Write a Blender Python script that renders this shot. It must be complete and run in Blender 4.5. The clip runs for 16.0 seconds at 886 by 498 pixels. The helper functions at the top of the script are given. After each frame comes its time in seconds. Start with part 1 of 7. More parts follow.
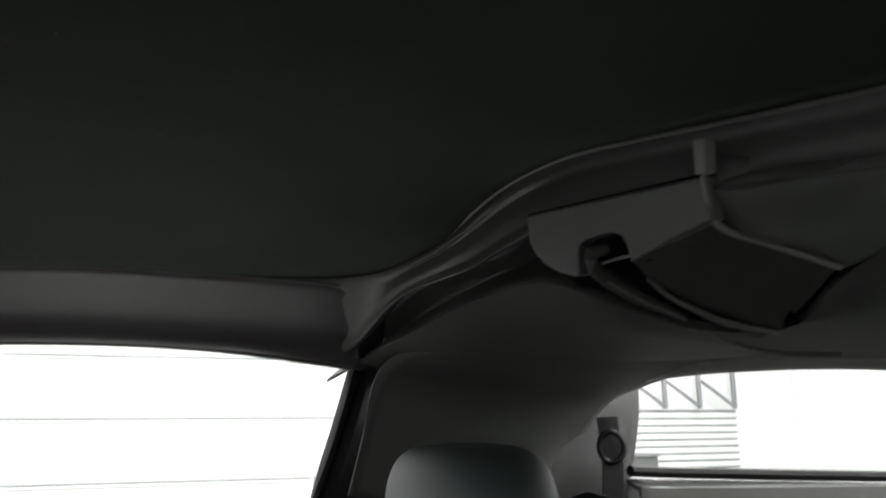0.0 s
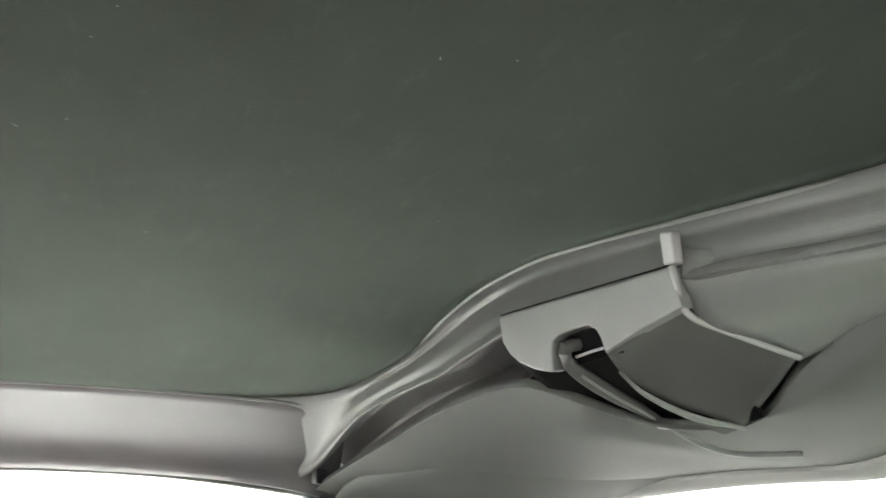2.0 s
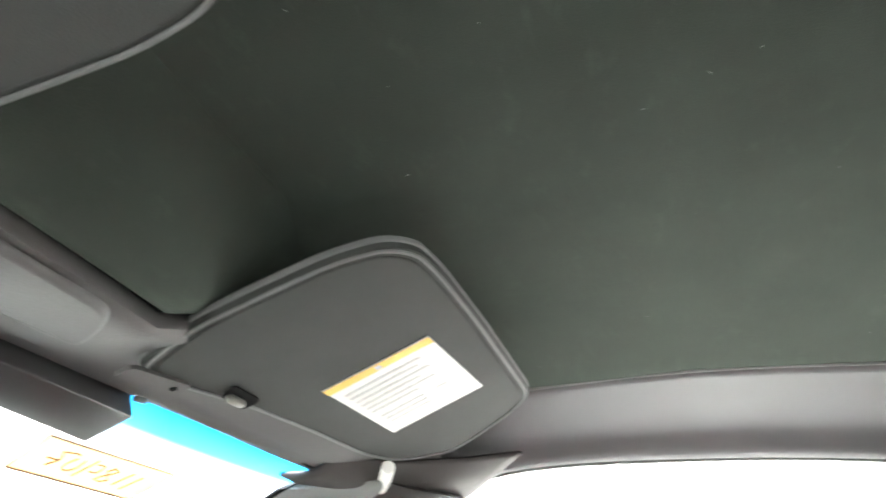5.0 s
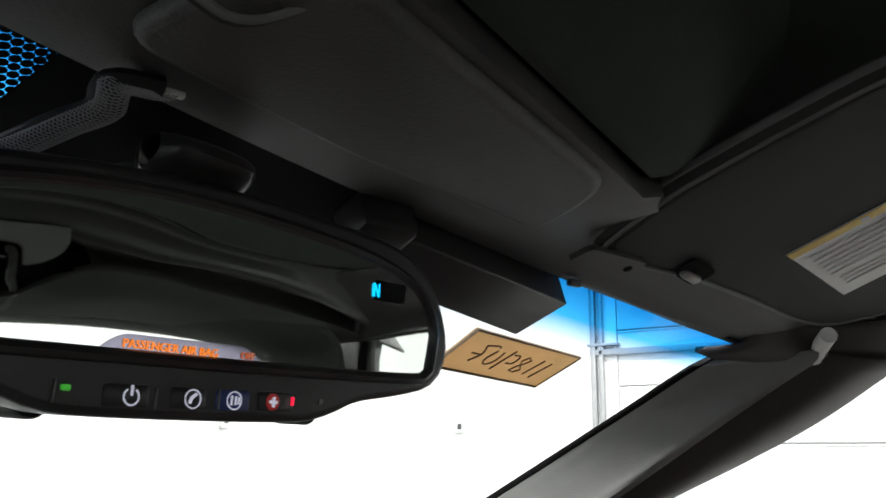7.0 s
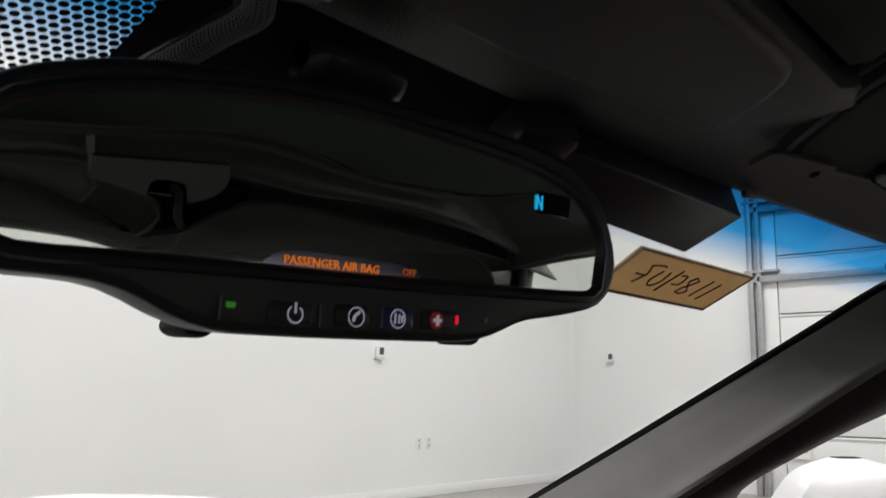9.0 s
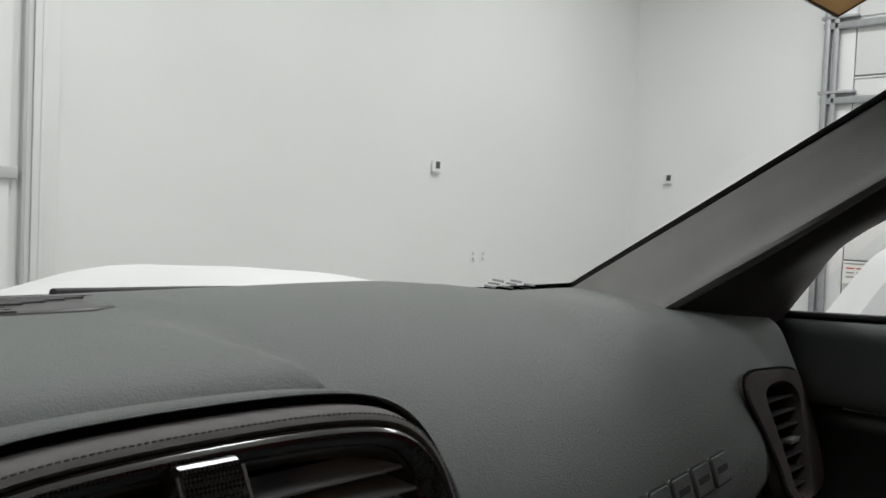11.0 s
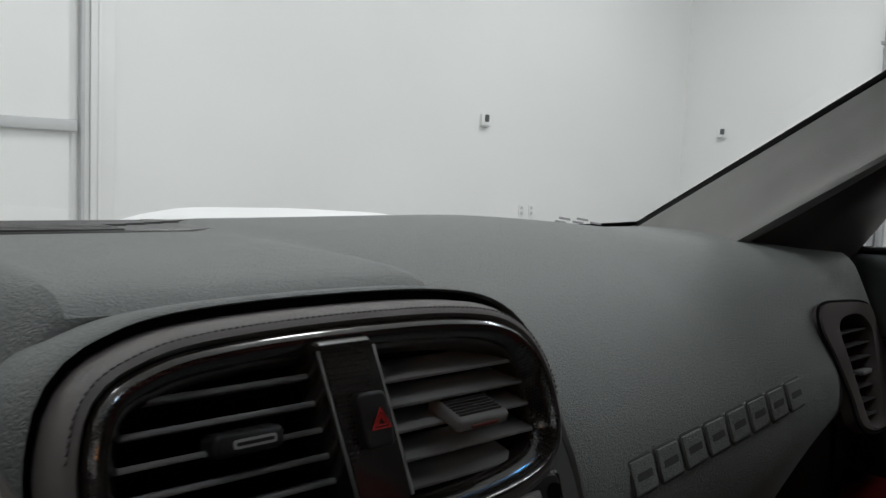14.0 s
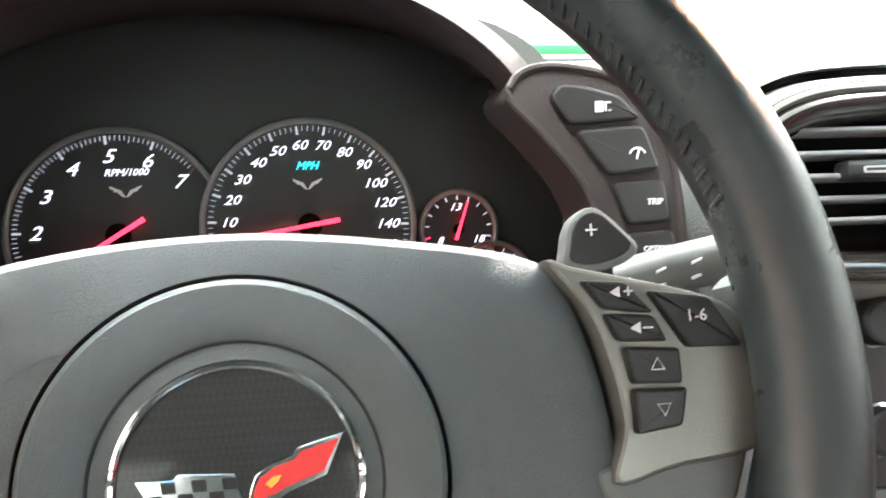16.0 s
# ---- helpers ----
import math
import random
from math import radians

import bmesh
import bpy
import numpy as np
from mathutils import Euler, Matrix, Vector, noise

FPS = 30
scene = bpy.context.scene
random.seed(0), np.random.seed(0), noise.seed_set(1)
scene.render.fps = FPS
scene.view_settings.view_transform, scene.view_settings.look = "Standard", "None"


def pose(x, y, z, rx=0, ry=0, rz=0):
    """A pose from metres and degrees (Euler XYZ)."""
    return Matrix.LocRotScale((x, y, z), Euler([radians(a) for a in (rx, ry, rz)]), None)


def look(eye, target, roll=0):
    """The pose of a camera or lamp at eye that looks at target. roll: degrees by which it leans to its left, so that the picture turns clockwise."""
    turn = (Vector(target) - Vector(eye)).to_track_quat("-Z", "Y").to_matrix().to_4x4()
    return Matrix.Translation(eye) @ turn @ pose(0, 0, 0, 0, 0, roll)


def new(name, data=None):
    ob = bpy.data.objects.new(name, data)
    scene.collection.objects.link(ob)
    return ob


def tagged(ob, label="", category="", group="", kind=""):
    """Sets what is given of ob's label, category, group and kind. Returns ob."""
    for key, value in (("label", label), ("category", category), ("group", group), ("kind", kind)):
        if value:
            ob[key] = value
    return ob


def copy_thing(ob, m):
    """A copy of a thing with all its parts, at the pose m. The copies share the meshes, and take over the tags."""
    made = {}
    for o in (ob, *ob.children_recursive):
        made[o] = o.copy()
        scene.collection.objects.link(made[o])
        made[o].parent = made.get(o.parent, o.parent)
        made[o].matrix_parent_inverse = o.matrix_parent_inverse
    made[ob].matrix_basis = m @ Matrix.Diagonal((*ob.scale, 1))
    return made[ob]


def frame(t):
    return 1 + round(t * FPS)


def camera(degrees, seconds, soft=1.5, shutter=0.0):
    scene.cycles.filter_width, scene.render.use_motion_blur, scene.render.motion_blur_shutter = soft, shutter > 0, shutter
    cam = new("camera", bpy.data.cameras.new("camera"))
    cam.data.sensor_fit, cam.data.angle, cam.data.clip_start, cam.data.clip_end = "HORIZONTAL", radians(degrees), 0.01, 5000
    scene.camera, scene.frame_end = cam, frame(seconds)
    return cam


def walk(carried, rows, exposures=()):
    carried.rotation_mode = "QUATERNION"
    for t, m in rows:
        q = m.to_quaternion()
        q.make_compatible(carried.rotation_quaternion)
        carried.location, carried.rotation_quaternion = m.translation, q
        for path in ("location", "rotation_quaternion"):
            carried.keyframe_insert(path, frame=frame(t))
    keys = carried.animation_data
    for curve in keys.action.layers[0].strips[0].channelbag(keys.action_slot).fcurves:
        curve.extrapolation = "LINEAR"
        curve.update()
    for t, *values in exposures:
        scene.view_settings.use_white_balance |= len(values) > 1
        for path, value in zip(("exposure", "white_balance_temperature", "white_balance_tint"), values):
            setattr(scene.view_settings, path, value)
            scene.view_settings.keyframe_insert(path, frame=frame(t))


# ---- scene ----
cam = camera(55.5, 16.0, 1.5, 0.3)
PATH = [
    (0, (-0.303, -0.317, 1.017), (1.519, -1.013, 1.46), -0.8),
    (0.5, (-0.357, -0.328, 0.999), (1.36, -1.108, 1.666), -1.2),
    (1, (-0.318, -0.326, 0.989), (1.347, -1.153, 1.726), -2.2),
    (1.5, (-0.29, -0.31, 0.98), (1.346, -1.169, 1.746), -2.9),
    (2, (-0.296, -0.287, 0.977), (1.358, -1.092, 1.761), -2.5),
    (2.5, (-0.282, -0.259, 0.976), (1.451, -0.836, 1.791), -1.7),
    (3, (-0.251, -0.238, 0.974), (1.53, -0.587, 1.813), -0.7),
    (3.5, (-0.246, -0.236, 0.969), (1.555, -0.414, 1.82), -0.2),
    (4, (-0.238, -0.232, 0.963), (1.573, -0.248, 1.811), 0.1),
    (4.5, (-0.237, -0.228, 0.959), (1.568, -0.073, 1.806), -0.4),
    (5, (-0.242, -0.217, 0.95), (1.511, 0.25, 1.792), 1.6),
    (5.2, (-0.24, -0.209, 0.953), (1.477, 0.379, 1.792), 1.6),
    (7.3, (-0.194, -0.052, 0.989), (1.437, 1.002, 1.467), 0.5),
    (7.5, (-0.195, -0.055, 0.989), (1.414, 1.038, 1.457), 0.3),
    (8, (-0.19, -0.053, 0.99), (1.368, 1.127, 1.416), 0.5),
    (8.5, (-0.192, -0.059, 0.989), (1.329, 1.183, 1.37), 0.7),
    (9, (-0.182, -0.041, 0.985), (1.301, 1.255, 1.328), 0.9),
    (9.5, (-0.167, -0.026, 0.966), (1.31, 1.316, 1.098), 1.2),
    (9.7, (-0.176, -0.027, 0.961), (1.295, 1.325, 1.051), 1.5),
    (11.8, (-0.146, 0.031, 0.891), (1.258, 1.449, 0.752), 2.7),
    (12, (-0.151, 0.031, 0.888), (1.249, 1.452, 0.74), 2.7),
    (12.5, (-0.155, 0.037, 0.875), (1.235, 1.466, 0.712), 2.4),
    (13, (-0.177, 0.036, 0.872), (1.205, 1.472, 0.698), 2.3),
    (13.5, (-0.171, 0.028, 0.886), (1.199, 1.474, 0.705), 2.6),
    (14, (-0.187, 0.017, 0.891), (1.16, 1.483, 0.704), 2.6),
    (14.5, (-0.25, -0.018, 0.874), (0.953, 1.567, 0.677), 1.5),
    (15, (-0.279, -0.049, 0.863), (0.509, 1.776, 0.639), -0.4),
    (15.5, (-0.285, -0.055, 0.86), (0.216, 1.843, 0.475), -0.7),
    (16, (-0.289, -0.059, 0.847), (0.045, 1.861, 0.394), -0.2),
]
EXPOSURES = [(0.0, 0.5, 6500, 10), (0.4, 2.8, 6650, 5), (1.0, 3.8, 6700, 7), (1.6, 4.05, 6700, 8), (5.2, 3.95, 6500, 9), (6.6, 1.3, 6500, 10),
             (7.3, 0.5, 6500, 11), (8.2, 0.0, 6650, 13), (9.0, -0.5, 6700, 14), (9.5, -0.75, 6650, 14), (11.8, -0.8, 6500, 10), (13.0, -0.8, 6400, 10),
             (14.2, -0.8, 6350, 11), (15, -.3, 6150, 12), (15.5, 1.9, 6400, 9), (16.0, 3.3, 6500, 6)]
walk(cam, [(t, look(eye, target, roll)) for t, eye, target, roll in PATH], EXPOSURES)

# ---- world and light: a white workshop lit by ceiling panels ----
world = bpy.data.worlds.new("world")
scene.world = world
world.use_nodes = True
world.node_tree.nodes["Background"].inputs[0].default_value = (0.75, 0.8, 0.85, 1)
world.node_tree.nodes["Background"].inputs[1].default_value = 0.05

Y_FRONT, X_RIGHT, Y_BACK, X_LEFT, Z_TOP = 5.75, 9.0, -9.0, -5.5, 4.6


def area(name, eye, target, sx, sy, watts, colour):
    data = bpy.data.lights.new(name, "AREA")
    data.shape, data.size, data.size_y, data.energy, data.color = "RECTANGLE", sx, sy, watts, colour
    ob = new(name, data)
    ob.matrix_world = look(eye, target)
    return ob


LAMPS = [(x, y) for x in (-1.6, 2.4, 6.4) for y in (-6.2, -1.6, 3.0)]
for lx, ly in LAMPS:
    area("ceiling_lamp_light", (lx, ly, Z_TOP - 0.14), (lx, ly, 0), 0.5, 2.2, 118, (1.01, 1.0, 1.01))
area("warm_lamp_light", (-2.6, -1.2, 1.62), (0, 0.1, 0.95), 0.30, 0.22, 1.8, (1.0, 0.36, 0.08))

# unseen narrow spot, added to put an orange glint on the wheel rim
spot = bpy.data.lights.new("rim_glint_light", "SPOT")
spot.energy, spot.color, spot.spot_size, spot.spot_blend, spot.shadow_soft_size = 600, (1.0, 0.26, 0.05), radians(2.3), 0.6, 0.03
spot_ob = new("rim_glint_light", spot)
spot_ob.matrix_world = look((2.6, 1.7, 2.25), (-0.171, 0.226, 0.888))


# ---- materials ----
def mat(name, colour, rough=0.5, metal=0.0, grain=0.0, scale=400.0, var=0.12, varscale=6.0, coat=0.0, spec=0.5,
        emit=None, power=0.0, rough_var=0.0, stretch=(1, 1, 1), voronoi=False):
    m = bpy.data.materials.new(name)
    m.use_nodes = True
    nt = m.node_tree
    b = nt.nodes["Principled BSDF"]
    b.inputs["Metallic"].default_value = metal
    b.inputs["Roughness"].default_value = rough
    b.inputs["Specular IOR Level"].default_value = spec
    b.inputs["Coat Weight"].default_value = coat
    b.inputs["Coat Roughness"].default_value = 0.05
    b.inputs["Base Color"].default_value = (*colour, 1)
    co = nt.nodes.new("ShaderNodeTexCoord")
    mp = nt.nodes.new("ShaderNodeMapping")
    mp.inputs["Scale"].default_value = stretch
    nt.links.new(co.outputs["Object"], mp.inputs[0])
    if var > 0:
        n1 = nt.nodes.new("ShaderNodeTexNoise")
        n1.inputs["Scale"].default_value = varscale
        n1.inputs["Detail"].default_value = 6
        n1.inputs["Roughness"].default_value = 0.62
        nt.links.new(mp.outputs[0], n1.inputs["Vector"])
        ramp = nt.nodes.new("ShaderNodeValToRGB")
        lo, hi = 1 - var, 1 + var
        ramp.color_ramp.elements[0].position, ramp.color_ramp.elements[1].position = 0.3, 0.7
        ramp.color_ramp.elements[0].color = (*[c * lo for c in colour], 1)
        ramp.color_ramp.elements[1].color = (*[min(1, c * hi) for c in colour], 1)
        nt.links.new(n1.outputs["Fac"], ramp.inputs[0])
        nt.links.new(ramp.outputs[0], b.inputs["Base Color"])
        if rough_var > 0:
            mr = nt.nodes.new("ShaderNodeMapRange")
            mr.inputs[1].default_value, mr.inputs[2].default_value = 0.3, 0.7
            mr.inputs[3].default_value, mr.inputs[4].default_value = rough - rough_var, rough + rough_var
            nt.links.new(n1.outputs["Fac"], mr.inputs[0])
            nt.links.new(mr.outputs[0], b.inputs["Roughness"])
    if grain > 0:
        if voronoi:
            g = nt.nodes.new("ShaderNodeTexVoronoi")
            g.feature = "DISTANCE_TO_EDGE"
            g.inputs["Scale"].default_value = scale
            warp = nt.nodes.new("ShaderNodeTexNoise")
            warp.inputs["Scale"].default_value = scale * 0.6
            mixv = nt.nodes.new("ShaderNodeVectorMath")
            mixv.operation = "MULTIPLY_ADD"
            mixv.inputs[1].default_value = (0.012, 0.012, 0.012)
            nt.links.new(mp.outputs[0], warp.inputs["Vector"])
            nt.links.new(warp.outputs["Color"], mixv.inputs[0])
            nt.links.new(mp.outputs[0], mixv.inputs[2])
            nt.links.new(mixv.outputs[0], g.inputs["Vector"])
            mr2 = nt.nodes.new("ShaderNodeMapRange")
            mr2.inputs[2].default_value = 0.25
            nt.links.new(g.outputs["Distance"], mr2.inputs[0])
            height = mr2.outputs[0]
        else:
            g = nt.nodes.new("ShaderNodeTexNoise")
            g.inputs["Scale"].default_value = scale
            g.inputs["Detail"].default_value = 4
            nt.links.new(mp.outputs[0], g.inputs["Vector"])
            height = g.outputs["Fac"]
        bump = nt.nodes.new("ShaderNodeBump")
        bump.inputs["Strength"].default_value = grain
        bump.inputs["Distance"].default_value = 0.0006
        nt.links.new(height, bump.inputs["Height"])
        nt.links.new(bump.outputs[0], b.inputs["Normal"])
    if emit:
        b.inputs["Emission Color"].default_value = (*emit, 1)
        b.inputs["Emission Strength"].default_value = power
    return m


# lighter copy of the rail trim, for edges painted as catching light
LIT_TRIM = mat("lit_trim", (0.30, 0.29, 0.285), 0.5, grain=0.4, scale=900, var=0.08, varscale=8, spec=0.45, rough_var=0.05)
RAIL = mat("rail_trim", (0.092, 0.087, 0.089), 0.5, grain=0.4, scale=900, var=0.08, varscale=8, spec=0.45, rough_var=0.05)
UNDER = mat("under_panel_trim", (0.095, 0.096, 0.090), 0.66, grain=0.35, scale=900, var=0.08, varscale=8, spec=0.4, rough_var=0.05)
HOOP = mat("hoop_trim", (0.160, 0.162, 0.154), 0.42, grain=0.35, scale=900, var=0.08, varscale=8, spec=0.5, rough_var=0.05)
BAND = mat("hoop_band_trim", (0.122, 0.122, 0.117), 0.44, grain=0.35, scale=900, var=0.08, varscale=8, spec=0.5, rough_var=0.05)
FABRIC = mat("headliner_fabric", (0.031, 0.0365, 0.0295), 0.95, grain=0.35, scale=900, var=0.18, varscale=7, spec=0.15)
FABRIC.node_tree.nodes["Principled BSDF"].inputs["Sheen Weight"].default_value = 0.14
FABRIC.node_tree.nodes["Principled BSDF"].inputs["Sheen Roughness"].default_value = 0.45
FABRIC.node_tree.nodes["Principled BSDF"].inputs["Sheen Tint"].default_value = (0.80, 0.95, 0.80, 1)


def scuffed(m, gain, scale, stretch):
    """Faint pale rubbed patches over a cloth's own colour."""
    nt = m.node_tree
    b = nt.nodes["Principled BSDF"]
    base = b.inputs["Base Color"].links[0].from_socket
    co = nt.nodes.new("ShaderNodeTexCoord")
    mp = nt.nodes.new("ShaderNodeMapping")
    mp.inputs["Scale"].default_value = stretch
    n = nt.nodes.new("ShaderNodeTexNoise")
    n.inputs["Scale"].default_value, n.inputs["Detail"].default_value, n.inputs["Roughness"].default_value = scale, 9, 0.72
    r = nt.nodes.new("ShaderNodeValToRGB")
    r.color_ramp.elements[0].position, r.color_ramp.elements[1].position = 0.56, 0.78
    r.color_ramp.elements[0].color, r.color_ramp.elements[1].color = (1, 1, 1, 1), (gain, gain, gain, 1)
    mx = nt.nodes.new("ShaderNodeMix")
    mx.data_type, mx.blend_type = "RGBA", "MULTIPLY"
    mx.inputs[0].default_value = 1.0
    nt.links.new(co.outputs["Object"], mp.inputs[0])
    nt.links.new(mp.outputs[0], n.inputs["Vector"])
    nt.links.new(n.outputs["Fac"], r.inputs[0])
    nt.links.new(base, mx.inputs[6])
    nt.links.new(r.outputs[0], mx.inputs[7])
    nt.links.new(mx.outputs[2], b.inputs["Base Color"])


scuffed(FABRIC, 1.45, 24.0, (1, 2.6, 1))
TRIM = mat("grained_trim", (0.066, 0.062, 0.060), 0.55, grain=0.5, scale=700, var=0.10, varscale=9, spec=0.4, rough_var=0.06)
# lightened for the windscreen pillar's lit side
PILLAR_LIT = mat("pillar_trim", (0.17, 0.172, 0.163), 0.6, grain=0.5, scale=800, var=0.10, varscale=8, spec=0.35)
# hoop trim in shade, with the missing light put into a near-black colour
PILLAR_SHADED = mat("shaded_rear_pillar", (0.012, 0.012, 0.012), 0.38, grain=0.6, scale=500, var=0.15, varscale=12, spec=0.5, voronoi=True)
VISOR = mat("visor_cloth", (0.060, 0.062, 0.058), 0.85, grain=0.6, scale=1100, var=0.10, varscale=12, spec=0.2)
DASH = mat("dash_vinyl", (0.122, 0.135, 0.128), 0.52, grain=0.55, scale=330, var=0.10, varscale=10, spec=0.30, rough_var=0.05, voronoi=True)
LEATHER = mat("black_leather", (0.098, 0.112, 0.113), 0.42, grain=0.32, scale=560, var=0.12, varscale=14, spec=0.45, rough_var=0.06, voronoi=True)
RIM_LEATHER = mat("rim_leather", (0.023, 0.029, 0.029), 0.31, grain=0.16, scale=900, var=0.14, varscale=18, spec=0.5, rough_var=0.07, voronoi=True)
STITCHPAD = mat("pod_leather", (0.155, 0.146, 0.139), 0.46, grain=0.3, scale=700, var=0.10, varscale=14, spec=0.4, voronoi=True)
# dark vinyl tone that paints the shading of the raised blocks
BLOCK_SHADE = mat("vinyl_block_shade", (0.022, 0.024, 0.023), 0.6, var=0.1, varscale=40)
POD_THREAD = mat("grey_thread", (0.06, 0.058, 0.055), 0.7, var=0.1, varscale=200)
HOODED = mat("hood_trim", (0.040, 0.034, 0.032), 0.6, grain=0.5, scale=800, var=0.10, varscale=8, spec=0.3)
THREAD = mat("dark_thread", (0.040, 0.040, 0.040), 0.7, var=0.1, varscale=200)
PALE_INLAY = mat("pale_inlay", (0.55, 0.55, 0.54), 0.35, metal=0.3, var=0.04, varscale=80)
PIPING = mat("grey_piping", (0.15, 0.15, 0.147), 0.7, var=0.08, varscale=60, grain=0.4, scale=900)
BLACK = mat("black_plastic", (0.024, 0.024, 0.024), 0.36, grain=0.18, scale=900, var=0.1, varscale=12, spec=0.4)
# near-black for black parts and for shade painted into gaps and hollows
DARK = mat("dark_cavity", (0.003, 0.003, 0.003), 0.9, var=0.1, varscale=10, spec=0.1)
SLAT = mat("vent_slat", (0.28, 0.28, 0.275), 0.30, grain=0.3, scale=900, var=0.08, varscale=20)
SATIN = mat("satin_grey", (0.13, 0.135, 0.13), 0.42, metal=0.25, grain=0.2, scale=1200, var=0.06, varscale=10)
SILVER = mat("silver_paint", (0.23, 0.225, 0.205), 0.36, metal=0.65, grain=0.15, scale=1500, var=0.06, varscale=10)
CHROME = mat("chrome", (0.80, 0.80, 0.79), 0.12, metal=1.0, var=0.03)
DIAL_RING = mat("dial_ring", (0.24, 0.24, 0.235), 0.4, metal=0.3, var=0.05, varscale=60)
TICK = mat("tick_ink", (0.45, 0.45, 0.48), 0.5, var=0.0, emit=(0.80, 0.82, 1.0), power=0.07)
LINING = mat("hood_lining", (0.045, 0.048, 0.044), 0.75, grain=0.3, scale=900, var=0.06, varscale=15, spec=0.3)
STEEL = mat("brushed_steel", (0.45, 0.45, 0.44), 0.32, metal=1.0, var=0.08, varscale=40, stretch=(1, 1, 20))
WHITE_INK = mat("white_ink", (0.75, 0.75, 0.78), 0.5, var=0.0)
LIT_INK = mat("lit_ink", (0.75, 0.75, 0.80), 0.5, var=0.0, emit=(0.80, 0.82, 1.0), power=0.22)
LIT_CYAN = mat("lit_cyan", (0.05, 0.5, 0.6), 0.5, var=0.0, emit=(0.02, 0.65, 0.85), power=0.5)
NEEDLE = mat("needle_red", (0.6, 0.02, 0.03), 0.4, var=0.0, emit=(1.0, 0.02, 0.05), power=0.75)
# red print and enamel, with a faint glow added to the colour
RED_GLOW_INK = mat("red_glow_ink", (0.50, 0.03, 0.03), 0.4, var=0.05, varscale=50, emit=(0.8, 0.02, 0.02), power=0.05)
RED_LAMP = mat("red_lamp", (0.6, 0.01, 0.02), 0.4, var=0.0, emit=(1.0, 0.01, 0.05), power=0.8)
AMBER = mat("amber_display", (0.3, 0.1, 0.02), 0.4, var=0.0, emit=(1.0, 0.26, 0.03), power=0.55)
DIM_AMBER = mat("dim_amber_display", (0.25, 0.09, 0.04), 0.4, var=0.0, emit=(1.0, 0.22, 0.05), power=0.22)
CYAN = mat("cyan_display", (0.0, 0.3, 0.5), 0.4, var=0.0, emit=(0.0, 0.55, 1.0), power=0.8)
GREEN_LED = mat("green_led", (0.05, 0.4, 0.05), 0.4, var=0.0, emit=(0.1, 0.7, 0.06), power=0.15)
DIAL = mat("dial_black", (0.0215, 0.0235, 0.0215), 0.5, grain=0.2, scale=900, var=0.05, varscale=30)
SCREEN = mat("grey_screen", (0.07, 0.075, 0.075), 0.35, var=0.05, varscale=60)
LABEL_INK = mat("faded_label_ink", (0.55, 0.54, 0.52), 0.6, var=0.08, varscale=80)
FRIT = mat("black_ceramic", (0.003, 0.003, 0.003), 0.7, var=0.1, varscale=20, spec=0.08)
PAPER = mat("label_paper", (0.80, 0.79, 0.75), 0.6, var=0.03, varscale=40)
YELLOW = mat("label_yellow", (0.75, 0.52, 0.08), 0.6, var=0.04, varscale=40)
INK = mat("grey_ink", (0.25, 0.25, 0.26), 0.6, var=0.1, varscale=80)
MARKER = mat("marker_ink", (0.13, 0.085, 0.05), 0.7, var=0.15, varscale=90)
RED_LEATHER = mat("red_leather", (0.22, 0.008, 0.012), 0.5, grain=0.7, scale=420, var=0.15, varscale=10, voronoi=True)
RUBBER = mat("black_rubber", (0.010, 0.010, 0.010), 0.6, var=0.1, varscale=20, spec=0.3)
CARPAINT = mat("white_car_paint", (0.80, 0.80, 0.80), 0.42, var=0.015, varscale=3, coat=0.0)
WALL = mat("white_wall_paint", (0.78, 0.79, 0.78), 0.6, grain=0.25, scale=60, var=0.025, varscale=0.9)
WALL_B = mat("white_panel_paint", (0.80, 0.81, 0.80), 0.45, grain=0.2, scale=80, var=0.02, varscale=1.2)
FLOOR = mat("grey_epoxy_floor", (0.33, 0.325, 0.31), 0.42, grain=0.12, scale=25, var=0.10, varscale=1.4, rough_var=0.06)
GALV = mat("galvanised_steel", (0.38, 0.39, 0.40), 0.45, metal=0.4, var=0.12, varscale=15)
GREY_PAINT = mat("grey_paint", (0.52, 0.53, 0.53), 0.5, grain=0.1, scale=200, var=0.05, varscale=3)
GREENPAINT = mat("green_paint", (0.03, 0.34, 0.07), 0.45, var=0.1, varscale=4)
LAMP_GLOW = mat("lamp_diffuser", (0.9, 0.9, 0.9), 0.5, var=0.0, emit=(1, 0.99, 0.96), power=3.0)
GLASS_DARK = mat("smoked_glass", (0.008, 0.008, 0.010), 0.06, var=0.0)
GLASS_VIOLET = mat("violet_display", (0.24, 0.23, 0.30), 0.10, metal=1.0, var=0.0)
DULL_RED = mat("dull_red", (0.20, 0.05, 0.04), 0.5, var=0.05, varscale=60)
BLUE_BTN = mat("blue_button", (0.016, 0.034, 0.17), 0.4, var=0.05, varscale=40)


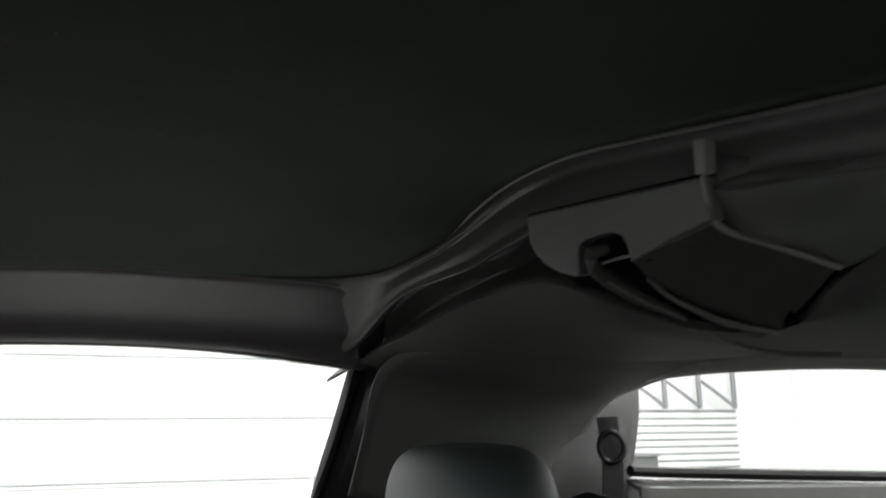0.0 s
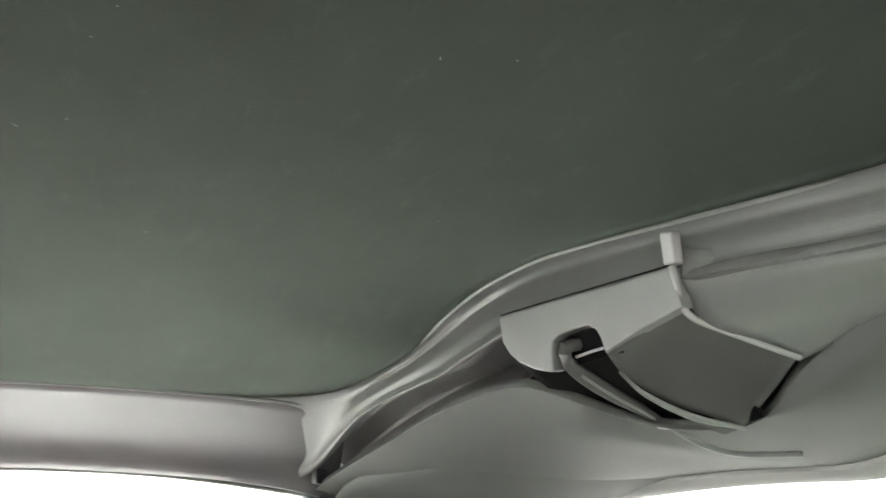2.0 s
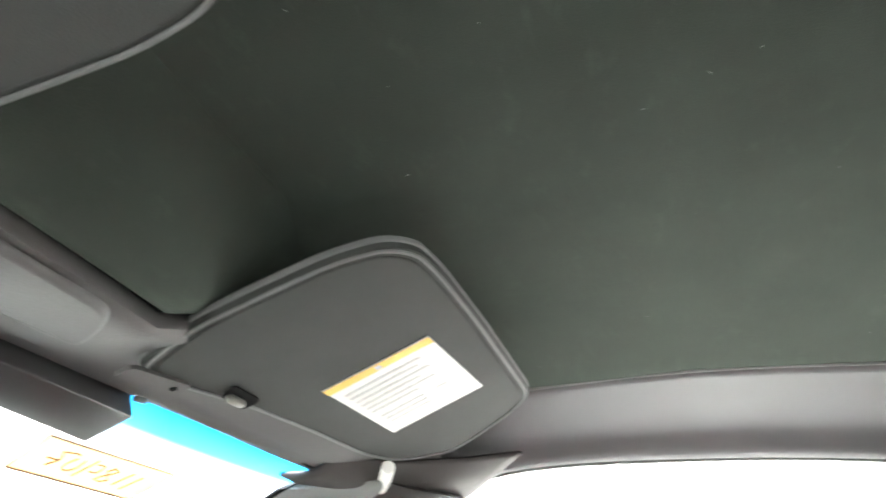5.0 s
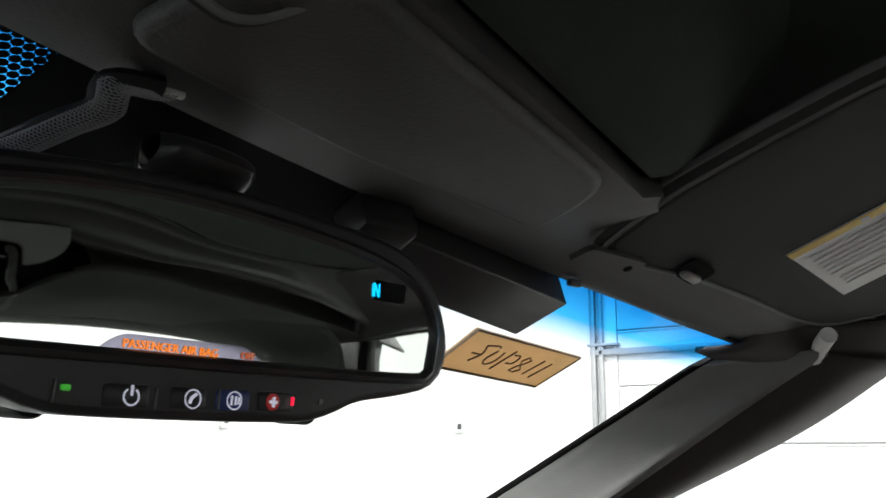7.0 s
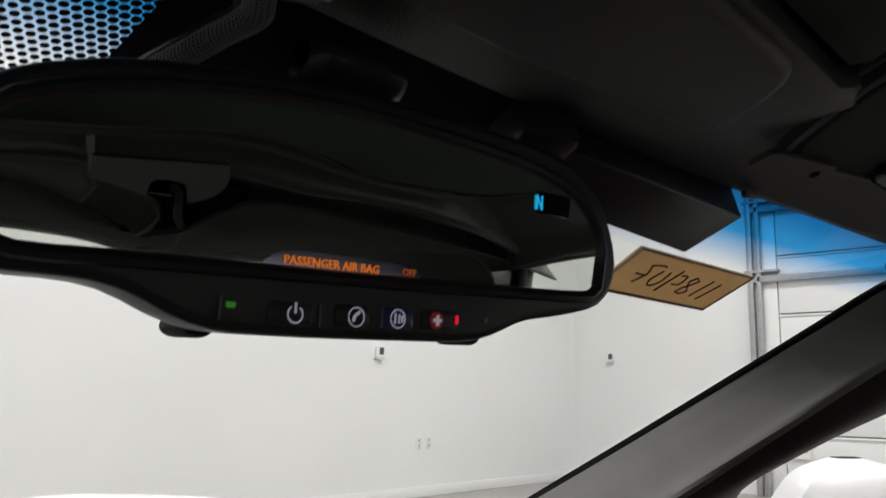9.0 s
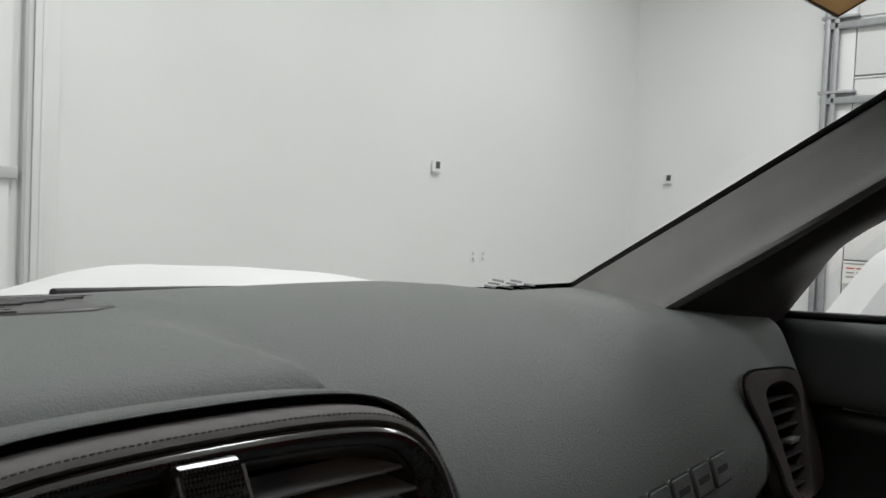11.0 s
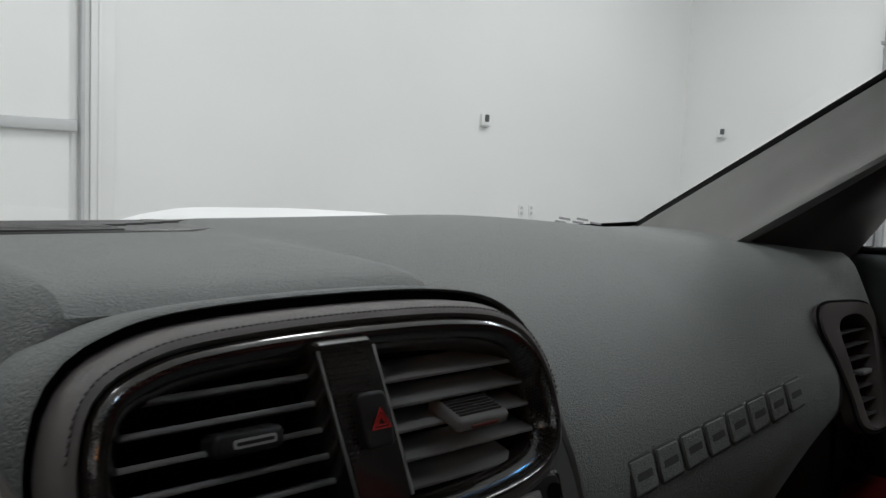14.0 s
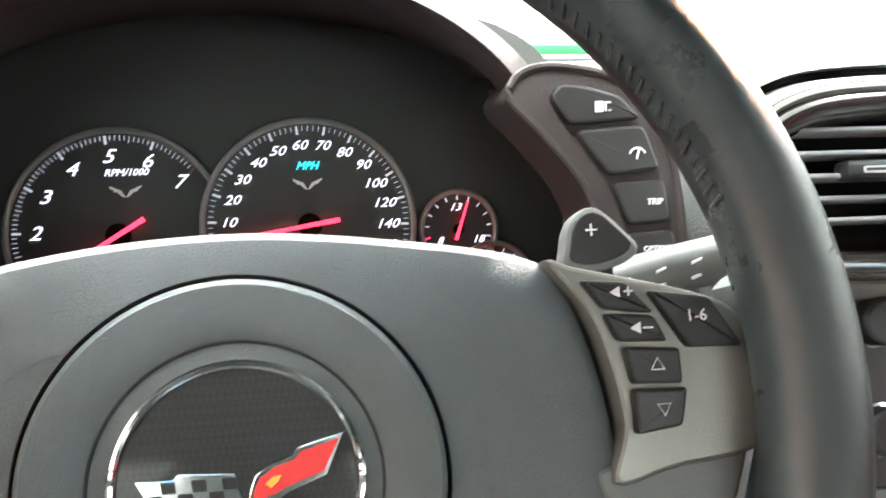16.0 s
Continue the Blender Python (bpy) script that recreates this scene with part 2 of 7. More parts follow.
def gloss_weave(name):
    """Gloss black lacquer over a fine diagonal weave."""
    m = mat(name, (0.010, 0.010, 0.010), 0.22, coat=1.0, var=0.0)
    nt = m.node_tree
    b = nt.nodes["Principled BSDF"]
    co = nt.nodes["Texture Coordinate"]
    wv = nt.nodes.new("ShaderNodeTexChecker")
    wv.inputs["Scale"].default_value = 900
    wv.inputs["Color1"].default_value = (0.010, 0.009, 0.008, 1)
    wv.inputs["Color2"].default_value = (0.036, 0.031, 0.027, 1)
    mp = nt.nodes.new("ShaderNodeMapping")
    mp.inputs["Rotation"].default_value = (0.0, radians(45), 0.0)
    nt.links.new(co.outputs["Object"], mp.inputs[0])
    nt.links.new(mp.outputs[0], wv.inputs["Vector"])
    nt.links.new(wv.outputs["Color"], b.inputs["Base Color"])
    return m




def lit_through(name, colour, share):
    """Thin board that lets some of the light behind it through."""
    m = mat(name, colour, 0.85, grain=0.5, scale=300, var=0.12, varscale=30, stretch=(1, 6, 1))
    nt = m.node_tree
    b = nt.nodes["Principled BSDF"]
    tl_ = nt.nodes.new("ShaderNodeBsdfTranslucent")
    tl_.inputs[0].default_value = (*colour, 1)
    mx = nt.nodes.new("ShaderNodeMixShader")
    mx.inputs[0].default_value = share
    nt.links.new(b.outputs[0], mx.inputs[1])
    nt.links.new(tl_.outputs[0], mx.inputs[2])
    nt.links.new(mx.outputs[0], nt.nodes["Material Output"].inputs[0])
    return m


CARD = lit_through("cardboard", (0.58, 0.45, 0.29), 0.6)
PIANO = gloss_weave("gloss_black_weave")
WEAVE = gloss_weave("emblem_weave")
WEAVE.node_tree.nodes["Principled BSDF"].inputs["Coat Weight"].default_value = 0.25
WEAVE.node_tree.nodes["Checker Texture"].inputs["Scale"].default_value = 700
WEAVE.node_tree.nodes["Checker Texture"].inputs["Color2"].default_value = (0.017, 0.019, 0.018, 1)
WEAVE.node_tree.nodes["Principled BSDF"].inputs["Roughness"].default_value = 0.45


def clear_glass(name, tint=(0.93, 0.96, 0.95)):
    m = bpy.data.materials.new(name)
    m.use_nodes = True
    nt = m.node_tree
    nt.nodes.clear()
    out = nt.nodes.new("ShaderNodeOutputMaterial")
    tr = nt.nodes.new("ShaderNodeBsdfTransparent")
    tr.inputs[0].default_value = (*tint, 1)
    gl = nt.nodes.new("ShaderNodeBsdfGlossy")
    gl.inputs["Roughness"].default_value = 0.02
    fr = nt.nodes.new("ShaderNodeFresnel")
    fr.inputs[0].default_value = 1.35
    mx = nt.nodes.new("ShaderNodeMixShader")
    half = nt.nodes.new("ShaderNodeMath")
    half.operation = "MULTIPLY"
    half.inputs[1].default_value = 0.25
    nt.links.new(fr.outputs[0], half.inputs[0])
    nt.links.new(half.outputs[0], mx.inputs[0])
    nt.links.new(tr.outputs[0], mx.inputs[1])
    nt.links.new(gl.outputs[0], mx.inputs[2])
    nt.links.new(mx.outputs[0], out.inputs[0])
    return m, tr, nt


GLASS, _, _ = clear_glass("window_glass")
SHADE, shade_tr, shade_nt = clear_glass("blue_shade_glass")
# the blue sun shade fades out downwards, along the pane's own z
shade_co = shade_nt.nodes.new("ShaderNodeTexCoord")
shade_xyz = shade_nt.nodes.new("ShaderNodeSeparateXYZ")
shade_ramp = shade_nt.nodes.new("ShaderNodeValToRGB")
shade_map = shade_nt.nodes.new("ShaderNodeMapRange")
shade_map.inputs[1].default_value, shade_map.inputs[2].default_value = 0.95, 0.38
shade_ramp.color_ramp.elements[0].color = (0.93, 0.96, 0.95, 1)
shade_ramp.color_ramp.elements[1].color = (0.0, 0.11, 0.36, 1)
shade_mid = shade_ramp.color_ramp.elements.new(0.5)
shade_mid.color = (0.03, 0.33, 0.72, 1)
shade_nt.links.new(shade_co.outputs["UV"], shade_xyz.inputs[0])
shade_nt.links.new(shade_xyz.outputs[1], shade_map.inputs[0])
shade_nt.links.new(shade_map.outputs[0], shade_ramp.inputs[0])
shade_nt.links.new(shade_ramp.outputs[0], shade_tr.inputs[0])
MIRROR = mat("mirror_glass", (0.74, 0.78, 0.74), 0.02, metal=1.0, var=0.0)


# ---- mesh helpers ----
def V(*a):
    return Vector(a)


def spline(pts, n, closed=False):
    """n points along a Catmull-Rom curve, evenly by length."""
    p = [Vector(q) for q in pts]
    fine, k = [], len(p)
    for i in range(k if closed else k - 1):
        a = p[(i - 1) % k] if closed or i else p[0] * 2 - p[1]
        b, c = p[i], p[(i + 1) % k]
        d = p[(i + 2) % k] if closed or i + 2 < k else p[k - 1] * 2 - p[k - 2]
        for s in range(12):
            t = s / 12
            fine.append(0.5 * (2 * b + (c - a) * t + (2 * a - 5 * b + 4 * c - d) * t * t + (3 * b - a - 3 * c + d) * t ** 3))
    fine.append(p[0].copy() if closed else p[-1].copy())
    lengths = [0.0]
    for a, b in zip(fine, fine[1:]):
        lengths.append(lengths[-1] + (b - a).length)
    out, j, steps = [], 0, n if closed else n - 1
    for i in range(n):
        want = lengths[-1] * i / steps
        while j < len(fine) - 2 and lengths[j + 1] < want:
            j += 1
        gap = lengths[j + 1] - lengths[j] or 1
        out.append(fine[j].lerp(fine[j + 1], min(1, max(0, (want - lengths[j]) / gap))))
    return out


def grid(rows, closed_u=False, closed_v=False):
    bm = bmesh.new()
    vs = [[bm.verts.new(q) for q in row] for row in rows]
    nr, nc = len(rows), len(rows[0])
    for i in range(nr if closed_v else nr - 1):
        for j in range(nc if closed_u else nc - 1):
            a, b = vs[i][j], vs[i][(j + 1) % nc]
            c, d = vs[(i + 1) % nr][(j + 1) % nc], vs[(i + 1) % nr][j]
            bm.faces.new((a, b, c, d))
    for f in bm.faces:
        f.smooth = True
    return bm


def loft(curves, n=24, m=0, closed=False):
    """A smooth skin over curves laid side by side."""
    rows = [spline(c, n, closed) for c in curves]
    if m:
        cols = [spline([r[j] for r in rows], m) for j in range(n)]
        rows = [[cols[j][i] for j in range(n)] for i in range(m)]
    return grid(rows, closed_u=closed)


def frame3(origin, u, v):
    u, v = Vector(u).normalized(), Vector(v)
    v = (v - u * v.dot(u)).normalized()
    w = u.cross(v)
    m = Matrix((u, v, w)).transposed().to_4x4()
    m.translation = origin
    return m


def slab(outline, depth, m=None, bevel=0.0, seg=2, back=0.0):
    """A plate of an outline in its own u, v; from w = -back to w = depth, with a rounded upper edge."""
    bm = bmesh.new()
    lo = [bm.verts.new((p[0], p[1], -back)) for p in outline]
    hi = [bm.verts.new((p[0], p[1], depth)) for p in outline]
    k = len(outline)
    bm.faces.new(hi)
    bm.faces.new(lo[::-1])
    for i in range(k):
        bm.faces.new((lo[i], lo[(i + 1) % k], hi[(i + 1) % k], hi[i]))
    bmesh.ops.recalc_face_normals(bm, faces=bm.faces)
    if bevel:
        top = [e for e in bm.edges if all(v in hi for v in e.verts)]
        bmesh.ops.bevel(bm, geom=top, offset=bevel, segments=seg, affect="EDGES", profile=0.5)
    bm.normal_update()
    for f in bm.faces:
        f.smooth = abs(f.normal.z) < .999
    if m is not None:
        bmesh.ops.transform(bm, matrix=m, verts=bm.verts)
    return bm


def rbox(sx, sy, sz, m=None, r=0.0, seg=2):
    bm = bmesh.new()
    bmesh.ops.create_cube(bm, size=1, matrix=Matrix.Diagonal((sx, sy, sz, 1)))
    if r:
        bmesh.ops.bevel(bm, geom=bm.edges[:], offset=r, segments=seg, affect="EDGES", profile=0.5)
    for f in bm.faces:
        f.smooth = bool(r)
    if m is not None:
        bmesh.ops.transform(bm, matrix=m, verts=bm.verts)
    return bm


def sweep(path, section, up=(0, 0, 1), closed=False, caps=True):
    """A section (u, v pairs, closed) carried along a path. up: what v leans to."""
    rows, k = [], len(path)
    for i, q in enumerate(path):
        a = path[(i - 1) % k] if closed or i else path[i]
        b = path[(i + 1) % k] if closed or i + 1 < k else path[i]
        t = (Vector(b) - Vector(a)).normalized()
        side = t.cross(Vector(up)).normalized()
        v = side.cross(t).normalized()
        rows.append([Vector(q) + side * s[0] + v * s[1] for s in section])
    bm = grid(rows, closed_u=True, closed_v=closed)
    if caps and not closed:
        bm.verts.ensure_lookup_table()
        n = len(section)
        for some in (bm.verts[:n], bm.verts[len(bm.verts) - n:]):
            bm.faces.new(some)
    bmesh.ops.recalc_face_normals(bm, faces=bm.faces)
    return bm


def ring(rx, ry=None, n=10):
    ry = ry or rx
    return [(rx * math.cos(2 * math.pi * i / n), ry * math.sin(2 * math.pi * i / n)) for i in range(n)]


def rounded(pts, r, n=4):
    """A polygon with its corners cut round."""
    out, k = [], len(pts)
    for i in range(k):
        a, b, c = Vector(pts[i - 1][:2]), Vector(pts[i][:2]), Vector(pts[(i + 1) % k][:2])
        ra = min(r, (a - b).length * 0.45, (c - b).length * 0.45)
        p, q = b + (a - b).normalized() * ra, b + (c - b).normalized() * ra
        for j in range(n + 1):
            t = j / n
            out.append(tuple(p * (1 - t) ** 2 + b * 2 * t * (1 - t) + q * t * t))
    return out


def superellipse(cx, cy, a, b, e, n=64):
    out = []
    for i in range(n):
        t = 2 * math.pi * i / n
        c, s = math.cos(t), math.sin(t)
        out.append((cx + a * math.copysign(abs(c) ** (2 / e), c), cy + b * math.copysign(abs(s) ** (2 / e), s)))
    return out


def mesh_ob(name, bm, material, smooth_angle=None):
    me = bpy.data.meshes.new(name)
    bm.normal_update()
    flags = [f.smooth for f in bm.faces]
    bm.to_mesh(me)
    bm.free()
    me.materials.append(material)
    if smooth_angle:
        me.set_sharp_from_angle(angle=radians(smooth_angle))
        if any(flags):
            me.polygons.foreach_set("use_smooth", flags)
    return new(name, me)


def part(name, bm, material, parent, label="", sharp=40, thick=0.0):
    ob = mesh_ob(name, bm, material, sharp)
    ob.parent = parent
    if thick:
        sol = ob.modifiers.new("thickness", "SOLIDIFY")
        sol.thickness, sol.offset = thick, -1
    return tagged(ob, label)


def thing(name, at=(0, 0, 0), label="", category="", group="", kind=""):
    ob = new(name)
    ob.empty_display_size = 0.02
    return tagged(ob, label, category, group, kind)


def solid(name, bm, material, label, category="", kind="", sharp=40, thick=0.0, group=""):
    ob = mesh_ob(name, bm, material, sharp)
    if thick:
        sol = ob.modifiers.new("thickness", "SOLIDIFY")
        sol.thickness, sol.offset = thick, -1
    return tagged(ob, label, category, group, kind)


def lettering(body, size, m, shear=0.0, depth=0.0003, bold=0.0):
    """Built-in font as a mesh, centred on m's origin in its u, v plane."""
    cu = bpy.data.curves.new("text", "FONT")
    cu.body, cu.size, cu.align_x, cu.align_y, cu.shear = body, size, "CENTER", "CENTER", shear
    cu.extrude, cu.offset, cu.resolution_u = depth, bold, 2
    tmp = bpy.data.objects.new("text", cu)
    me = bpy.data.meshes.new_from_object(tmp)
    bpy.data.objects.remove(tmp)
    bpy.data.curves.remove(cu)
    bm = bmesh.new()
    bm.from_mesh(me)
    bpy.data.meshes.remove(me)
    bmesh.ops.transform(bm, matrix=m, verts=bm.verts)
    return bm


def join(*bms):
    out = bmesh.new()
    for b in bms:
        tmp = bpy.data.meshes.new("join")
        b.to_mesh(tmp)
        b.free()
        out.from_mesh(tmp)
        bpy.data.meshes.remove(tmp)
    return out


def flip_x(curves):
    return [[(-q[0], q[1], q[2]) for q in c] for c in curves]

CABIN = Vector((-0.2, -0.1, 0.95))


def toward(bm, point=CABIN):
    """Turns an open skin so that it looks at a point."""
    bm.normal_update()
    s = sum((Vector(point) - f.calc_center_median()).dot(f.normal) * f.calc_area() for f in bm.faces)
    if s < 0:
        bmesh.ops.reverse_faces(bm, faces=bm.faces)
    return bm


# ---- the workshop ----
def box_at(x0, x1, y0, y1, z0, z1, r=0.0):
    return rbox(x1 - x0, y1 - y0, z1 - z0, Matrix.Translation(((x0 + x1) / 2, (y0 + y1) / 2, (z0 + z1) / 2)), r)


solid("floor", box_at(X_LEFT - .2, X_RIGHT + .2, Y_BACK - .2, Y_FRONT + .2, -0.12, 0), FLOOR, "glossy grey epoxy workshop floor", "floor", "structure")
solid("ceiling", box_at(X_LEFT - .2, X_RIGHT + .2, Y_BACK - .2, Y_FRONT + .2, Z_TOP, Z_TOP + .15), WALL, "plain white workshop ceiling", "ceiling", "structure")
solid("wall_north", box_at(X_LEFT - .2, X_RIGHT + .2, Y_FRONT, Y_FRONT + .2, 0, Z_TOP), WALL, "smooth white painted workshop wall", "wall", "structure")
wall_east = solid("wall_east", box_at(X_RIGHT, X_RIGHT + .2, Y_BACK, Y_FRONT, 0, Z_TOP), WALL, "smooth white painted workshop side wall", "wall", "structure")
solid("wall_west", box_at(X_LEFT - .2, X_LEFT, Y_BACK, Y_FRONT, 0, Z_TOP), WALL, "plain white workshop wall", "wall", "structure")
solid("wall_south", box_at(X_LEFT - .2, X_RIGHT + .2, Y_BACK - .2, Y_BACK, 0, Z_TOP), WALL, "white workshop rear wall", "wall", "structure")
solid("baseboard", box_at(2.0, X_RIGHT, Y_FRONT - .012, Y_FRONT - .001, 0.001, 0.10, 0.003), WALL_B, "low white baseboard along the wall", "baseboard", "structure")

# ceiling lamps
lamp_ob = None
for lx, ly in LAMPS:
    if lamp_ob is None:
        lamp_ob = thing("ceiling_lamp", label="flat white fluorescent ceiling lamp, switched on", category="lamp", group="ceiling lamps")
        part("housing", box_at(-.3, .3, -1.2, 1.2, -.10, 0, 0.01), WALL_B, lamp_ob)
        part("diffuser", box_at(-.26, .26, -1.14, 1.14, -.115, -.102, 0.004), LAMP_GLOW, lamp_ob, "glowing white diffuser")
        lamp_ob.location = (lx, ly, Z_TOP)
    else:
        copy_thing(lamp_ob, pose(lx, ly, Z_TOP))

# sectional door in the side wall, of ribbed panels
door = thing("door_1", label="white sectional garage door of broad horizontal panels", category="garage door", kind="structure")
zz = [0.02, 0.64, 1.27, 1.90, 2.53, 3.16]
for i in range(5):
    y0, y1 = -4.4, 3.15
    part("panel", box_at(X_RIGHT - .045, X_RIGHT - .002, y0, y1, zz[i] + .008, zz[i + 1] - .008, 0.006), WALL_B, door)
    part("rib", box_at(X_RIGHT - .062, X_RIGHT - .045, y0, y1, zz[i + 1] - .030, zz[i + 1] - .012, 0.004), WALL_B, door)
# grey sheet puts the joints' shade between the door panels
part("backing", box_at(X_RIGHT - .02, X_RIGHT - .001, -4.4, 3.15, 0.005, 3.15), INK, door, "grey backing that paints the shade in the panel joints")
# uprights and rails beside it
frame_ = thing("door_track", label="galvanised steel door track and conduit on the wall", category="track", kind="structure")
for k, (dy, rr) in enumerate([(3.42, .034), (3.33, .030)]):
    part("upright", box_at(X_RIGHT - .10 - rr, X_RIGHT - .10 + rr, dy - rr, dy + rr, 0.0, 4.5, rr * .6), GALV, frame_)
for z in (2.28, 3.05):
    part("rail", box_at(X_RIGHT - .13, X_RIGHT - .06, 0.6, 3.46, z - .035, z + .035, 0.01), GALV, frame_)
    part("bracket", box_at(X_RIGHT - .14, X_RIGHT - .05, 3.12, 3.48, z + .07, z + .10, 0.004), GALV, frame_)
part("jamb", box_at(X_RIGHT - .05, X_RIGHT - .001, 3.16, 3.42, 0, 3.3, 0.004), WALL_B, frame_)
note = thing("wall_notice", label="small white notice with faded red and grey lines", category="notice")
part("sheet", box_at(X_RIGHT - .074, X_RIGHT - .066, 2.90, 3.14, .40, .60), PAPER, note)
for i, z in enumerate((.555, .51, .465)):
    for y in (2.93, 3.03):
        part("line", box_at(X_RIGHT - .077, X_RIGHT - .0742, y, y + .075, z, z + .012), INK if i else RED_GLOW_INK, note)


# the other wall: thermostat boxes, sockets
def wall_box(at, normal_x):
    ob = thing("thermostat", label="small white wall thermostat with a grey screen", category="thermostat", group="wall thermostats")
    part("case", rbox(.095, .03, .105, r=.006), WALL_B, ob)
    part("screen", rbox(.056, .004, .068, Matrix.Translation((0.014, -.0165, .012)), r=.0015), SCREEN, ob, "dark grey screen")
    part("sill", rbox(.105, .045, .012, Matrix.Translation((0, -.006, -.062)), r=.003), GREY_PAINT, ob, "grey lower lip")
    ob.matrix_world = pose(*at, 0, 0, -90 if normal_x else 0)
    return ob


wall_box((5.53, Y_FRONT - .016, 1.385), False)
wall_box((X_RIGHT - .016, 5.23, 1.475), True)
for sx in (6.12, 6.27):
    sock = thing("wall_socket", label="double white wall socket plate", category="socket", group="wall sockets")
    part("plate", rbox(.075, .008, .12, r=.003), WALL_B, sock)
    for dz in (-.026, .026):
        part("outlet", rbox(.036, .006, .032, Matrix.Translation((0, -.005, dz)), r=.004), GREY_PAINT, sock)
    sock.location = (sx, Y_FRONT - .0045, .52)

# roll-up door and its frame in the far wall
gate = thing("door_2", label="white roll-up door in a steel frame", category="garage door", kind="structure")
part("curtain", box_at(-2.2, 1.72, Y_FRONT - .03, Y_FRONT - .002, 0.01, 3.4), WALL_B, gate)
part("jamb", box_at(1.785, 1.812, Y_FRONT - .06, Y_FRONT - .002, 0.0, 4.2, 0.006), GREY_PAINT, gate, "grey steel jamb")
part("trim_strip", box_at(1.905, 1.925, Y_FRONT - .030, Y_FRONT - .023, 0.0, 4.2, 0.003), WALL_B, gate)
part("trim_strip", box_at(1.86, 2.02, Y_FRONT - .022, Y_FRONT - .002, 0.0, 4.2, 0.004), WALL_B, gate)
part("rail", box_at(-2.2, 1.76, Y_FRONT - .075, Y_FRONT - .032, 1.03, 1.105, 0.01), GREY_PAINT, gate, "grey cross rail")
part("rail", box_at(-2.2, 1.76, Y_FRONT - .075, Y_FRONT - .032, 2.30, 2.375, 0.01), GREY_PAINT, gate, "grey cross rail")
rack = thing("equipment_rack", label="white equipment rack with one green upright", category="rack")
for x in (-.62, -.12, .42):
    part("upright", box_at(x - .07, x + .07, Y_FRONT - .45, Y_FRONT - .33, 0, 1.75, 0.01), GREENPAINT if x == -.12 else WALL_B, rack, "green painted upright" if x == -.12 else "")
for z in (.5, .95, 1.42):
    part("shelf", box_at(-.75, .55, Y_FRONT - .46, Y_FRONT - .10, z - .02, z + .02, 0.005), WALL_B, rack)
part("back_panel", box_at(-.74, .54, Y_FRONT - .14, Y_FRONT - .10, .1, 1.7), WALL_B, rack)

# slatted shutter and roof trusses at the rear
shutter = thing("door_3", label="white slatted roller shutter at the rear of the side wall", category="shutter", kind="structure")
for i in range(15):
    z = .02 + i * .088
    part("slat", box_at(X_RIGHT - .05, X_RIGHT - .004, -8.0, -4.6, z, z + .070, 0.012), WALL_B, shutter)
# grey sheet behind the slats, painting the shade of their joints
part("backing", box_at(X_RIGHT - .012, X_RIGHT - .001, -8.0, -4.6, 0.01, 1.36), INK, shutter, "grey backing that paints the shade in the slat joints")
truss = thing("roof_truss", label="dark steel lattice truss along the rear of the workshop", category="truss", kind="structure")
for y in (-5.75, -6.27, -6.80, -7.33, -7.88):
    part("post", box_at(X_RIGHT - .18, X_RIGHT - .13, y - .022, y + .022, 1.37, 2.35), INK, truss)
    part("brace", sweep([V(X_RIGHT - .155, y + .50, 1.72), V(X_RIGHT - .155, y + .25, 1.56), V(X_RIGHT - .155, y, 1.39)], ring(.022, n=6)), INK, truss)
part("chord", box_at(X_RIGHT - .19, X_RIGHT - .12, -8.2, -4.6, 2.35, 2.45, 0.01), INK, truss)
crate = thing("storage_crate", label="small grey plastic crate on the workshop floor", category="crate")
part("body", box_at(8.2, 8.7, -6.2, -5.75, 0, .80, .02), SATIN, crate)
part("lid", box_at(8.18, 8.72, -6.22, -5.73, .80, .84, .01), INK, crate)
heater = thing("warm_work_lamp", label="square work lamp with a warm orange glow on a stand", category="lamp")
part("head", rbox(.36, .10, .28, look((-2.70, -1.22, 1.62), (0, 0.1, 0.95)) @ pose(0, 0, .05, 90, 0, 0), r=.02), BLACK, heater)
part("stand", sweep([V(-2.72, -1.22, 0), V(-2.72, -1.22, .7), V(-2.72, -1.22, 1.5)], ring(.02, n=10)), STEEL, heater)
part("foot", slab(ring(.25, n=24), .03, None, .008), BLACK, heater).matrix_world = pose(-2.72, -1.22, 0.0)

# unseen fixture added for the rim spot, standing apart from the light itself
high = thing("added_high_lamp", label="unseen small lamp on a tall black stand, added for the rim glint", category="lamp")
part("head", rbox(.16, .16, .14, look((2.6, 4.2, 3.6), (-.18, .215, .868)) @ pose(0, 0, .12, 0, 0, 0), r=.02), BLACK, high)
part("stand", sweep([V(2.67, 4.30, 0.02), V(2.67, 4.30, 1.5), V(2.67, 4.30, 3.6)], ring(.02, n=10)), BLACK, high)
part("foot", slab(ring(.25, n=24), .03, None, .008), BLACK, high).matrix_world = pose(2.67, 4.30, 0.0)

# ---- car body, seen through its windows ----
body = thing("car_body", label="glossy white sports car body round the cabin", category="car body", kind="structure")


def hood_row(y, crest, mid):
    k = 1 - .16 * max(0.0, (y - 1.3) / .9) ** 1.5
    return [(q[0] * k, q[1] - .25 * (q[0] / .94) ** 2 * (y > 1.6), q[2]) for q in [(-.94, y, .50), (-.92, y, crest - .08), (-.74, y, crest - .015), (-.52, y, crest), (-.34, y, mid + .012), (0, y, mid + .022),
            (.34, y, mid + .012), (.52, y, crest), (.74, y, crest - .015), (.92, y, crest - .08), (.94, y, .50)]]


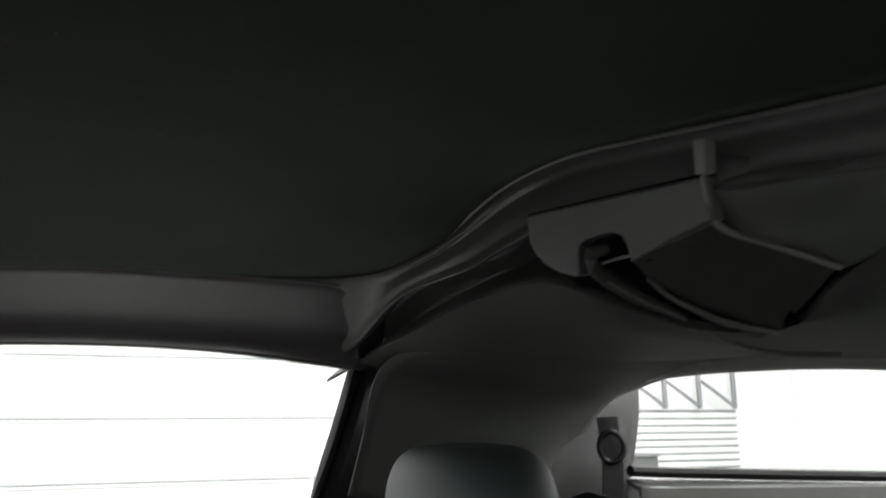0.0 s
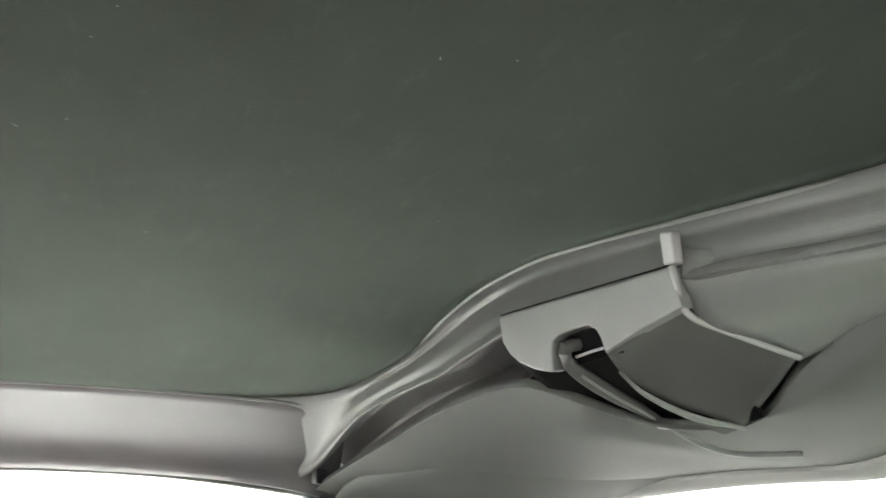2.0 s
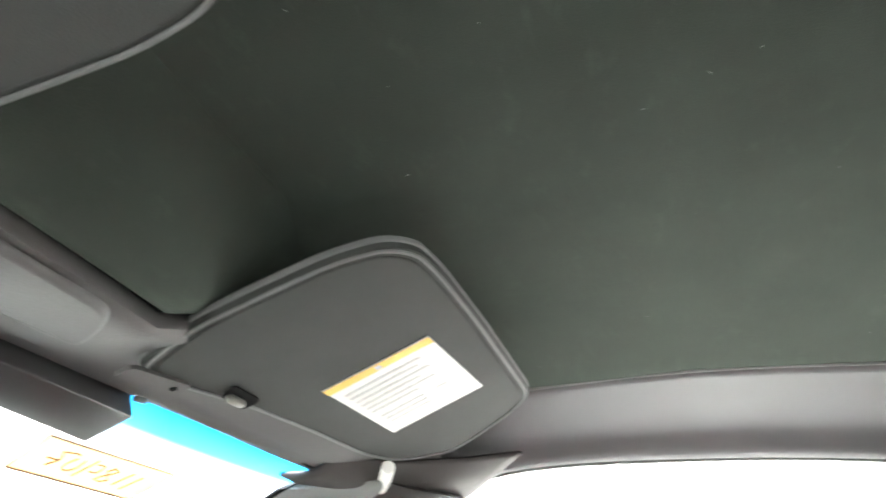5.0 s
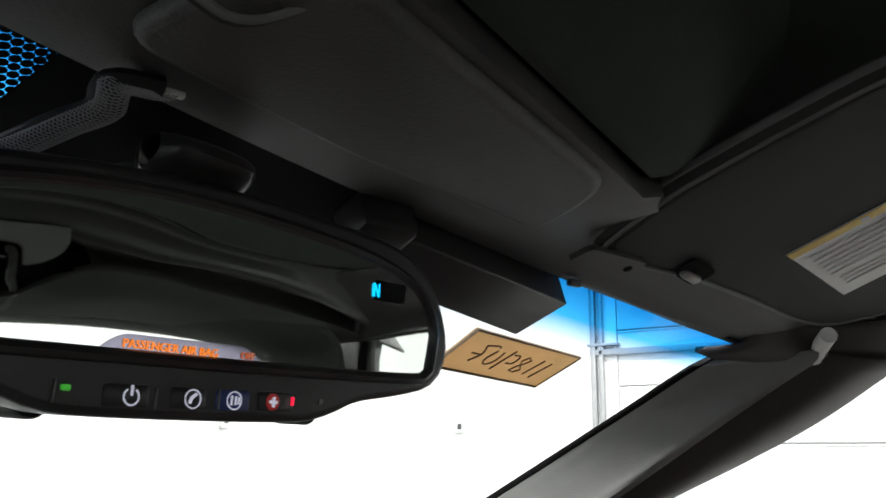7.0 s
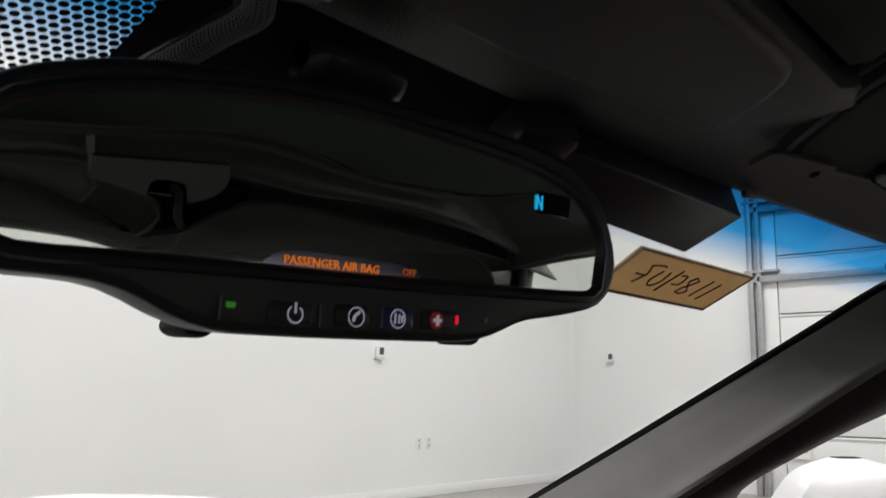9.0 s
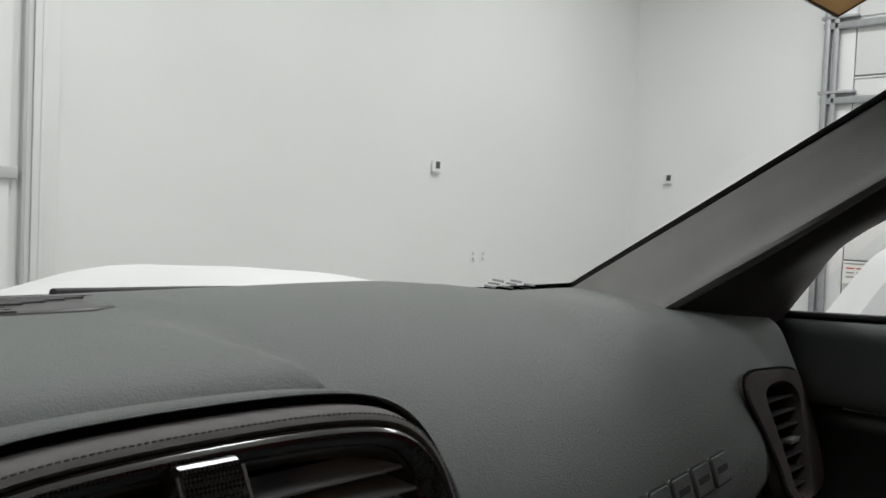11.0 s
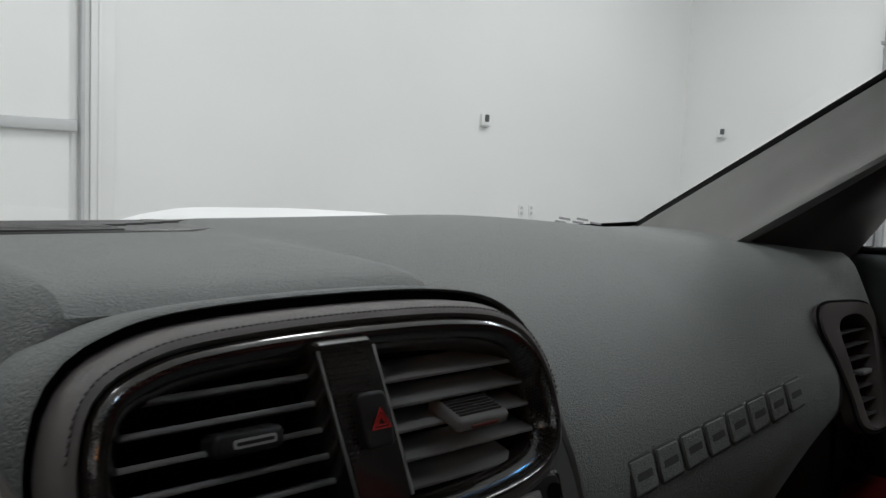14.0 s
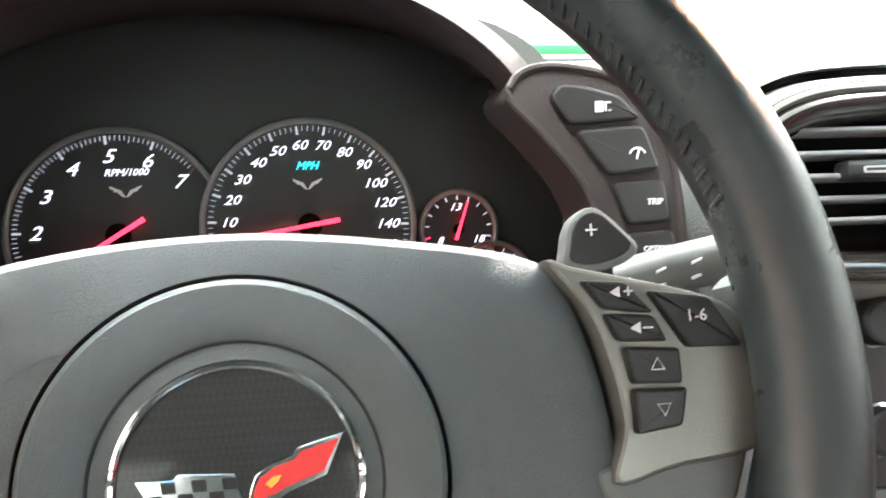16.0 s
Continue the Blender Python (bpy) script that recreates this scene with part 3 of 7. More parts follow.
part("hood", loft([hood_row(.90, .79, .775), hood_row(1.02, .818, .772), hood_row(1.15, .817, .766), hood_row(1.35, .807, .75), hood_row(1.7, .78, .70), hood_row(2.2, .66, .56), hood_row(2.32, .50, .42)], 60, 24), CARPAINT, body, "white bonnet with swelling front wings", thick=.01)
skin = [[(-.50, .015, 1.090), (-.40, .055, 1.108), (0, .10, 1.135), (.40, .055, 1.108), (.50, .015, 1.090)]] + [[(-.665, y, z - .095), (-.53, y, z - .03), (0, y, z), (.53, y, z - .03), (.665, y, z - .095)] for y, z in ((0, 1.205), (-.2, 1.228), (-.5, 1.236), (-.72, 1.224))]
part("roof_skin", toward(loft(skin, 24, 18), (0, 0, 3)), CARPAINT, body, thick=.006)
for sgn in (1, -1):
    part("door_skin", toward(loft([[(sgn * .735, .40, .80), (sgn * .74, 0, .83), (sgn * .74, -.55, .86)], [(sgn * .80, .45, .77), (sgn * .82, 0, .79), (sgn * .84, -.6, .82)], [(sgn * .86, .5, .55), (sgn * .87, 0, .55), (sgn * .88, -.6, .55)], [(sgn * .84, .5, .2), (sgn * .84, 0, .2), (sgn * .84, -.6, .2)]], 16, 10), (sgn * 3, 0, .8)), CARPAINT, body, thick=.01)
    part("rear_wing", toward(loft([[(sgn * .68, -.55, .98), (sgn * .80, -.9, .965), (sgn * .78, -1.4, .95), (sgn * .45, -1.95, .90)], [(sgn * .80, -.55, .92), (sgn * .88, -.9, .90), (sgn * .88, -1.4, .88), (sgn * .7, -2.0, .85)], [(sgn * .88, -.55, .2), (sgn * .92, -.9, .2), (sgn * .92, -1.4, .2), (sgn * .8, -2.05, .3)]], 20, 10), (sgn * 3, -1, .8)), CARPAINT, body, thick=.01)
part("tail", toward(loft([[(-.5, -1.90, .90), (0, -1.98, .91), (.5, -1.90, .90)], [(-.7, -2.0, .85), (0, -2.1, .86), (.7, -2.0, .85)], [(-.75, -2.02, .3), (0, -2.12, .3), (.75, -2.02, .3)]], 16, 8), (0, -4, 1)), CARPAINT, body, thick=.01)
part("cowl", toward(loft([[(-.80, .74, .79), (-.5, .83, .803), (0, .86, .808), (.5, .83, .803), (.80, .74, .79)], [(-.82, .86, .77), (-.5, .93, .778), (0, .95, .782), (.5, .93, .778), (.82, .86, .77)]], 30, 6), (0, 0, 3)), BLACK, body, "black plastic cowl grille", thick=.006)
part("floor_pan", box_at(-.85, .85, -2.0, 1.0, .14, .17), BLACK, body)
part("firewall", box_at(-.85, .85, .96, 1.0, .17, .80), BLACK, body)
part("tunnel", toward(loft([[(-.16, y, .2), (-.14, y, .5), (-.10, y, .56), (.10, y, .56), (.14, y, .5), (.16, y, .2)] for y in (.9, .2, -.6)], 20, 6), (0, 0, 3)), LEATHER, body, thick=.01)
part("luggage_floor", toward(loft([[(-.62, y, z), (0, y, z + .01), (.62, y, z)] for y, z in ((-.86, .62), (-1.3, .66), (-1.9, .80))], 10, 8), (0, -1, 3)), FABRIC, body, thick=.01)
part("bulkhead", box_at(-.62, .62, -.88, -.86, .17, .64), FABRIC, body)
# wipers lying on the cowl
for x0, x1 in ((.16, .66), (-.42, .08)):
    wip = thing("wiper", label="black windscreen wiper lying on the cowl", category="wiper", group="wipers")
    part("arm", sweep(spline([(x1 + .02, .885, .800), ((x0 + x1) / 2, .868, .815), (x0, .845, .822)], 14), ring(.009, .006, 8)), RUBBER, wip)
    part("blade", sweep(spline([(x1 - .10, .862, .808), ((x0 + x1) / 2, .852, .812), (x0 - .10, .83, .815)], 14), ring(.005, .009, 8)), RUBBER, wip)
# door mirror
dm = thing("door_mirror", label="white painted door mirror housing outside the side window", category="mirror")
part("housing", loft([[(.82 + .03 * math.cos(a), .40 + .03 * math.sin(a), .80 + .0 * a) for a in (0, 1.57, 3.14, 4.71)],
                      [(.90 + .13 * math.cos(a), .37 + .07 * math.sin(a), .815) for a in (0, 1.57, 3.14, 4.71)],
                      [(.935 + .15 * math.cos(a), .345 + .075 * math.sin(a), .86) for a in (0, 1.57, 3.14, 4.71)],
                      [(.95 + .13 * math.cos(a), .325 + .065 * math.sin(a), .905) for a in (0, 1.57, 3.14, 4.71)],
                      [(.95 + .03 * math.cos(a), .325 + .02 * math.sin(a), .925) for a in (0, 1.57, 3.14, 4.71)]], 24, 18, closed=True), CARPAINT, dm)
part("foot", rbox(.16, .09, .03, pose(.81, .40, .785, 0, -8, 0), r=.012), CARPAINT, dm)
dm.location = (.075, -.02, -.012)

# ---- glazing ----
LIP = lambda x: (.150 - .37 * x * x, 1.1015 - .115 * x * x)
wind = thing("window_1", label="raked windscreen with a blue sun shade band", category="windscreen", kind="structure")


def screen_xy(x, y, off=0.0):
    """A point of the windscreen, off metres inside it."""
    d = y - .14
    return Vector((x, y - off * .3, 1.108 - .309 * d - .09 * d * d - (.23 - .09 * d) * x * x - off * .95))


def screen_point(c, q, off=0.0):
    """c = -1 to 1 from pillar to pillar; q = .09 at the top edge, 1 at the base."""
    y = q - .16 * (c * .475) ** 2 * (1 - q) - .40 * (c * .87) ** 2 * q
    return screen_xy(c * (.480 + .477 * (y - .139)), y, off)


CS = [-1 + i / 20 for i in range(41)]
pane = part("pane", toward(grid([[screen_point(c, .23 + .74 * j / 20) for c in CS] for j in range(21)])), GLASS, wind)
band_bm = grid([[screen_point(c, .09 + .14 * j / 12) for c in CS] for j in range(13)])
uv = band_bm.loops.layers.uv.new("along")
band_bm.verts.ensure_lookup_table()
band_bm.verts.index_update()
for f in band_bm.faces:
    for lp in f.loops:
        lp[uv].uv = (0.5, (lp.vert.index // len(CS)) / 12)
band = part("shade_band", toward(band_bm), SHADE, wind, "blue tinted glass fading downwards")
for o in (pane, band):
    o.visible_shadow = False
part("frit_border", toward(grid([[screen_point(c, .97 - (.055 + .010 * max(0.0, (abs(c) - .6) / .4)) * k, .003) for c in CS] for k in (1, .5, 0)])), RUBBER, wind, "black ceramic border")
for sgn, nm in ((1, "window_2"), (-1, "window_3")):
    wn = thing(nm, label="clear frameless side door window", category="window", kind="structure")
    o = part("pane", toward(loft([[(sgn * .69, .37, .82), (sgn * .68, .22, .955), (sgn * .645, .05, 1.045), (sgn * .625, -.05, 1.10)],
                           [(sgn * .70, .10, .825), (sgn * .69, .06, .93), (sgn * .67, -.04, 1.03), (sgn * .645, -.2, 1.125)],
                           [(sgn * .70, -.25, .84), (sgn * .685, -.27, .93), (sgn * .68, -.3, 1.03), (sgn * .65, -.36, 1.125)],
                           [(sgn * .70, -.50, .85), (sgn * .68, -.51, .95), (sgn * .68, -.55, 1.03), (sgn * .65, -.58, 1.115)]], 12, 12)), GLASS, wn)
    o.visible_shadow = False
hatch = thing("window_4", label="large curved rear hatch window", category="window", kind="structure")
o = part("pane", toward(loft([[(-.80, -1.0, .985), (-.76, -1.02, 1.06), (-.42, -1.04, 1.115), (0, -1.06, 1.12), (.42, -1.04, 1.115), (.76, -1.02, 1.06), (.80, -1.0, .985)],
                       [(-.77, -1.25, .965), (-.70, -1.26, 1.02), (-.40, -1.28, 1.065), (0, -1.30, 1.085), (.40, -1.28, 1.065), (.70, -1.26, 1.02), (.77, -1.25, .965)],
                       [(-.66, -1.7, .94), (-.6, -1.74, .955), (-.35, -1.79, .97), (0, -1.82, .975), (.35, -1.79, .97), (.6, -1.74, .955), (.66, -1.7, .94)]], 30, 16)), GLASS, hatch)
o.visible_shadow = False
for sgn in (1, -1):
    part("seal", sweep(spline([(sgn * .755, -1.0, .971), (sgn * .74, -1.1, .966), (sgn * .62, -1.68, .945)], 16), ring(.012, .008, 8)), RUBBER, hatch)
part("seal", sweep(spline([(-.6, -1.70, .95), (0, -1.79, .985), (.6, -1.70, .95)], 16), ring(.012, .02, 8)), RUBBER, hatch)
for sgn in (1, -1):
    part("side_ledge", toward(loft([[(sgn * .765, -1.0, .961), (sgn * .745, -1.1, .957), (sgn * .64, -1.6, .938)], [(sgn * .73, -1.0, .945), (sgn * .71, -1.1, .942), (sgn * .58, -1.6, .92)], [(sgn * .735, -1.0, .60), (sgn * .71, -1.1, .6), (sgn * .58, -1.6, .6)]], 14, 8)), SATIN, hatch, "pale trim ledge under the glass", thick=.008)

# ---- roof lining, header, rails, pillars ----
RAIL_EDGE = [(.04, .512, 1.142), (.02, .515, 1.145), (-.10, .53, 1.166), (-.25, .535, 1.178), (-.40, .54, 1.179), (-.50, .545, 1.178), (-.58, .55, 1.180), (-.80, .55, 1.180)]
HOOP_EDGE = [(-.60, -.54, 1.180), (-.45, -.595, 1.182), (-.38, -.71, 1.180), (-.20, -.73, 1.182), (-.07, -.70, 1.187), (0, -.668, 1.192), (.07, -.635, 1.197), (.13, -.618, 1.205), (.20, -.605, 1.2145), (.27, -.595, 1.215), (.33, -.587, 1.206), (.385, -.581, 1.191), (.45, -.574, 1.189), (.545, -.555, 1.186), (.60, -.52, 1.180)]


def between(table, v):
    """Two values read off a table by its first column, either way round."""
    t = sorted(table)
    if v <= t[0][0]:
        return t[0][1:]
    for a, b in zip(t, t[1:]):
        if v <= b[0]:
            k = (v - a[0]) / (b[0] - a[0])
            return a[1] + (b[1] - a[1]) * k, a[2] + (b[2] - a[2]) * k
    return t[-1][1:]


def lining_point(s, j):
    yr, zr = between(HOOP_EDGE, s * .54)
    y = .03 + (yr - .03) * j
    xe, ze = between(RAIL_EDGE, y)
    front = max(0.0, (y + .17) / .17)
    zc = 1.207 - .036 * front ** 1.6
    z = zc - (zc - ze) * min(1.0, abs(s)) ** 4.0
    k = max(0.0, (j - .72) / .28) ** 2
    return V(s * xe, y, z + (zr - z) * k)


solid("roof_lining", toward(grid([[lining_point(-1.05 + 2.10 * i / 48, j / 44) for i in range(49)] for j in range(45)])),
      FABRIC, "dark grey-green felted roof panel lining with pale scuffs", "roof lining", "structure", thick=.006)
lint_rng = random.Random(7)
lint = bmesh.new()
for _ in range(26):
    s_, j_ = lint_rng.uniform(-.3, .95), lint_rng.uniform(.15, .95)
    c = lining_point(s_, j_) - V(0, 0, .0006)
    a = lint_rng.uniform(0, 6.28)
    ln, wd = lint_rng.uniform(.0006, .0024), lint_rng.uniform(.0003, .0005)
    d, e = V(math.cos(a), math.sin(a), 0) * ln, V(-math.sin(a), math.cos(a), 0) * wd
    lint.faces.new([lint.verts.new(q) for q in (c - d, c - e, c + d, c + e)])
tagged(solid("lint", lint, PIPING, "pale lint specks and scuffs on the roof felt", "lint"), kind="stuff")


def recede(x):
    """0 over the middle of the header, 1 where the visors lie."""
    out = max(0.0, min(1.0, (x - .14) / .07), min(1.0, (-.05 - x) / .07))
    return out * out * (3 - 2 * out)


def header_row(x):
    yl, zl = LIP(x)
    d = -.115 * x * x
    r = recede(x)
    s = max(0.0, min(1.0, (abs(x) - .33) / .08))
    return [(x, yl + .012, zl + .014), (x, yl, zl), (x, yl - .010, zl - .001 + .001 * r), (x, yl * .6 + .03, 1.099 + d + .007 * r - .005 * s), (x, .051, 1.099 + d + .018 * r - .010 * s), (x, .0455 - .058 * s, 1.112 + d + .024 * r + .004 * s)]


def bulge_row(x):
    out = recede(x)
    g, d = .044 - .10 * x * x + .012 * out, -.115 * x * x + .030 * out
    return [(x, g + .008, 1.130 + d), (x, g, 1.112 + d), (x, g - .006, 1.110 + d), (x, g - .020, 1.120 + d * .9), (x, g - .034, 1.140 + d * .7), (x, g - .050, 1.160 + d * .35), (x, g - .064, 1.180)]


hx = [-.56 + i * 1.12 / 32 for i in range(33)]
header = thing("header_trim", label="dark grey moulded header trim above the windscreen", category="trim", kind="structure")
part("lip", toward(grid([spline(header_row(x), 14) for x in hx])), TRIM, header, thick=.004)
part("bulge", toward(grid([spline(bulge_row(x), 18) for x in hx])), FABRIC, header, thick=.004)
# the groove's shade is put into its near-black colour
part("groove", toward(grid([[V(x, .062, 1.106 + .026 * recede(x) - .115 * x * x), V(x, .066, 1.135 + .004 * recede(x) - .115 * x * x), V(x, .050, 1.150 - .115 * x * x), V(x, .02, 1.170 - .05 * x * x)] for x in hx])), DARK, header, "groove between the mouldings, painted near-black for its shade", thick=.003)
panel_top = rounded([(-.08, .048), (.106, .048), (.130, .071), (.150, .099), (.138, .1045), (.084, .1095), (.03, .117), (-.07, .119)], .014, 6)
part("raised_panel", slab(panel_top, .0045, frame3(V(0, 0, 1.0995), (1, 0, 0), (0, 1, .0)) @ pose(0, 0, 0, 180, 0, 0) @ Matrix.Diagonal((1, -1, 1, 1)), .0042, 4), TRIM, header)
for sgn in (1, -1):
    part("corner_cover", toward(loft([[(sgn * .438, .104, 1.074), (sgn * .49, .078, 1.064), (sgn * .54, .042, 1.059), (sgn * .592, .0, 1.064)],
                                      [(sgn * .432, .084, 1.073), (sgn * .478, .055, 1.066), (sgn * .53, .015, 1.064), (sgn * .588, -.03, 1.078)],
                                      [(sgn * .430, .066, 1.076), (sgn * .475, .036, 1.073), (sgn * .525, -.008, 1.077), (sgn * .582, -.055, 1.095)],
                                      [(sgn * .432, .052, 1.092), (sgn * .480, .020, 1.094), (sgn * .525, -.026, 1.102), (sgn * .575, -.085, 1.116)]], 18, 16)), HOODED, header, thick=.004)
def outward(q, k):
    """A point moved away from the middle of the cabin by the share k."""
    c = V(-.27, -.27, .977)
    return tuple(c + (Vector(q) - c) * (1 + k))


def door_side(row, k):
    """Carries a rail's curve outwards, more behind the door than at the windscreen."""
    return [outward(q, k * max(0.0, min(1.0, (.02 - q[1]) / .27))) for q in row]


for sgn in (1, -1):
    rl = thing("roof_rail", label="smooth plum-grey roof side rail above the door window", category="trim", group="roof rails", kind="structure")
    c = [[(.513, .02, 1.165), (.528, -.10, 1.186), (.533, -.25, 1.198), (.538, -.40, 1.199), (.543, -.50, 1.197), (.548, -.58, 1.192)],
         [(.515, .02, 1.145), (.53, -.10, 1.166), (.535, -.25, 1.178), (.54, -.40, 1.179), (.545, -.50, 1.177), (.55, -.58, 1.172)],
         [(.522, .02, 1.133), (.539, -.10, 1.155), (.545, -.25, 1.166), (.550, -.40, 1.166), (.555, -.50, 1.162), (.565, -.58, 1.156)],
         [(.545, .02, 1.110), (.562, -.10, 1.128), (.566, -.25, 1.136), (.570, -.40, 1.134), (.575, -.50, 1.128), (.585, -.58, 1.12)],
         [(.552, .02, 1.075), (.575, -.09, 1.104), (.579, -.25, 1.112), (.582, -.40, 1.109), (.582, -.50, 1.100), (.585, -.56, 1.09)],
         [(.575, .02, 1.072), (.595, -.09, 1.104), (.600, -.25, 1.113), (.603, -.40, 1.111), (.602, -.50, 1.103), (.605, -.56, 1.093)]]
    c = [door_side(r, k) for r, k in zip(c, (0, 0, .015, .056, .068, .072))]
    side_rows = c
    c = c if sgn > 0 else flip_x(c)
    part("cover", toward(loft(c, 30, 22)), RAIL, rl, thick=.006)
    strip = door_side([(.570, .02, 1.074), (.582, -.09, 1.103), (.586, -.25, 1.111), (.589, -.40, 1.108), (.590, -.545, 1.092)], .070)
    part("weather_strip", sweep(spline([(sgn * q[0], q[1], q[2]) for q in strip], 26), ring(.0030, .0030, 8)), SATIN, rl, "grey rubber seal")
    part("edge_bead", sweep(spline([(sgn * .517, .0, 1.150), (sgn * .529, -.10, 1.167), (sgn * .534, -.25, 1.179), (sgn * .539, -.40, 1.180), (sgn * .545, -.53, 1.177)], 26), ring(.0022, n=6)), PIPING, rl, "pale welt along the roof edge")
    ap = thing("windscreen_pillar", label="dark grey moulded windscreen pillar trim", category="pillar", group="windscreen pillars", kind="structure")
    gl = [(.765, .745, .785), (.689, .594, .852), (.577, .366, .951), (.482, .175, 1.035), (.452, .115, 1.062), (.458, .092, 1.074)]
    wl = [(.695, .385, .785), (.69, .362, .821), (.685, .332, .862), (.678, .306, .896), (.668, .274, .922), (.655, .244, .940), (.63, .18, .970), (.62, .102, 1.003), (.60, .038, 1.034), (.588, -.025, 1.075)]
    rg = [(.572, .505, .78), (.558, .439, .82), (.542, .357, .87), (.527, .275, .92), (.511, .194, .97), (.496, .112, 1.02), (.485, .052, 1.056), (.480, .020, 1.074)]
    ga = spline(gl, 40)
    ra = spline(rg, 40)
    inset = [p.lerp(q, .055) for p, q in zip(ga, ra)]
    swell = [p.lerp(q, .55) + V(-.004, .002, .001) for p, q in zip(ga, ra)]
    turn = [q + V(.014, -.002, -.003) for q in ra]
    c = [[tuple(q) for q in r] for r in (inset, [p.lerp(q, .25) + V(-.003, .001, .0) for p, q in zip(ga, ra)], swell, [p.lerp(q, .85) + V(-.002, 0, 0) for p, q in zip(ga, ra)], ra, turn)]
    # lit side of the pillar, painted lighter than the return face
    part("cover", toward(loft(c if sgn > 0 else flip_x(c), 40, 30)), PILLAR_LIT, ap, thick=.004)
    wa = spline(wl, 40)
    c = [[tuple(q) for q in r] for r in ([q + V(.004, .002, .0) for q in ra], [p.lerp(q, .35) + V(-.010, -.016, -.006) for p, q in zip(ra, wa)], [p.lerp(q, .72) + V(-.006, -.014, -.004) for p, q in zip(ra, wa)], wa, [q + V(.03, .012, 0) for q in wa])]
    # unlit side of the same pillar, its shade put into a darker trim
    part("return_face", toward(loft(c if sgn > 0 else flip_x(c), 40, 24)), HOODED, ap, "inner face of the pillar, painted dark as its unlit side", thick=.004)
    c = [[tuple(q) for q in r] for r in ([q + V(.002, .004, .001) for q in ga], ga, [q + V(-.001, -.001, 0) for q in inset], [q + V(.004, .002, -.002) for q in inset])]
    part("glass_seal", toward(loft(c if sgn > 0 else flip_x(c), 40, 8)), FRIT, ap, "black rubber edge along the glass", thick=.002)
    part("corner_block", toward(loft([[(sgn * .655, .44, .808), (sgn * .69, .395, .815), (sgn * .705, .33, .822)], [(sgn * .66, .43, .77), (sgn * .69, .39, .77), (sgn * .705, .33, .77)], [(sgn * .66, .42, .70), (sgn * .69, .38, .70), (sgn * .70, .33, .70)]], 12, 8)), BLACK, ap, "black sail panel", thick=.006)

# ---- rear hoop behind the roof panel ----
hoop = thing("rear_hoop", label="dark moulded hoop trim behind the roof panel", category="trim", kind="structure")


def across(right, centre):
    """A curve from the right side over the centre to the left side."""
    return list(right) + list(centre) + [(-q[0], q[1] - .02, q[2]) for q in reversed(right[:4])]


R0 = [(.60, -.52, 1.180), (.545, -.555, 1.186), (.45, -.574, 1.187), (.385, -.581, 1.189), (.33, -.587, 1.204), (.27, -.595, 1.213)]
MID = [(.20, -.605, 1.2125), (.13, -.618, 1.203), (.07, -.635, 1.195), (0, -.668, 1.19), (-.07, -.70, 1.185), (-.20, -.73, 1.18), (-.38, -.71, 1.178)]
C0 = across(R0, MID)
# lower edge of the band, from the door to the middle; the moulding runs in folds between it and the roof edge
LOW = [(.652, -.556, 1.1265), (.620, -.563, 1.1355), (.566, -.5665, 1.144), (.474, -.567, 1.153), (.381, -.576, 1.156), (.315, -.579, 1.151), (.263, -.580, 1.158), (.231, -.581, 1.155), (.197, -.589, 1.162), (.134, -.605, 1.157), (.102, -.612, 1.154), (.074, -.620, 1.153), (.035, -.6545, 1.158), (0, -.6725, 1.152), (-.10, -.712, 1.146), (-.20, -.723, 1.142), (-.38, -.7145, 1.140)]
FOLDS = [(0, 0), (.09, .0035), (.20, .0030), (.31, -.0030), (.44, .0020), (.58, .0050), (.72, .0030), (.82, .0010), (.92, .0048), (.985, .0040), (1.01, -.0020), (1.0, -.012), (.97, -.026)]


def rail_end(f, back=0.0):
    """Where a fold of the band runs out of the side rail, f going down the rail."""
    k, e = 1 + 2.9 * min(f, .98), 3.65 + .95 * min(1.0, f / .75) - back
    a, b = side_rows[int(k)], side_rows[int(k) + 1]
    j = int(e)
    return Vector(a[j]).lerp(Vector(a[j + 1]), e % 1).lerp(Vector(b[j]).lerp(Vector(b[j + 1]), e % 1), k % 1)


def band_row(f, o):
    row = []
    for x, y, z in LOW[3:]:
        yt, zt = between(HOOP_EDGE, x)
        k = max(0.0, min(1.0, (x - .19) / .06))
        f_ = min(f, 1.0) if x < .06 else f
        off = (o * (.30 + .70 * k) if f < .98 else o * k) * (.7 if x > .4 else 1)
        row.append((x - .3 * off, yt + (y - yt) * f_ + .8 * off, zt + (z - zt) * f_ - .5 * off))
    start, nxt = rail_end(f), Vector(row[0])
    turn = V(start.x + .004, nxt.y - .003, (start.z + nxt.z) / 2)
    lead = [rail_end(f, .22) + V(.005, 0, .005), start + V(.0005, 0, .0005)] + [start * (1 - u) ** 2 + turn * (2 * u * (1 - u)) + nxt * u ** 2 for u in (.25, .5, .75)]
    return [tuple(q) for q in lead] + row + [(-q[0], q[1] - .02, q[2]) for q in reversed(row[:3])]




def eased(rows, passes):
    """Rows of a skin with the small waves along them smoothed out."""
    for _ in range(passes):
        rows = [[r[0]] + [r[j - 1] * .25 + r[j] * .5 + r[j + 1] * .25 for j in range(1, len(r) - 1)] + [r[-1]] for r in rows]
    return rows


folds = [spline(band_row(f, o), 150) for f, o in FOLDS]
folds = [spline([r[j] for r in folds], 52) for j in range(150)]
part("front_band", toward(grid(eased([[folds[j][i] for j in range(150)] for i in range(52)], 14))), BAND, hoop, thick=.004)
part("welt", sweep(spline(C0, 110), ring(.0018, n=6)), HOOP, hoop, "thin welt along the roof edge")
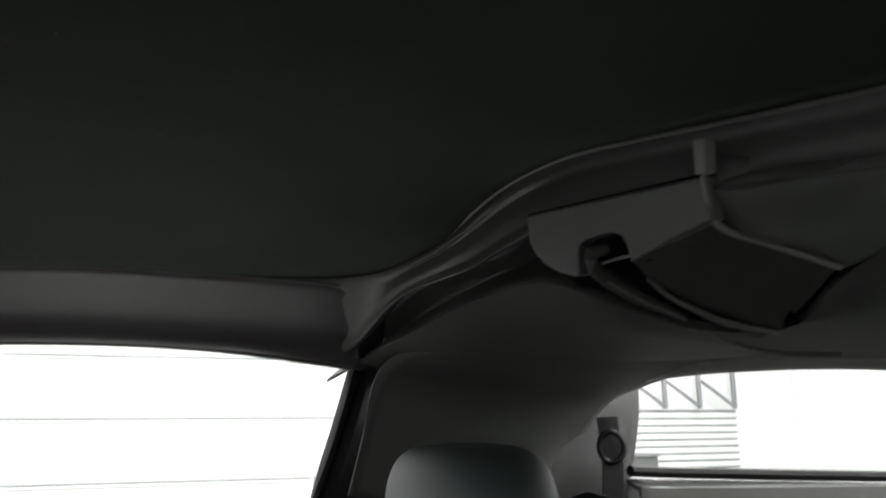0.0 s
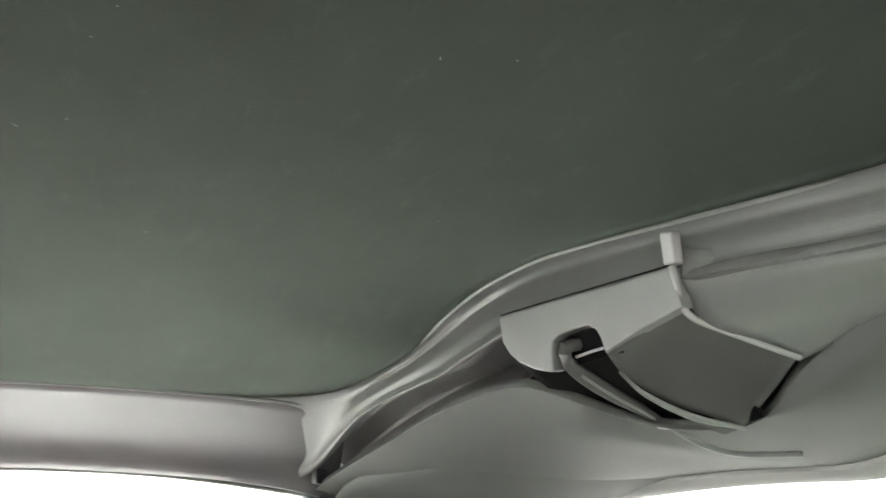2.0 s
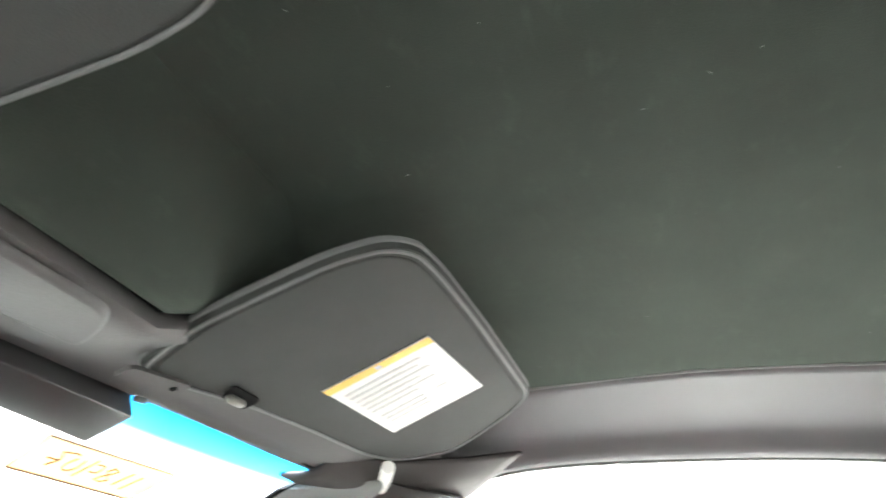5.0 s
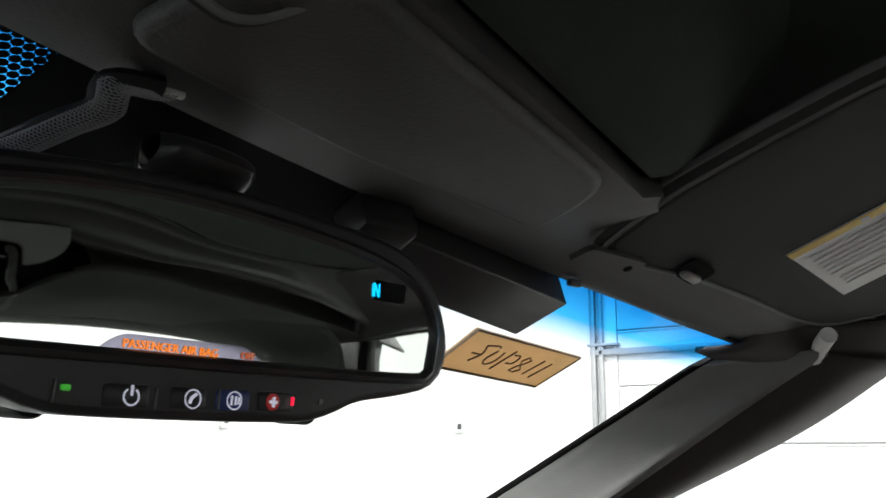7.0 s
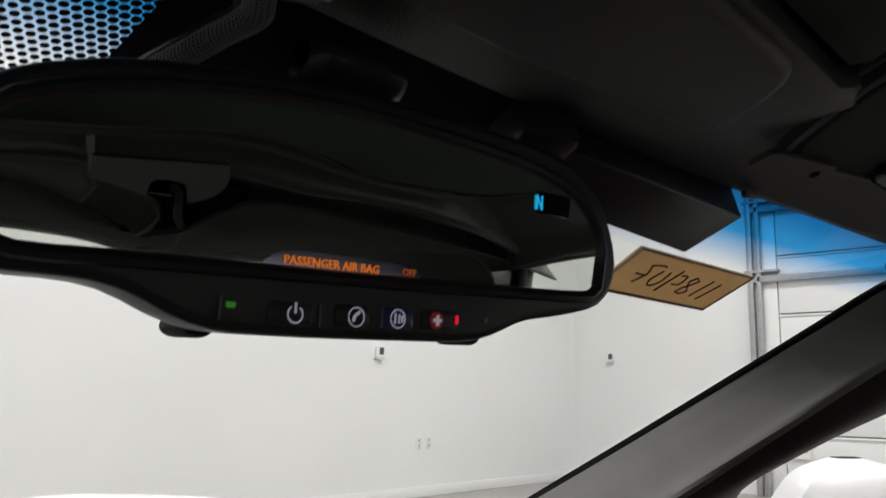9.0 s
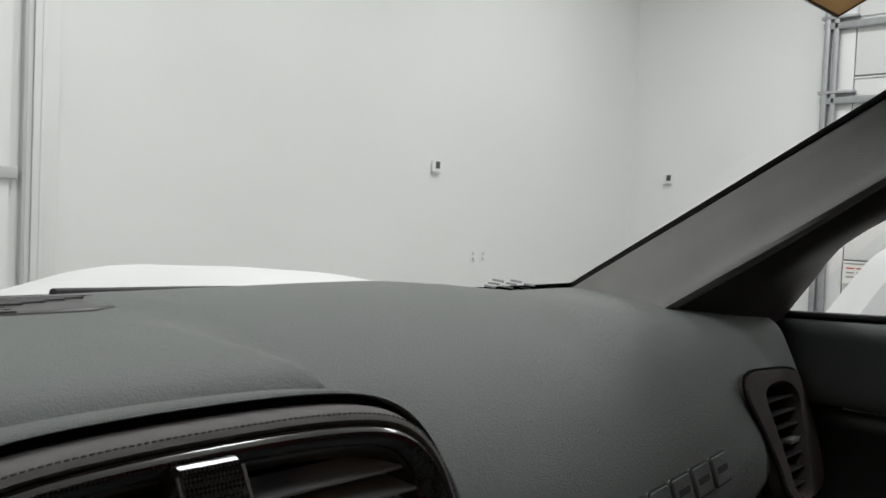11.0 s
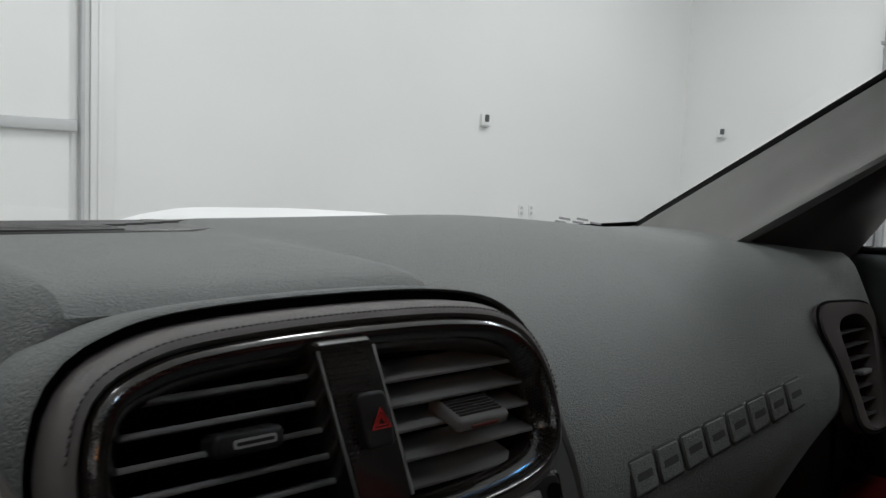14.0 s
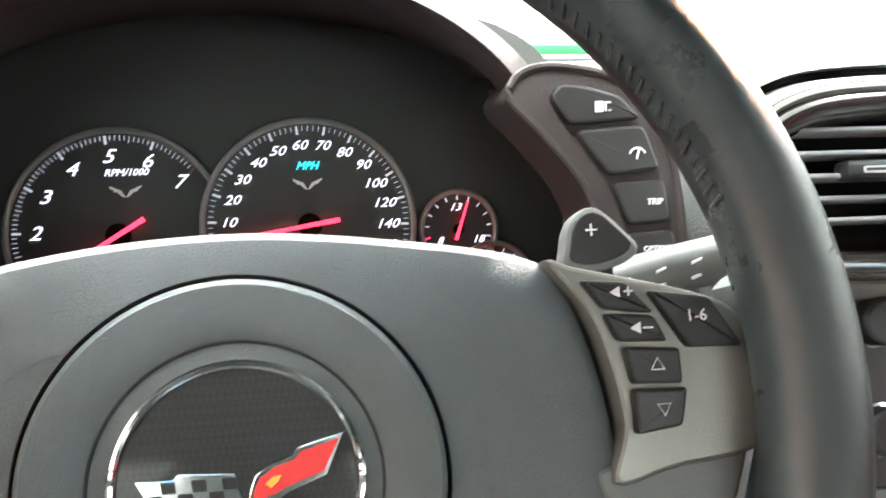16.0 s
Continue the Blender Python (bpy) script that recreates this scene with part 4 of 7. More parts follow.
A0 = across([(.659, -.567, 1.100), (.586, -.580, 1.1146), (.464, -.588, 1.125), (.385, -.592, 1.131), (.33, -.602, 1.136), (.26, -.618, 1.134)],
            [(.222, -.65, 1.113), (.198, -.70, 1.092), (.155, -.746, 1.089), (.105, -.742, 1.1135), (.052, -.739, 1.130), (0, -.742, 1.131), (-.10, -.75, 1.130), (-.25, -.74, 1.126)])
A1 = across([(.66, -.64, 1.095), (.59, -.65, 1.107), (.47, -.655, 1.11), (.40, -.665, 1.112), (.33, -.675, 1.11), (.26, -.69, 1.10)],
            [(.22, -.71, 1.099), (.19, -.735, 1.0945), (.15, -.765, 1.0925), (.10, -.77, 1.098), (.05, -.768, 1.112), (0, -.765, 1.122), (-.10, -.775, 1.126), (-.25, -.77, 1.124)])
A3 = across([(.655, -.90, 1.094), (.59, -.90, 1.099), (.50, -.92, 1.101), (.42, -.96, 1.100), (.36, -.99, 1.096), (.30, -1.0, 1.090)],
            [(.26, -1.0, 1.090), (.21, -1.0, 1.096), (.16, -1.0, 1.104), (.11, -1.0, 1.107), (.05, -1.0, 1.108), (0, -1.0, 1.108), (-.10, -1.0, 1.107), (-.25, -.99, 1.100)])
A2 = [(p[0] * .5 + q[0] * .5, p[1] * .42 + q[1] * .58, p[2] * .5 + q[2] * .5 - .007) for p, q in zip(A1, A3)]
A4 = [(q[0], q[1] - .040, q[2] - .008) for q in A3]
A5 = [(q[0], q[1] - .012, q[2] + .020) for q in A4]
part("under_panel", toward(loft([[(q[0], q[1] - .003, q[2] + .006) for q in A0], A0, A1, A2, A3], 90, 26)), UNDER, hoop, "smooth grey lower panel", thick=.004)
part("corner", toward(loft([[(.43, -.650, 1.128), (.52, -.640, 1.1165), (.585, -.604, 1.1105), (.613, -.585, 1.088), (.621, -.574, 1.03), (.618, -.556, .96)],
                             [(.43, -.660, 1.119), (.52, -.665, 1.1050), (.590, -.665, 1.091), (.627, -.665, 1.062), (.635, -.660, 1.00), (.630, -.650, .94)],
                             [(.43, -.790, 1.110), (.52, -.790, 1.0925), (.600, -.795, 1.078), (.655, -.800, 1.050), (.667, -.790, 1.00), (.660, -.770, .94)],
                             [(.43, -.925, 1.108), (.53, -.938, 1.0910), (.633, -.950, 1.081), (.735, -.955, 1.061), (.745, -.905, 1.00), (.705, -.840, .94)]], 36, 26)), UNDER, hoop, "smooth corner into the door pillar", thick=.003)
# the light on the lip is put into its paler colour
part("rear_lip", toward(loft([[(q[0], q[1] + .001, q[2] + .003) for q in A3], [(q[0], q[1] - .002, q[2] - .003) for q in A3], [(q[0], q[1] - .02, q[2] - .009) for q in A3], A4, A5], 90, 14)), LIT_TRIM, hoop, "lip over the hatch window, painted paler as lit", thick=.004)
# shade between the mouldings is painted: darker trim, then near-black behind the lever
part("recess", toward(loft([[(.71, -.57, 1.135)] + [(q[0] + .008, q[1] - .023, q[2] + .015) for q in LOW[:8]], [(.71, -.60, 1.125)] + [(q[0], q[1] - .055, q[2] + .010) for q in LOW[:8]], [(.71, -.58, 1.115)] + [(q[0], q[1] - .035, q[2] + .028) for q in A0[:6]], [(.71, -.55, 1.09)] + [(q[0], q[1] - .003, q[2] + .004) for q in A0[:6]]], 40, 12)), TRIM, hoop, "hollow between the mouldings, in darker trim for its shade", thick=.003)
part("hollow", toward(loft([[(.24, -.604, 1.150), (.19, -.606, 1.146), (.12, -.618, 1.138)], [(.24, -.640, 1.124), (.20, -.65, 1.125), (.14, -.66, 1.132)], [(.22, -.70, 1.104), (.20, -.715, 1.100), (.165, -.735, 1.098)]], 16, 10)), DARK, hoop, "hollow behind the lever, painted near-black for its shade", thick=.002)
part("recess_panel", toward(loft([[(.066, -.627, 1.174), (.035, -.6555, 1.162), (0, -.6735, 1.156), (-.10, -.713, 1.150), (-.38, -.7155, 1.144)],
                                  [(.070, -.6235, 1.148), (.036, -.662, 1.149), (0, -.682, 1.145), (-.10, -.721, 1.140), (-.38, -.724, 1.136)],
                                  [(.080, -.645, 1.1325), (.040, -.692, 1.139), (0, -.714, 1.144), (-.10, -.746, 1.144), (-.38, -.740, 1.142)],
                                  [(.088, -.690, 1.1265), (.050, -.722, 1.133), (0, -.735, 1.138), (-.10, -.753, 1.136), (-.38, -.742, 1.130)],
                                  [(.088, -.730, 1.1165), (.056, -.748, 1.127), (0, -.746, 1.132), (-.10, -.754, 1.131), (-.38, -.737, 1.124)]], 34, 24)), HOOP, hoop, "hollowed panel over the rear edge", thick=.003)
# backing added to keep the space behind the mouldings black
part("shell", toward(loft([[(q[0] * 1.04, q[1] - .012, q[2] + .012) for q in C0], [(q[0] * 1.05, -.74, 1.16 + .01 * math.cos(3 * q[0])) for q in C0], [(q[0] * 1.04, q[1] - .01, q[2] + .012) for q in A5]], 60, 10)), DARK, hoop, "near-black backing added behind the hoop", thick=.004)
for sgn in (1, -1):
    bp = thing("door_pillar", label="curved pillar trim behind the door window, painted dark for shade", category="pillar", group="door pillars", kind="structure")
    rows = []
    for z, y0, x0 in ((1.105, -.56, .598), (1.09, -.558, .592), (1.03, -.539, .580), (.96, -.516, .573), (.88, -.50, .585), (.70, -.48, .62), (.30, -.48, .66)):
        rows.append([(sgn * q[0], q[1], q[2]) for q in [outward(q, .07) for q in ((x0 + .03, y0 + .002, z), (x0, y0, z), (x0 + .008, y0 - .03, z), (x0 + .026, y0 - .12, z), (x0 + .05, y0 - .24, z), (x0 + .11, y0 - .36, z - .01), (x0 + .15, y0 - .44, z - .02), (x0 + .16, y0 - .46, z - .02))]])
    # shade on the door pillar is painted by its near-black colour
    part("cover", toward(loft(rows, 26, 22)), PILLAR_SHADED, bp, thick=.006)
    part("window_seal", sweep(spline([(sgn * q[0], q[1], q[2]) for q in [outward(q, .07) for q in ((.600, -.555, 1.10), (.590, -.533, 1.03), (.583, -.510, .96), (.596, -.492, .86))]], 16), ring(.009, .007, 8)), RUBBER, bp, "black rubber window seal")
    bolt = part("belt_anchor", rbox(.022, .008, .018, pose(sgn * .632, -.574, 1.1175, 0, 0, -sgn * 55), r=.003), BLACK, bp, "black bolt cover")
    part("bolt_head", slab(ring(.005, n=12), .004, frame3(V(sgn * .620, -.598, 1.110), (sgn * .4, -.9, 0), (0, 0, 1)), .002), SATIN, bolt, "dull steel bolt")
    part("screw", slab(ring(.0022, n=10), .0012, frame3(V(sgn * .526, -.5565, 1.1762), (.85, -.5, 0), (.3, .5, .8)), .0004), CHROME, bp, "tiny bright screw head")

# latch plate with its pull lever on the hoop
lt = thing("roof_latch", label="grey latch plate with a dark pull lever on the rear hoop", category="latch", group="roof latches")
LF = frame3(V(.1198, -.6045, 1.151), (-.9645, -.2547, -.0701), (-.1104, .1475, .9829))
plate = [(-.0964, .0126), (.0530, .0123), (.0540, -.0030), (.0553, -.0125), (.0239, -.0200), (-.0066, -.0292), (-.0085, -.0185), (-.0112, -.0130), (-.0170, -.0098), (-.0300, -.0098), (-.0420, -.0112), (-.0485, -.0142), (-.0503, -.0190), (-.0520, -.0335), (-.0560, -.0340), (-.0704, -.0297), (-.0830, -.0230), (-.0910, -.0160), (-.0965, -.0060)]
part("plate", slab(plate[::-1], .0020, LF, .0016, back=.010), HOOP, lt)
part("seam", sweep([LF @ V(u_, .0135 - .012 * max(0, -u_ - .07), .0012) for u_ in (-.095, -.06, -.02, .02, .052)], ring(.0006, n=6)), DARK, lt, "dark seam above the plate")
# the slot's depth is painted as near-black shade
part("slot", slab([(-.0560, -.0330), (-.0530, -.0060), (-.0060, -.0050), (-.0020, -.0300)][::-1], -.0090, LF, 0, back=.012), DARK, lt, "lever slot, painted near-black for its shade")
part("slot_pin", sweep([LF @ V(-.034, -.0275, -.002), LF @ V(-.022, -.0262, -.002), LF @ V(-.010, -.0255, -.002)], ring(.0010, n=6)), LIT_TRIM, lt, "thin bright pin")


def tapered(path, sizes, up):
    """A flattened round bar whose half width and half height change along a path."""
    k, rows = len(path), []
    for i, q in enumerate(path):
        f = i / (k - 1) * (len(sizes) - 1)
        j = min(int(f), len(sizes) - 2)
        w, h = (sizes[j][n] + (sizes[j + 1][n] - sizes[j][n]) * (f - j) for n in (0, 1))
        t = (Vector(path[min(i + 1, k - 1)]) - Vector(path[max(i - 1, 0)])).normalized()
        side = t.cross(Vector(up)).normalized()
        v = side.cross(t).normalized()
        rows.append([Vector(q) + side * w * math.cos(a) + v * h * math.sin(a) for a in [2 * math.pi * n / 14 for n in range(14)]])
    bm = grid(rows, closed_u=True)
    bm.verts.ensure_lookup_table()
    for some in (bm.verts[:14], bm.verts[len(bm.verts) - 14:]):
        bm.faces.new(some)
    bmesh.ops.recalc_face_normals(bm, faces=bm.faces)
    return bm


lever = spline([(.158, -.612, 1.138), (.161, -.598, 1.1345), (.164, -.600, 1.126), (.169, -.614, 1.119), (.179, -.645, 1.110), (.195, -.680, 1.105), (.207, -.706, 1.100)], 30)
part("lever", tapered(lever, [(.0030, .0040), (.0040, .0060), (.0052, .0060), (.0050, .0050), (.0042, .0042), (.0030, .0036)], (0, .25, 1)), TRIM, lt)
# highlights along the lever and at its tip, painted as paler bars
part("lever_edge", sweep([Vector(q) + Vector((-.0045, .002, -.0030)) for q in lever[8:28]], ring(.0011, n=6)), HOOP, lt, "lever edge, painted paler where it is lit")
part("lever_tip", tapered(spline([(.203, -.700, 1.099), (.208, -.709, 1.0975), (.209, -.716, 1.0965)], 8), [(.0030, .0032), (.0040, .0040), (.0022, .0024)], (0, .25, 1)), LIT_TRIM, lt, "rounded lever tip, painted pale for its highlight")
pk = loft([[(.130, -.607, 1.123), (.099, -.614, 1.130), (.072, -.622, 1.137)],
           [(.155, -.640, 1.116), (.115, -.640, 1.131), (.079, -.638, 1.134)],
           [(.162, -.680, 1.102), (.125, -.680, 1.124), (.087, -.672, 1.130)],
           [(.159, -.715, 1.093), (.125, -.715, 1.115), (.088, -.702, 1.124)],
           [(.158, -.741, 1.088), (.118, -.738, 1.108), (.086, -.726, 1.118)]], 16, 20)
# darker trim than the plate paints the shade of this hollow
part("pocket", toward(pk), TRIM, lt, "hollow panel beside the lever, in darker trim for its shade", thick=.003)
part("pocket_lip", tapered(spline([(.146, -.628, 1.116), (.161, -.660, 1.106), (.161, -.700, 1.0925), (.160, -.745, 1.087)], 20), [(.0008, .0010), (.0022, .0020), (.0034, .0024), (.0020, .0018)], (0, -.3, 1)), HOOP, lt, "pale edge of the hollow")
part("pocket_notch", slab([(-.006, 0), (.006, -.004), (.008, .008)], .002, frame3(V(.146, -.741, 1.0925), (-1, 0, .35), (0, .5, .8)), back=.002), DARK, lt, "small dark notch")
part("tongue", tapered(spline([(.207, -.715, 1.0950), (.2135, -.750, 1.0850), (.211, -.785, 1.0785), (.186, -.823, 1.0755)], 22), [(.0012, .0012), (.0034, .0022), (.0046, .0024), (.0040, .0024)], (0, -.2, 1)), HOOP, lt, "smooth pull tongue")
# the rib and its tab carry their highlight in the pale colour
part("rib", sweep(spline([(.0665, -.6150, 1.160), (.0690, -.6185, 1.146), (.0715, -.6225, 1.1365), (.079, -.638, 1.1325), (.087, -.670, 1.1300), (.086, -.728, 1.1175)], 34), ring(.0019, .0022, 8), up=(0, -.6, 1)), LIT_TRIM, lt, "rounded rib edge, painted pale for its highlight")
part("rib_tab", slab(rounded([(.0485, .0140), (.0570, .0135), (.0585, .0330), (.0500, .0345)], .002)[::-1], .0030, LF, .0015, back=.006), LIT_TRIM, lt, "end tab of the rib, painted pale as lit")


belt = thing("seat_belt", label="black seat belt webbing with its guide loop beside the rear pillar", category="seat belt")
part("webbing", sweep(spline([(.715, -.942, 1.045), (.708, -.943, .99), (.704, -.935, .90), (.70, -.91, .70)], 20), [(-.016, -.0008), (.016, -.0008), (.016, .0008), (-.016, .0008)], up=(1, 0, 0)), RUBBER, belt)
part("guide_loop", sweep([V(.704 + .008 * math.cos(a), -.940 + .014 * math.cos(a), 1.005 + .020 * math.sin(a)) for a in [2 * math.pi * i / 24 for i in range(24)]], ring(.004, n=8), up=(1, 0, 0), closed=True), BLACK, belt, "black guide loop")

# ---- seats ----
def seat(cx):
    ob = thing("bucket_seat", label="black leather bucket seat with red inserts and a raised headrest", category="seat", group="front seats")
    def row(y, z, w, d):
        return [(-w, y + d * .7, z), (-w * .92, y + d, z + .005), (-w * .55, y, z), (0, y - .008, z), (w * .55, y, z), (w * .92, y + d, z + .005), (w, y + d * .7, z)]
    back = [row(-.33, .36, .26, .07), row(-.42, .52, .27, .075), row(-.52, .72, .25, .06), row(-.58, .86, .20, .03), row(-.60, .93, .15, .01), row(-.64, .955, .13, -.02), row(-.70, .94, .14, -.03), row(-.66, .6, .22, -.05), row(-.55, .36, .24, -.05)]
    part("backrest", loft(back, 40, 40), LEATHER, ob)
    part("insert", toward(loft([[(-.12, -.335, .42), (0, -.345, .42), (.12, -.335, .42)], [(-.13, -.425, .55), (0, -.435, .55), (.13, -.425, .55)], [(-.12, -.512, .72), (0, -.522, .72), (.12, -.512, .72)], [(-.09, -.572, .85), (0, -.58, .85), (.09, -.572, .85)]], 14, 16), (0, 1, .8)), RED_LEATHER, ob, "red leather insert", thick=.012)
    head = loft([[(w * math.cos(a), -.625 + d * math.sin(a), z) for a in [2 * math.pi * i / 10 for i in range(10)]] for z, w, d in ((.88, .10, .04), (.915, .125, .055), (.955, .13, .062), (.99, .118, .056), (1.008, .085, .040), (1.013, .02, .01))], 40, 24, closed=True)
    part("headrest", head, LEATHER, ob, "rounded leather headrest")
    part("cushion", loft([[(-.25, y, .20), (-.26, y, z + .03), (-.2, y, z + .05), (-.13, y, z), (.13, y, z), (.2, y, z + .05), (.26, y, z + .03), (.25, y, .20)] for y, z in ((.14, .36), (.08, .39), (-.1, .37), (-.32, .33), (-.42, .33))], 40, 20), LEATHER, ob, "black leather seat cushion", thick=.01)
    part("base", rbox(.42, .5, .12, Matrix.Translation((0, -.12, .23)), r=.02), BLACK, ob)
    ob.location = (cx, 0, 0)
    return ob


seat(.40).location = (.40, .022, .002)
seat(-.36).location = (-.36, -.10, 0)

# ---- sun visors ----
VP = frame3(V(.183, .096, 1.091), (1, 0, -.079), (0, 1, -.345))


def visor(mirror=False):
    ob = thing("sun_visor", label="folded-up grey cloth sun visor with a stitched edge", category="sun visor", group="sun visors")
    sg = -1 if mirror else 1
    out = rounded([(.006, -.008), (-.014, -.050), (-.0215, -.10), (-.026, -.150), (-.021, -.180), (-.004, -.196), (.03, -.2025), (.12, -.211), (.270, -.2215), (.300, -.190), (.334, -.133), (.306, -.084), (.262, -.067), (.188, -.054), (.10, -.035), (.03, -.012)], .020, 5)
    out = out if not mirror else [(-q[0], q[1]) for q in out][::-1]
    m = VP if not mirror else frame3(V(-.056, .090, 1.088), (1, 0, .079), (0, 1, -.345))
    part("board", slab(out, .011, m, .003), VISOR, ob)
    inner = [(q[0], q[1]) for q in out]
    cx = sum(q[0] for q in inner) / len(inner)
    cy = sum(q[1] for q in inner) / len(inner)
    up_v = tuple(m.to_3x3() @ Vector((0, 0, 1)))
    part("piping", sweep([m @ Vector((q[0], q[1], .0065)) for q in out], ring(.0016, .0022, 8), up=up_v, closed=True), PIPING, ob, "grey welt round the edge")
    part("piping", sweep([m @ Vector((cx + (q[0] - cx) * .985, cy + (q[1] - cy) * .97, -.0004)) for q in out], ring(.0014, .0012, 8), up=up_v, closed=True), PIPING, ob, "grey welt round the face")
    face = [(cx + (q[0] - cx) * .955, cy + (q[1] - cy) * .93) for q in out]
    part("face", slab(face, .003, m @ pose(0, 0, .0018, 180, 0, 0) @ Matrix.Diagonal((1, -1, 1, 1)), .0015), VISOR, ob)
    if not mirror:
        lab = part("warning_label", slab([(.119, -.086), (.0975, -.173), (.2105, -.188), (.2365, -.1035)][::-1], -.0016, m, back=.0010), PAPER, ob, "white printed label with a yellow band")
        def on(u, v):  # u along the yellow edge, v across
            a, b, c, d = Vector((.119, -.086)), Vector((.0975, -.173)), Vector((.2105, -.188)), Vector((.2365, -.1035))
            return tuple((a.lerp(b, u)).lerp(d.lerp(c, u), v))
        def quad(u0, u1, v0, v1, w):
            return slab([on(u0, v0), on(u0, v1), on(u1, v1), on(u1, v0)], -w - .0003 + .0042, m, back=w - .0042)
        part("band", quad(0.0, 1.0, 0.0, .085, .0062), YELLOW, lab, "yellow band")
        part("mark", quad(.48, .53, .02, .065, .0066), LABEL_INK, lab)
        for i in range(6):
            w = (.9, .82, .9, .74, .86, .6)[i]
            v0 = .17 + i * .075
            part("print_line", quad(.08, .08 + w * .82, v0, v0 + .022, .0062), LABEL_INK, lab)
        for i in range(3):
            part("print_line", quad(.10, .55, .66 + i * .07, .68 + i * .07, .0062), LABEL_INK, lab)
        part("symbol", quad(.66, .80, .66, .82, .0062), LABEL_INK, lab)
        hook = part("clip", slab(rounded([(.060, -.046), (.070, -.031), (.098, -.034), (.094, -.050)], .006), -.004, m, back=.0030), DARK, ob, "black mirror flap catch")
        part("catch_pin", rbox(.018, .006, .006, m @ pose(.078, -.038, -.0055, 0, 0, -8), r=.002), SILVER, hook)
        part("end_cap", slab(rounded([(-.003, .002), (.046, -.012), (.042, -.026), (-.004, -.012)], .004), -.004, m, back=.001), TRIM, ob, "moulded end clip")
        part("clip_hole", slab([(.036 + .0026 * math.cos(a), -.016 + .0026 * math.sin(a)) for a in [6.283 * i / 10 for i in range(10)]], -.0044, m, back=.0036), DARK, ob)
    dx = 0 if not mirror else .115
    part("pivot_arm", sweep(spline([(sg * .462 + dx, .014, 1.084), (sg * .480 + dx, .022, 1.079), (sg * .497 + dx, .033, 1.068), (sg * .506 + dx, .046, 1.062)], 14), ring(.0062, .0062, 10)), PAPER, ob, "pale plastic pivot arm")
    part("pivot_base", slab(rounded([(-.03, -.02), (.03, -.02), (.035, .02), (-.035, .02)], .012), .012, frame3(V(sg * .512 + dx, .066, 1.068), (1, -.3 * sg, -.2 * sg), (0, .9, .45)), .004, back=.01), TRIM, ob)
    return ob


visor()
visor(True)

# ---- black module behind the header and the cardboard note on the glass ----
mod = thing("windscreen_module", label="flat black box fixed behind the windscreen header", category="module")
MQ = [V(.102, .144, 1.087), V(.2515, .127, 1.0805), V(.2505, .160, 1.0645), V(.104, .171, 1.0735)]
up_ = V(0, .28, .96)
case = bmesh.new()
lo_ = [case.verts.new(q) for q in MQ]
hi_ = [case.verts.new(q + up_ * h) for q, h in zip(MQ, (.028, .026, .022, .026))]
case.faces.new(lo_)
case.faces.new(hi_[::-1])
for i in range(4):
    case.faces.new((lo_[i], hi_[i], hi_[(i + 1) % 4], lo_[(i + 1) % 4]))
bmesh.ops.recalc_face_normals(case, faces=case.faces)
bmesh.ops.bevel(case, geom=case.edges[:], offset=.0012, segments=2, affect="EDGES", profile=.5)
part("case", case, BLACK, mod)
part("bracket", rbox(.030, .024, .022, pose(.092, .150, 1.092, -18, 0, -20), r=.004), BLACK, mod, "small black bracket")
part("clip", rbox(.010, .004, .004, pose(.245, .120, 1.091, 0, 0, -20), r=.001), SATIN, mod)

card = thing("cardboard_note", label="brown cardboard note with hand-drawn marker strokes on the windscreen", category="note")
CF = frame3(V(.238, .1785, 1.0675), (1, 0, 0), (0, .866, -.50))
part("sheet", slab([(0, 0), (.155, -.002), (.150, .0385), (.003, .0385)], .002, CF), CARD, card)
edge_pts = [CF @ Vector(q + (.0,)) for q in ((0, 0), (.155, -.002), (.150, .0385), (.003, .0385))]
part("edge", sweep(edge_pts, ring(.0011, n=5), closed=True), MARKER, card, "dark drawn border")


def stroke(pts):
    return sweep(spline([CF @ Vector((p[0], p[1], -.0006)) for p in pts], 10), ring(.0008, .0005, 6), up=tuple(CF.to_3x3() @ Vector((0, 0, 1))))


for pts in ([(.028, .010), (.040, .008), (.044, .009)], [(.028, .010), (.033, .018), (.028, .027)], [(.022, .019), (.034, .019)],
            [(.046, .012), (.043, .022), (.049, .027), (.056, .022), (.055, .012)], [(.066, .008), (.062, .030)], [(.070, .012), (.078, .012), (.079, .020), (.071, .021)],
            [(.090, .011), (.098, .014), (.090, .020), (.084, .026), (.093, .028), (.098, .024), (.088, .018), (.086, .013), (.090, .011)], [(.114, .010), (.108, .028)], [(.128, .011), (.121, .030)]):
    part("pen_stroke", stroke(pts), MARKER, card, "dark marker stroke")

# ---- rear-view mirror ----
MF = frame3(V(-.006, .1522, 1.0), (1, -.115, 0), (0, -.055, 1))
mir = thing("rear_view_mirror", label="black rear-view mirror with a row of buttons along its lower edge", category="mirror")


def curve2(pts, n):
    return [tuple(q)[:2] for q in spline([(x, y, 0) for x, y in pts], n, True)]


outl = curve2([(-.119, .030), (-.1145, .047), (-.1060, .0560), (-.0916, .0627), (-.0685, .0690), (-.0164, .0759), (.0427, .0775), (.0882, .0748), (.1097, .0632), (.1208, .0444), (.1203, .0307), (.1116, .0210), (.0913, .0158), (.0696, .0120), (.0556, .0066), (.0423, .0034), (.011, .0019), (-.0291, .0010), (-.0494, .0014), (-.0621, .0048), (-.0726, .0092), (-.0836, .0112), (-.1050, .0118), (-.1140, .017)], 80)
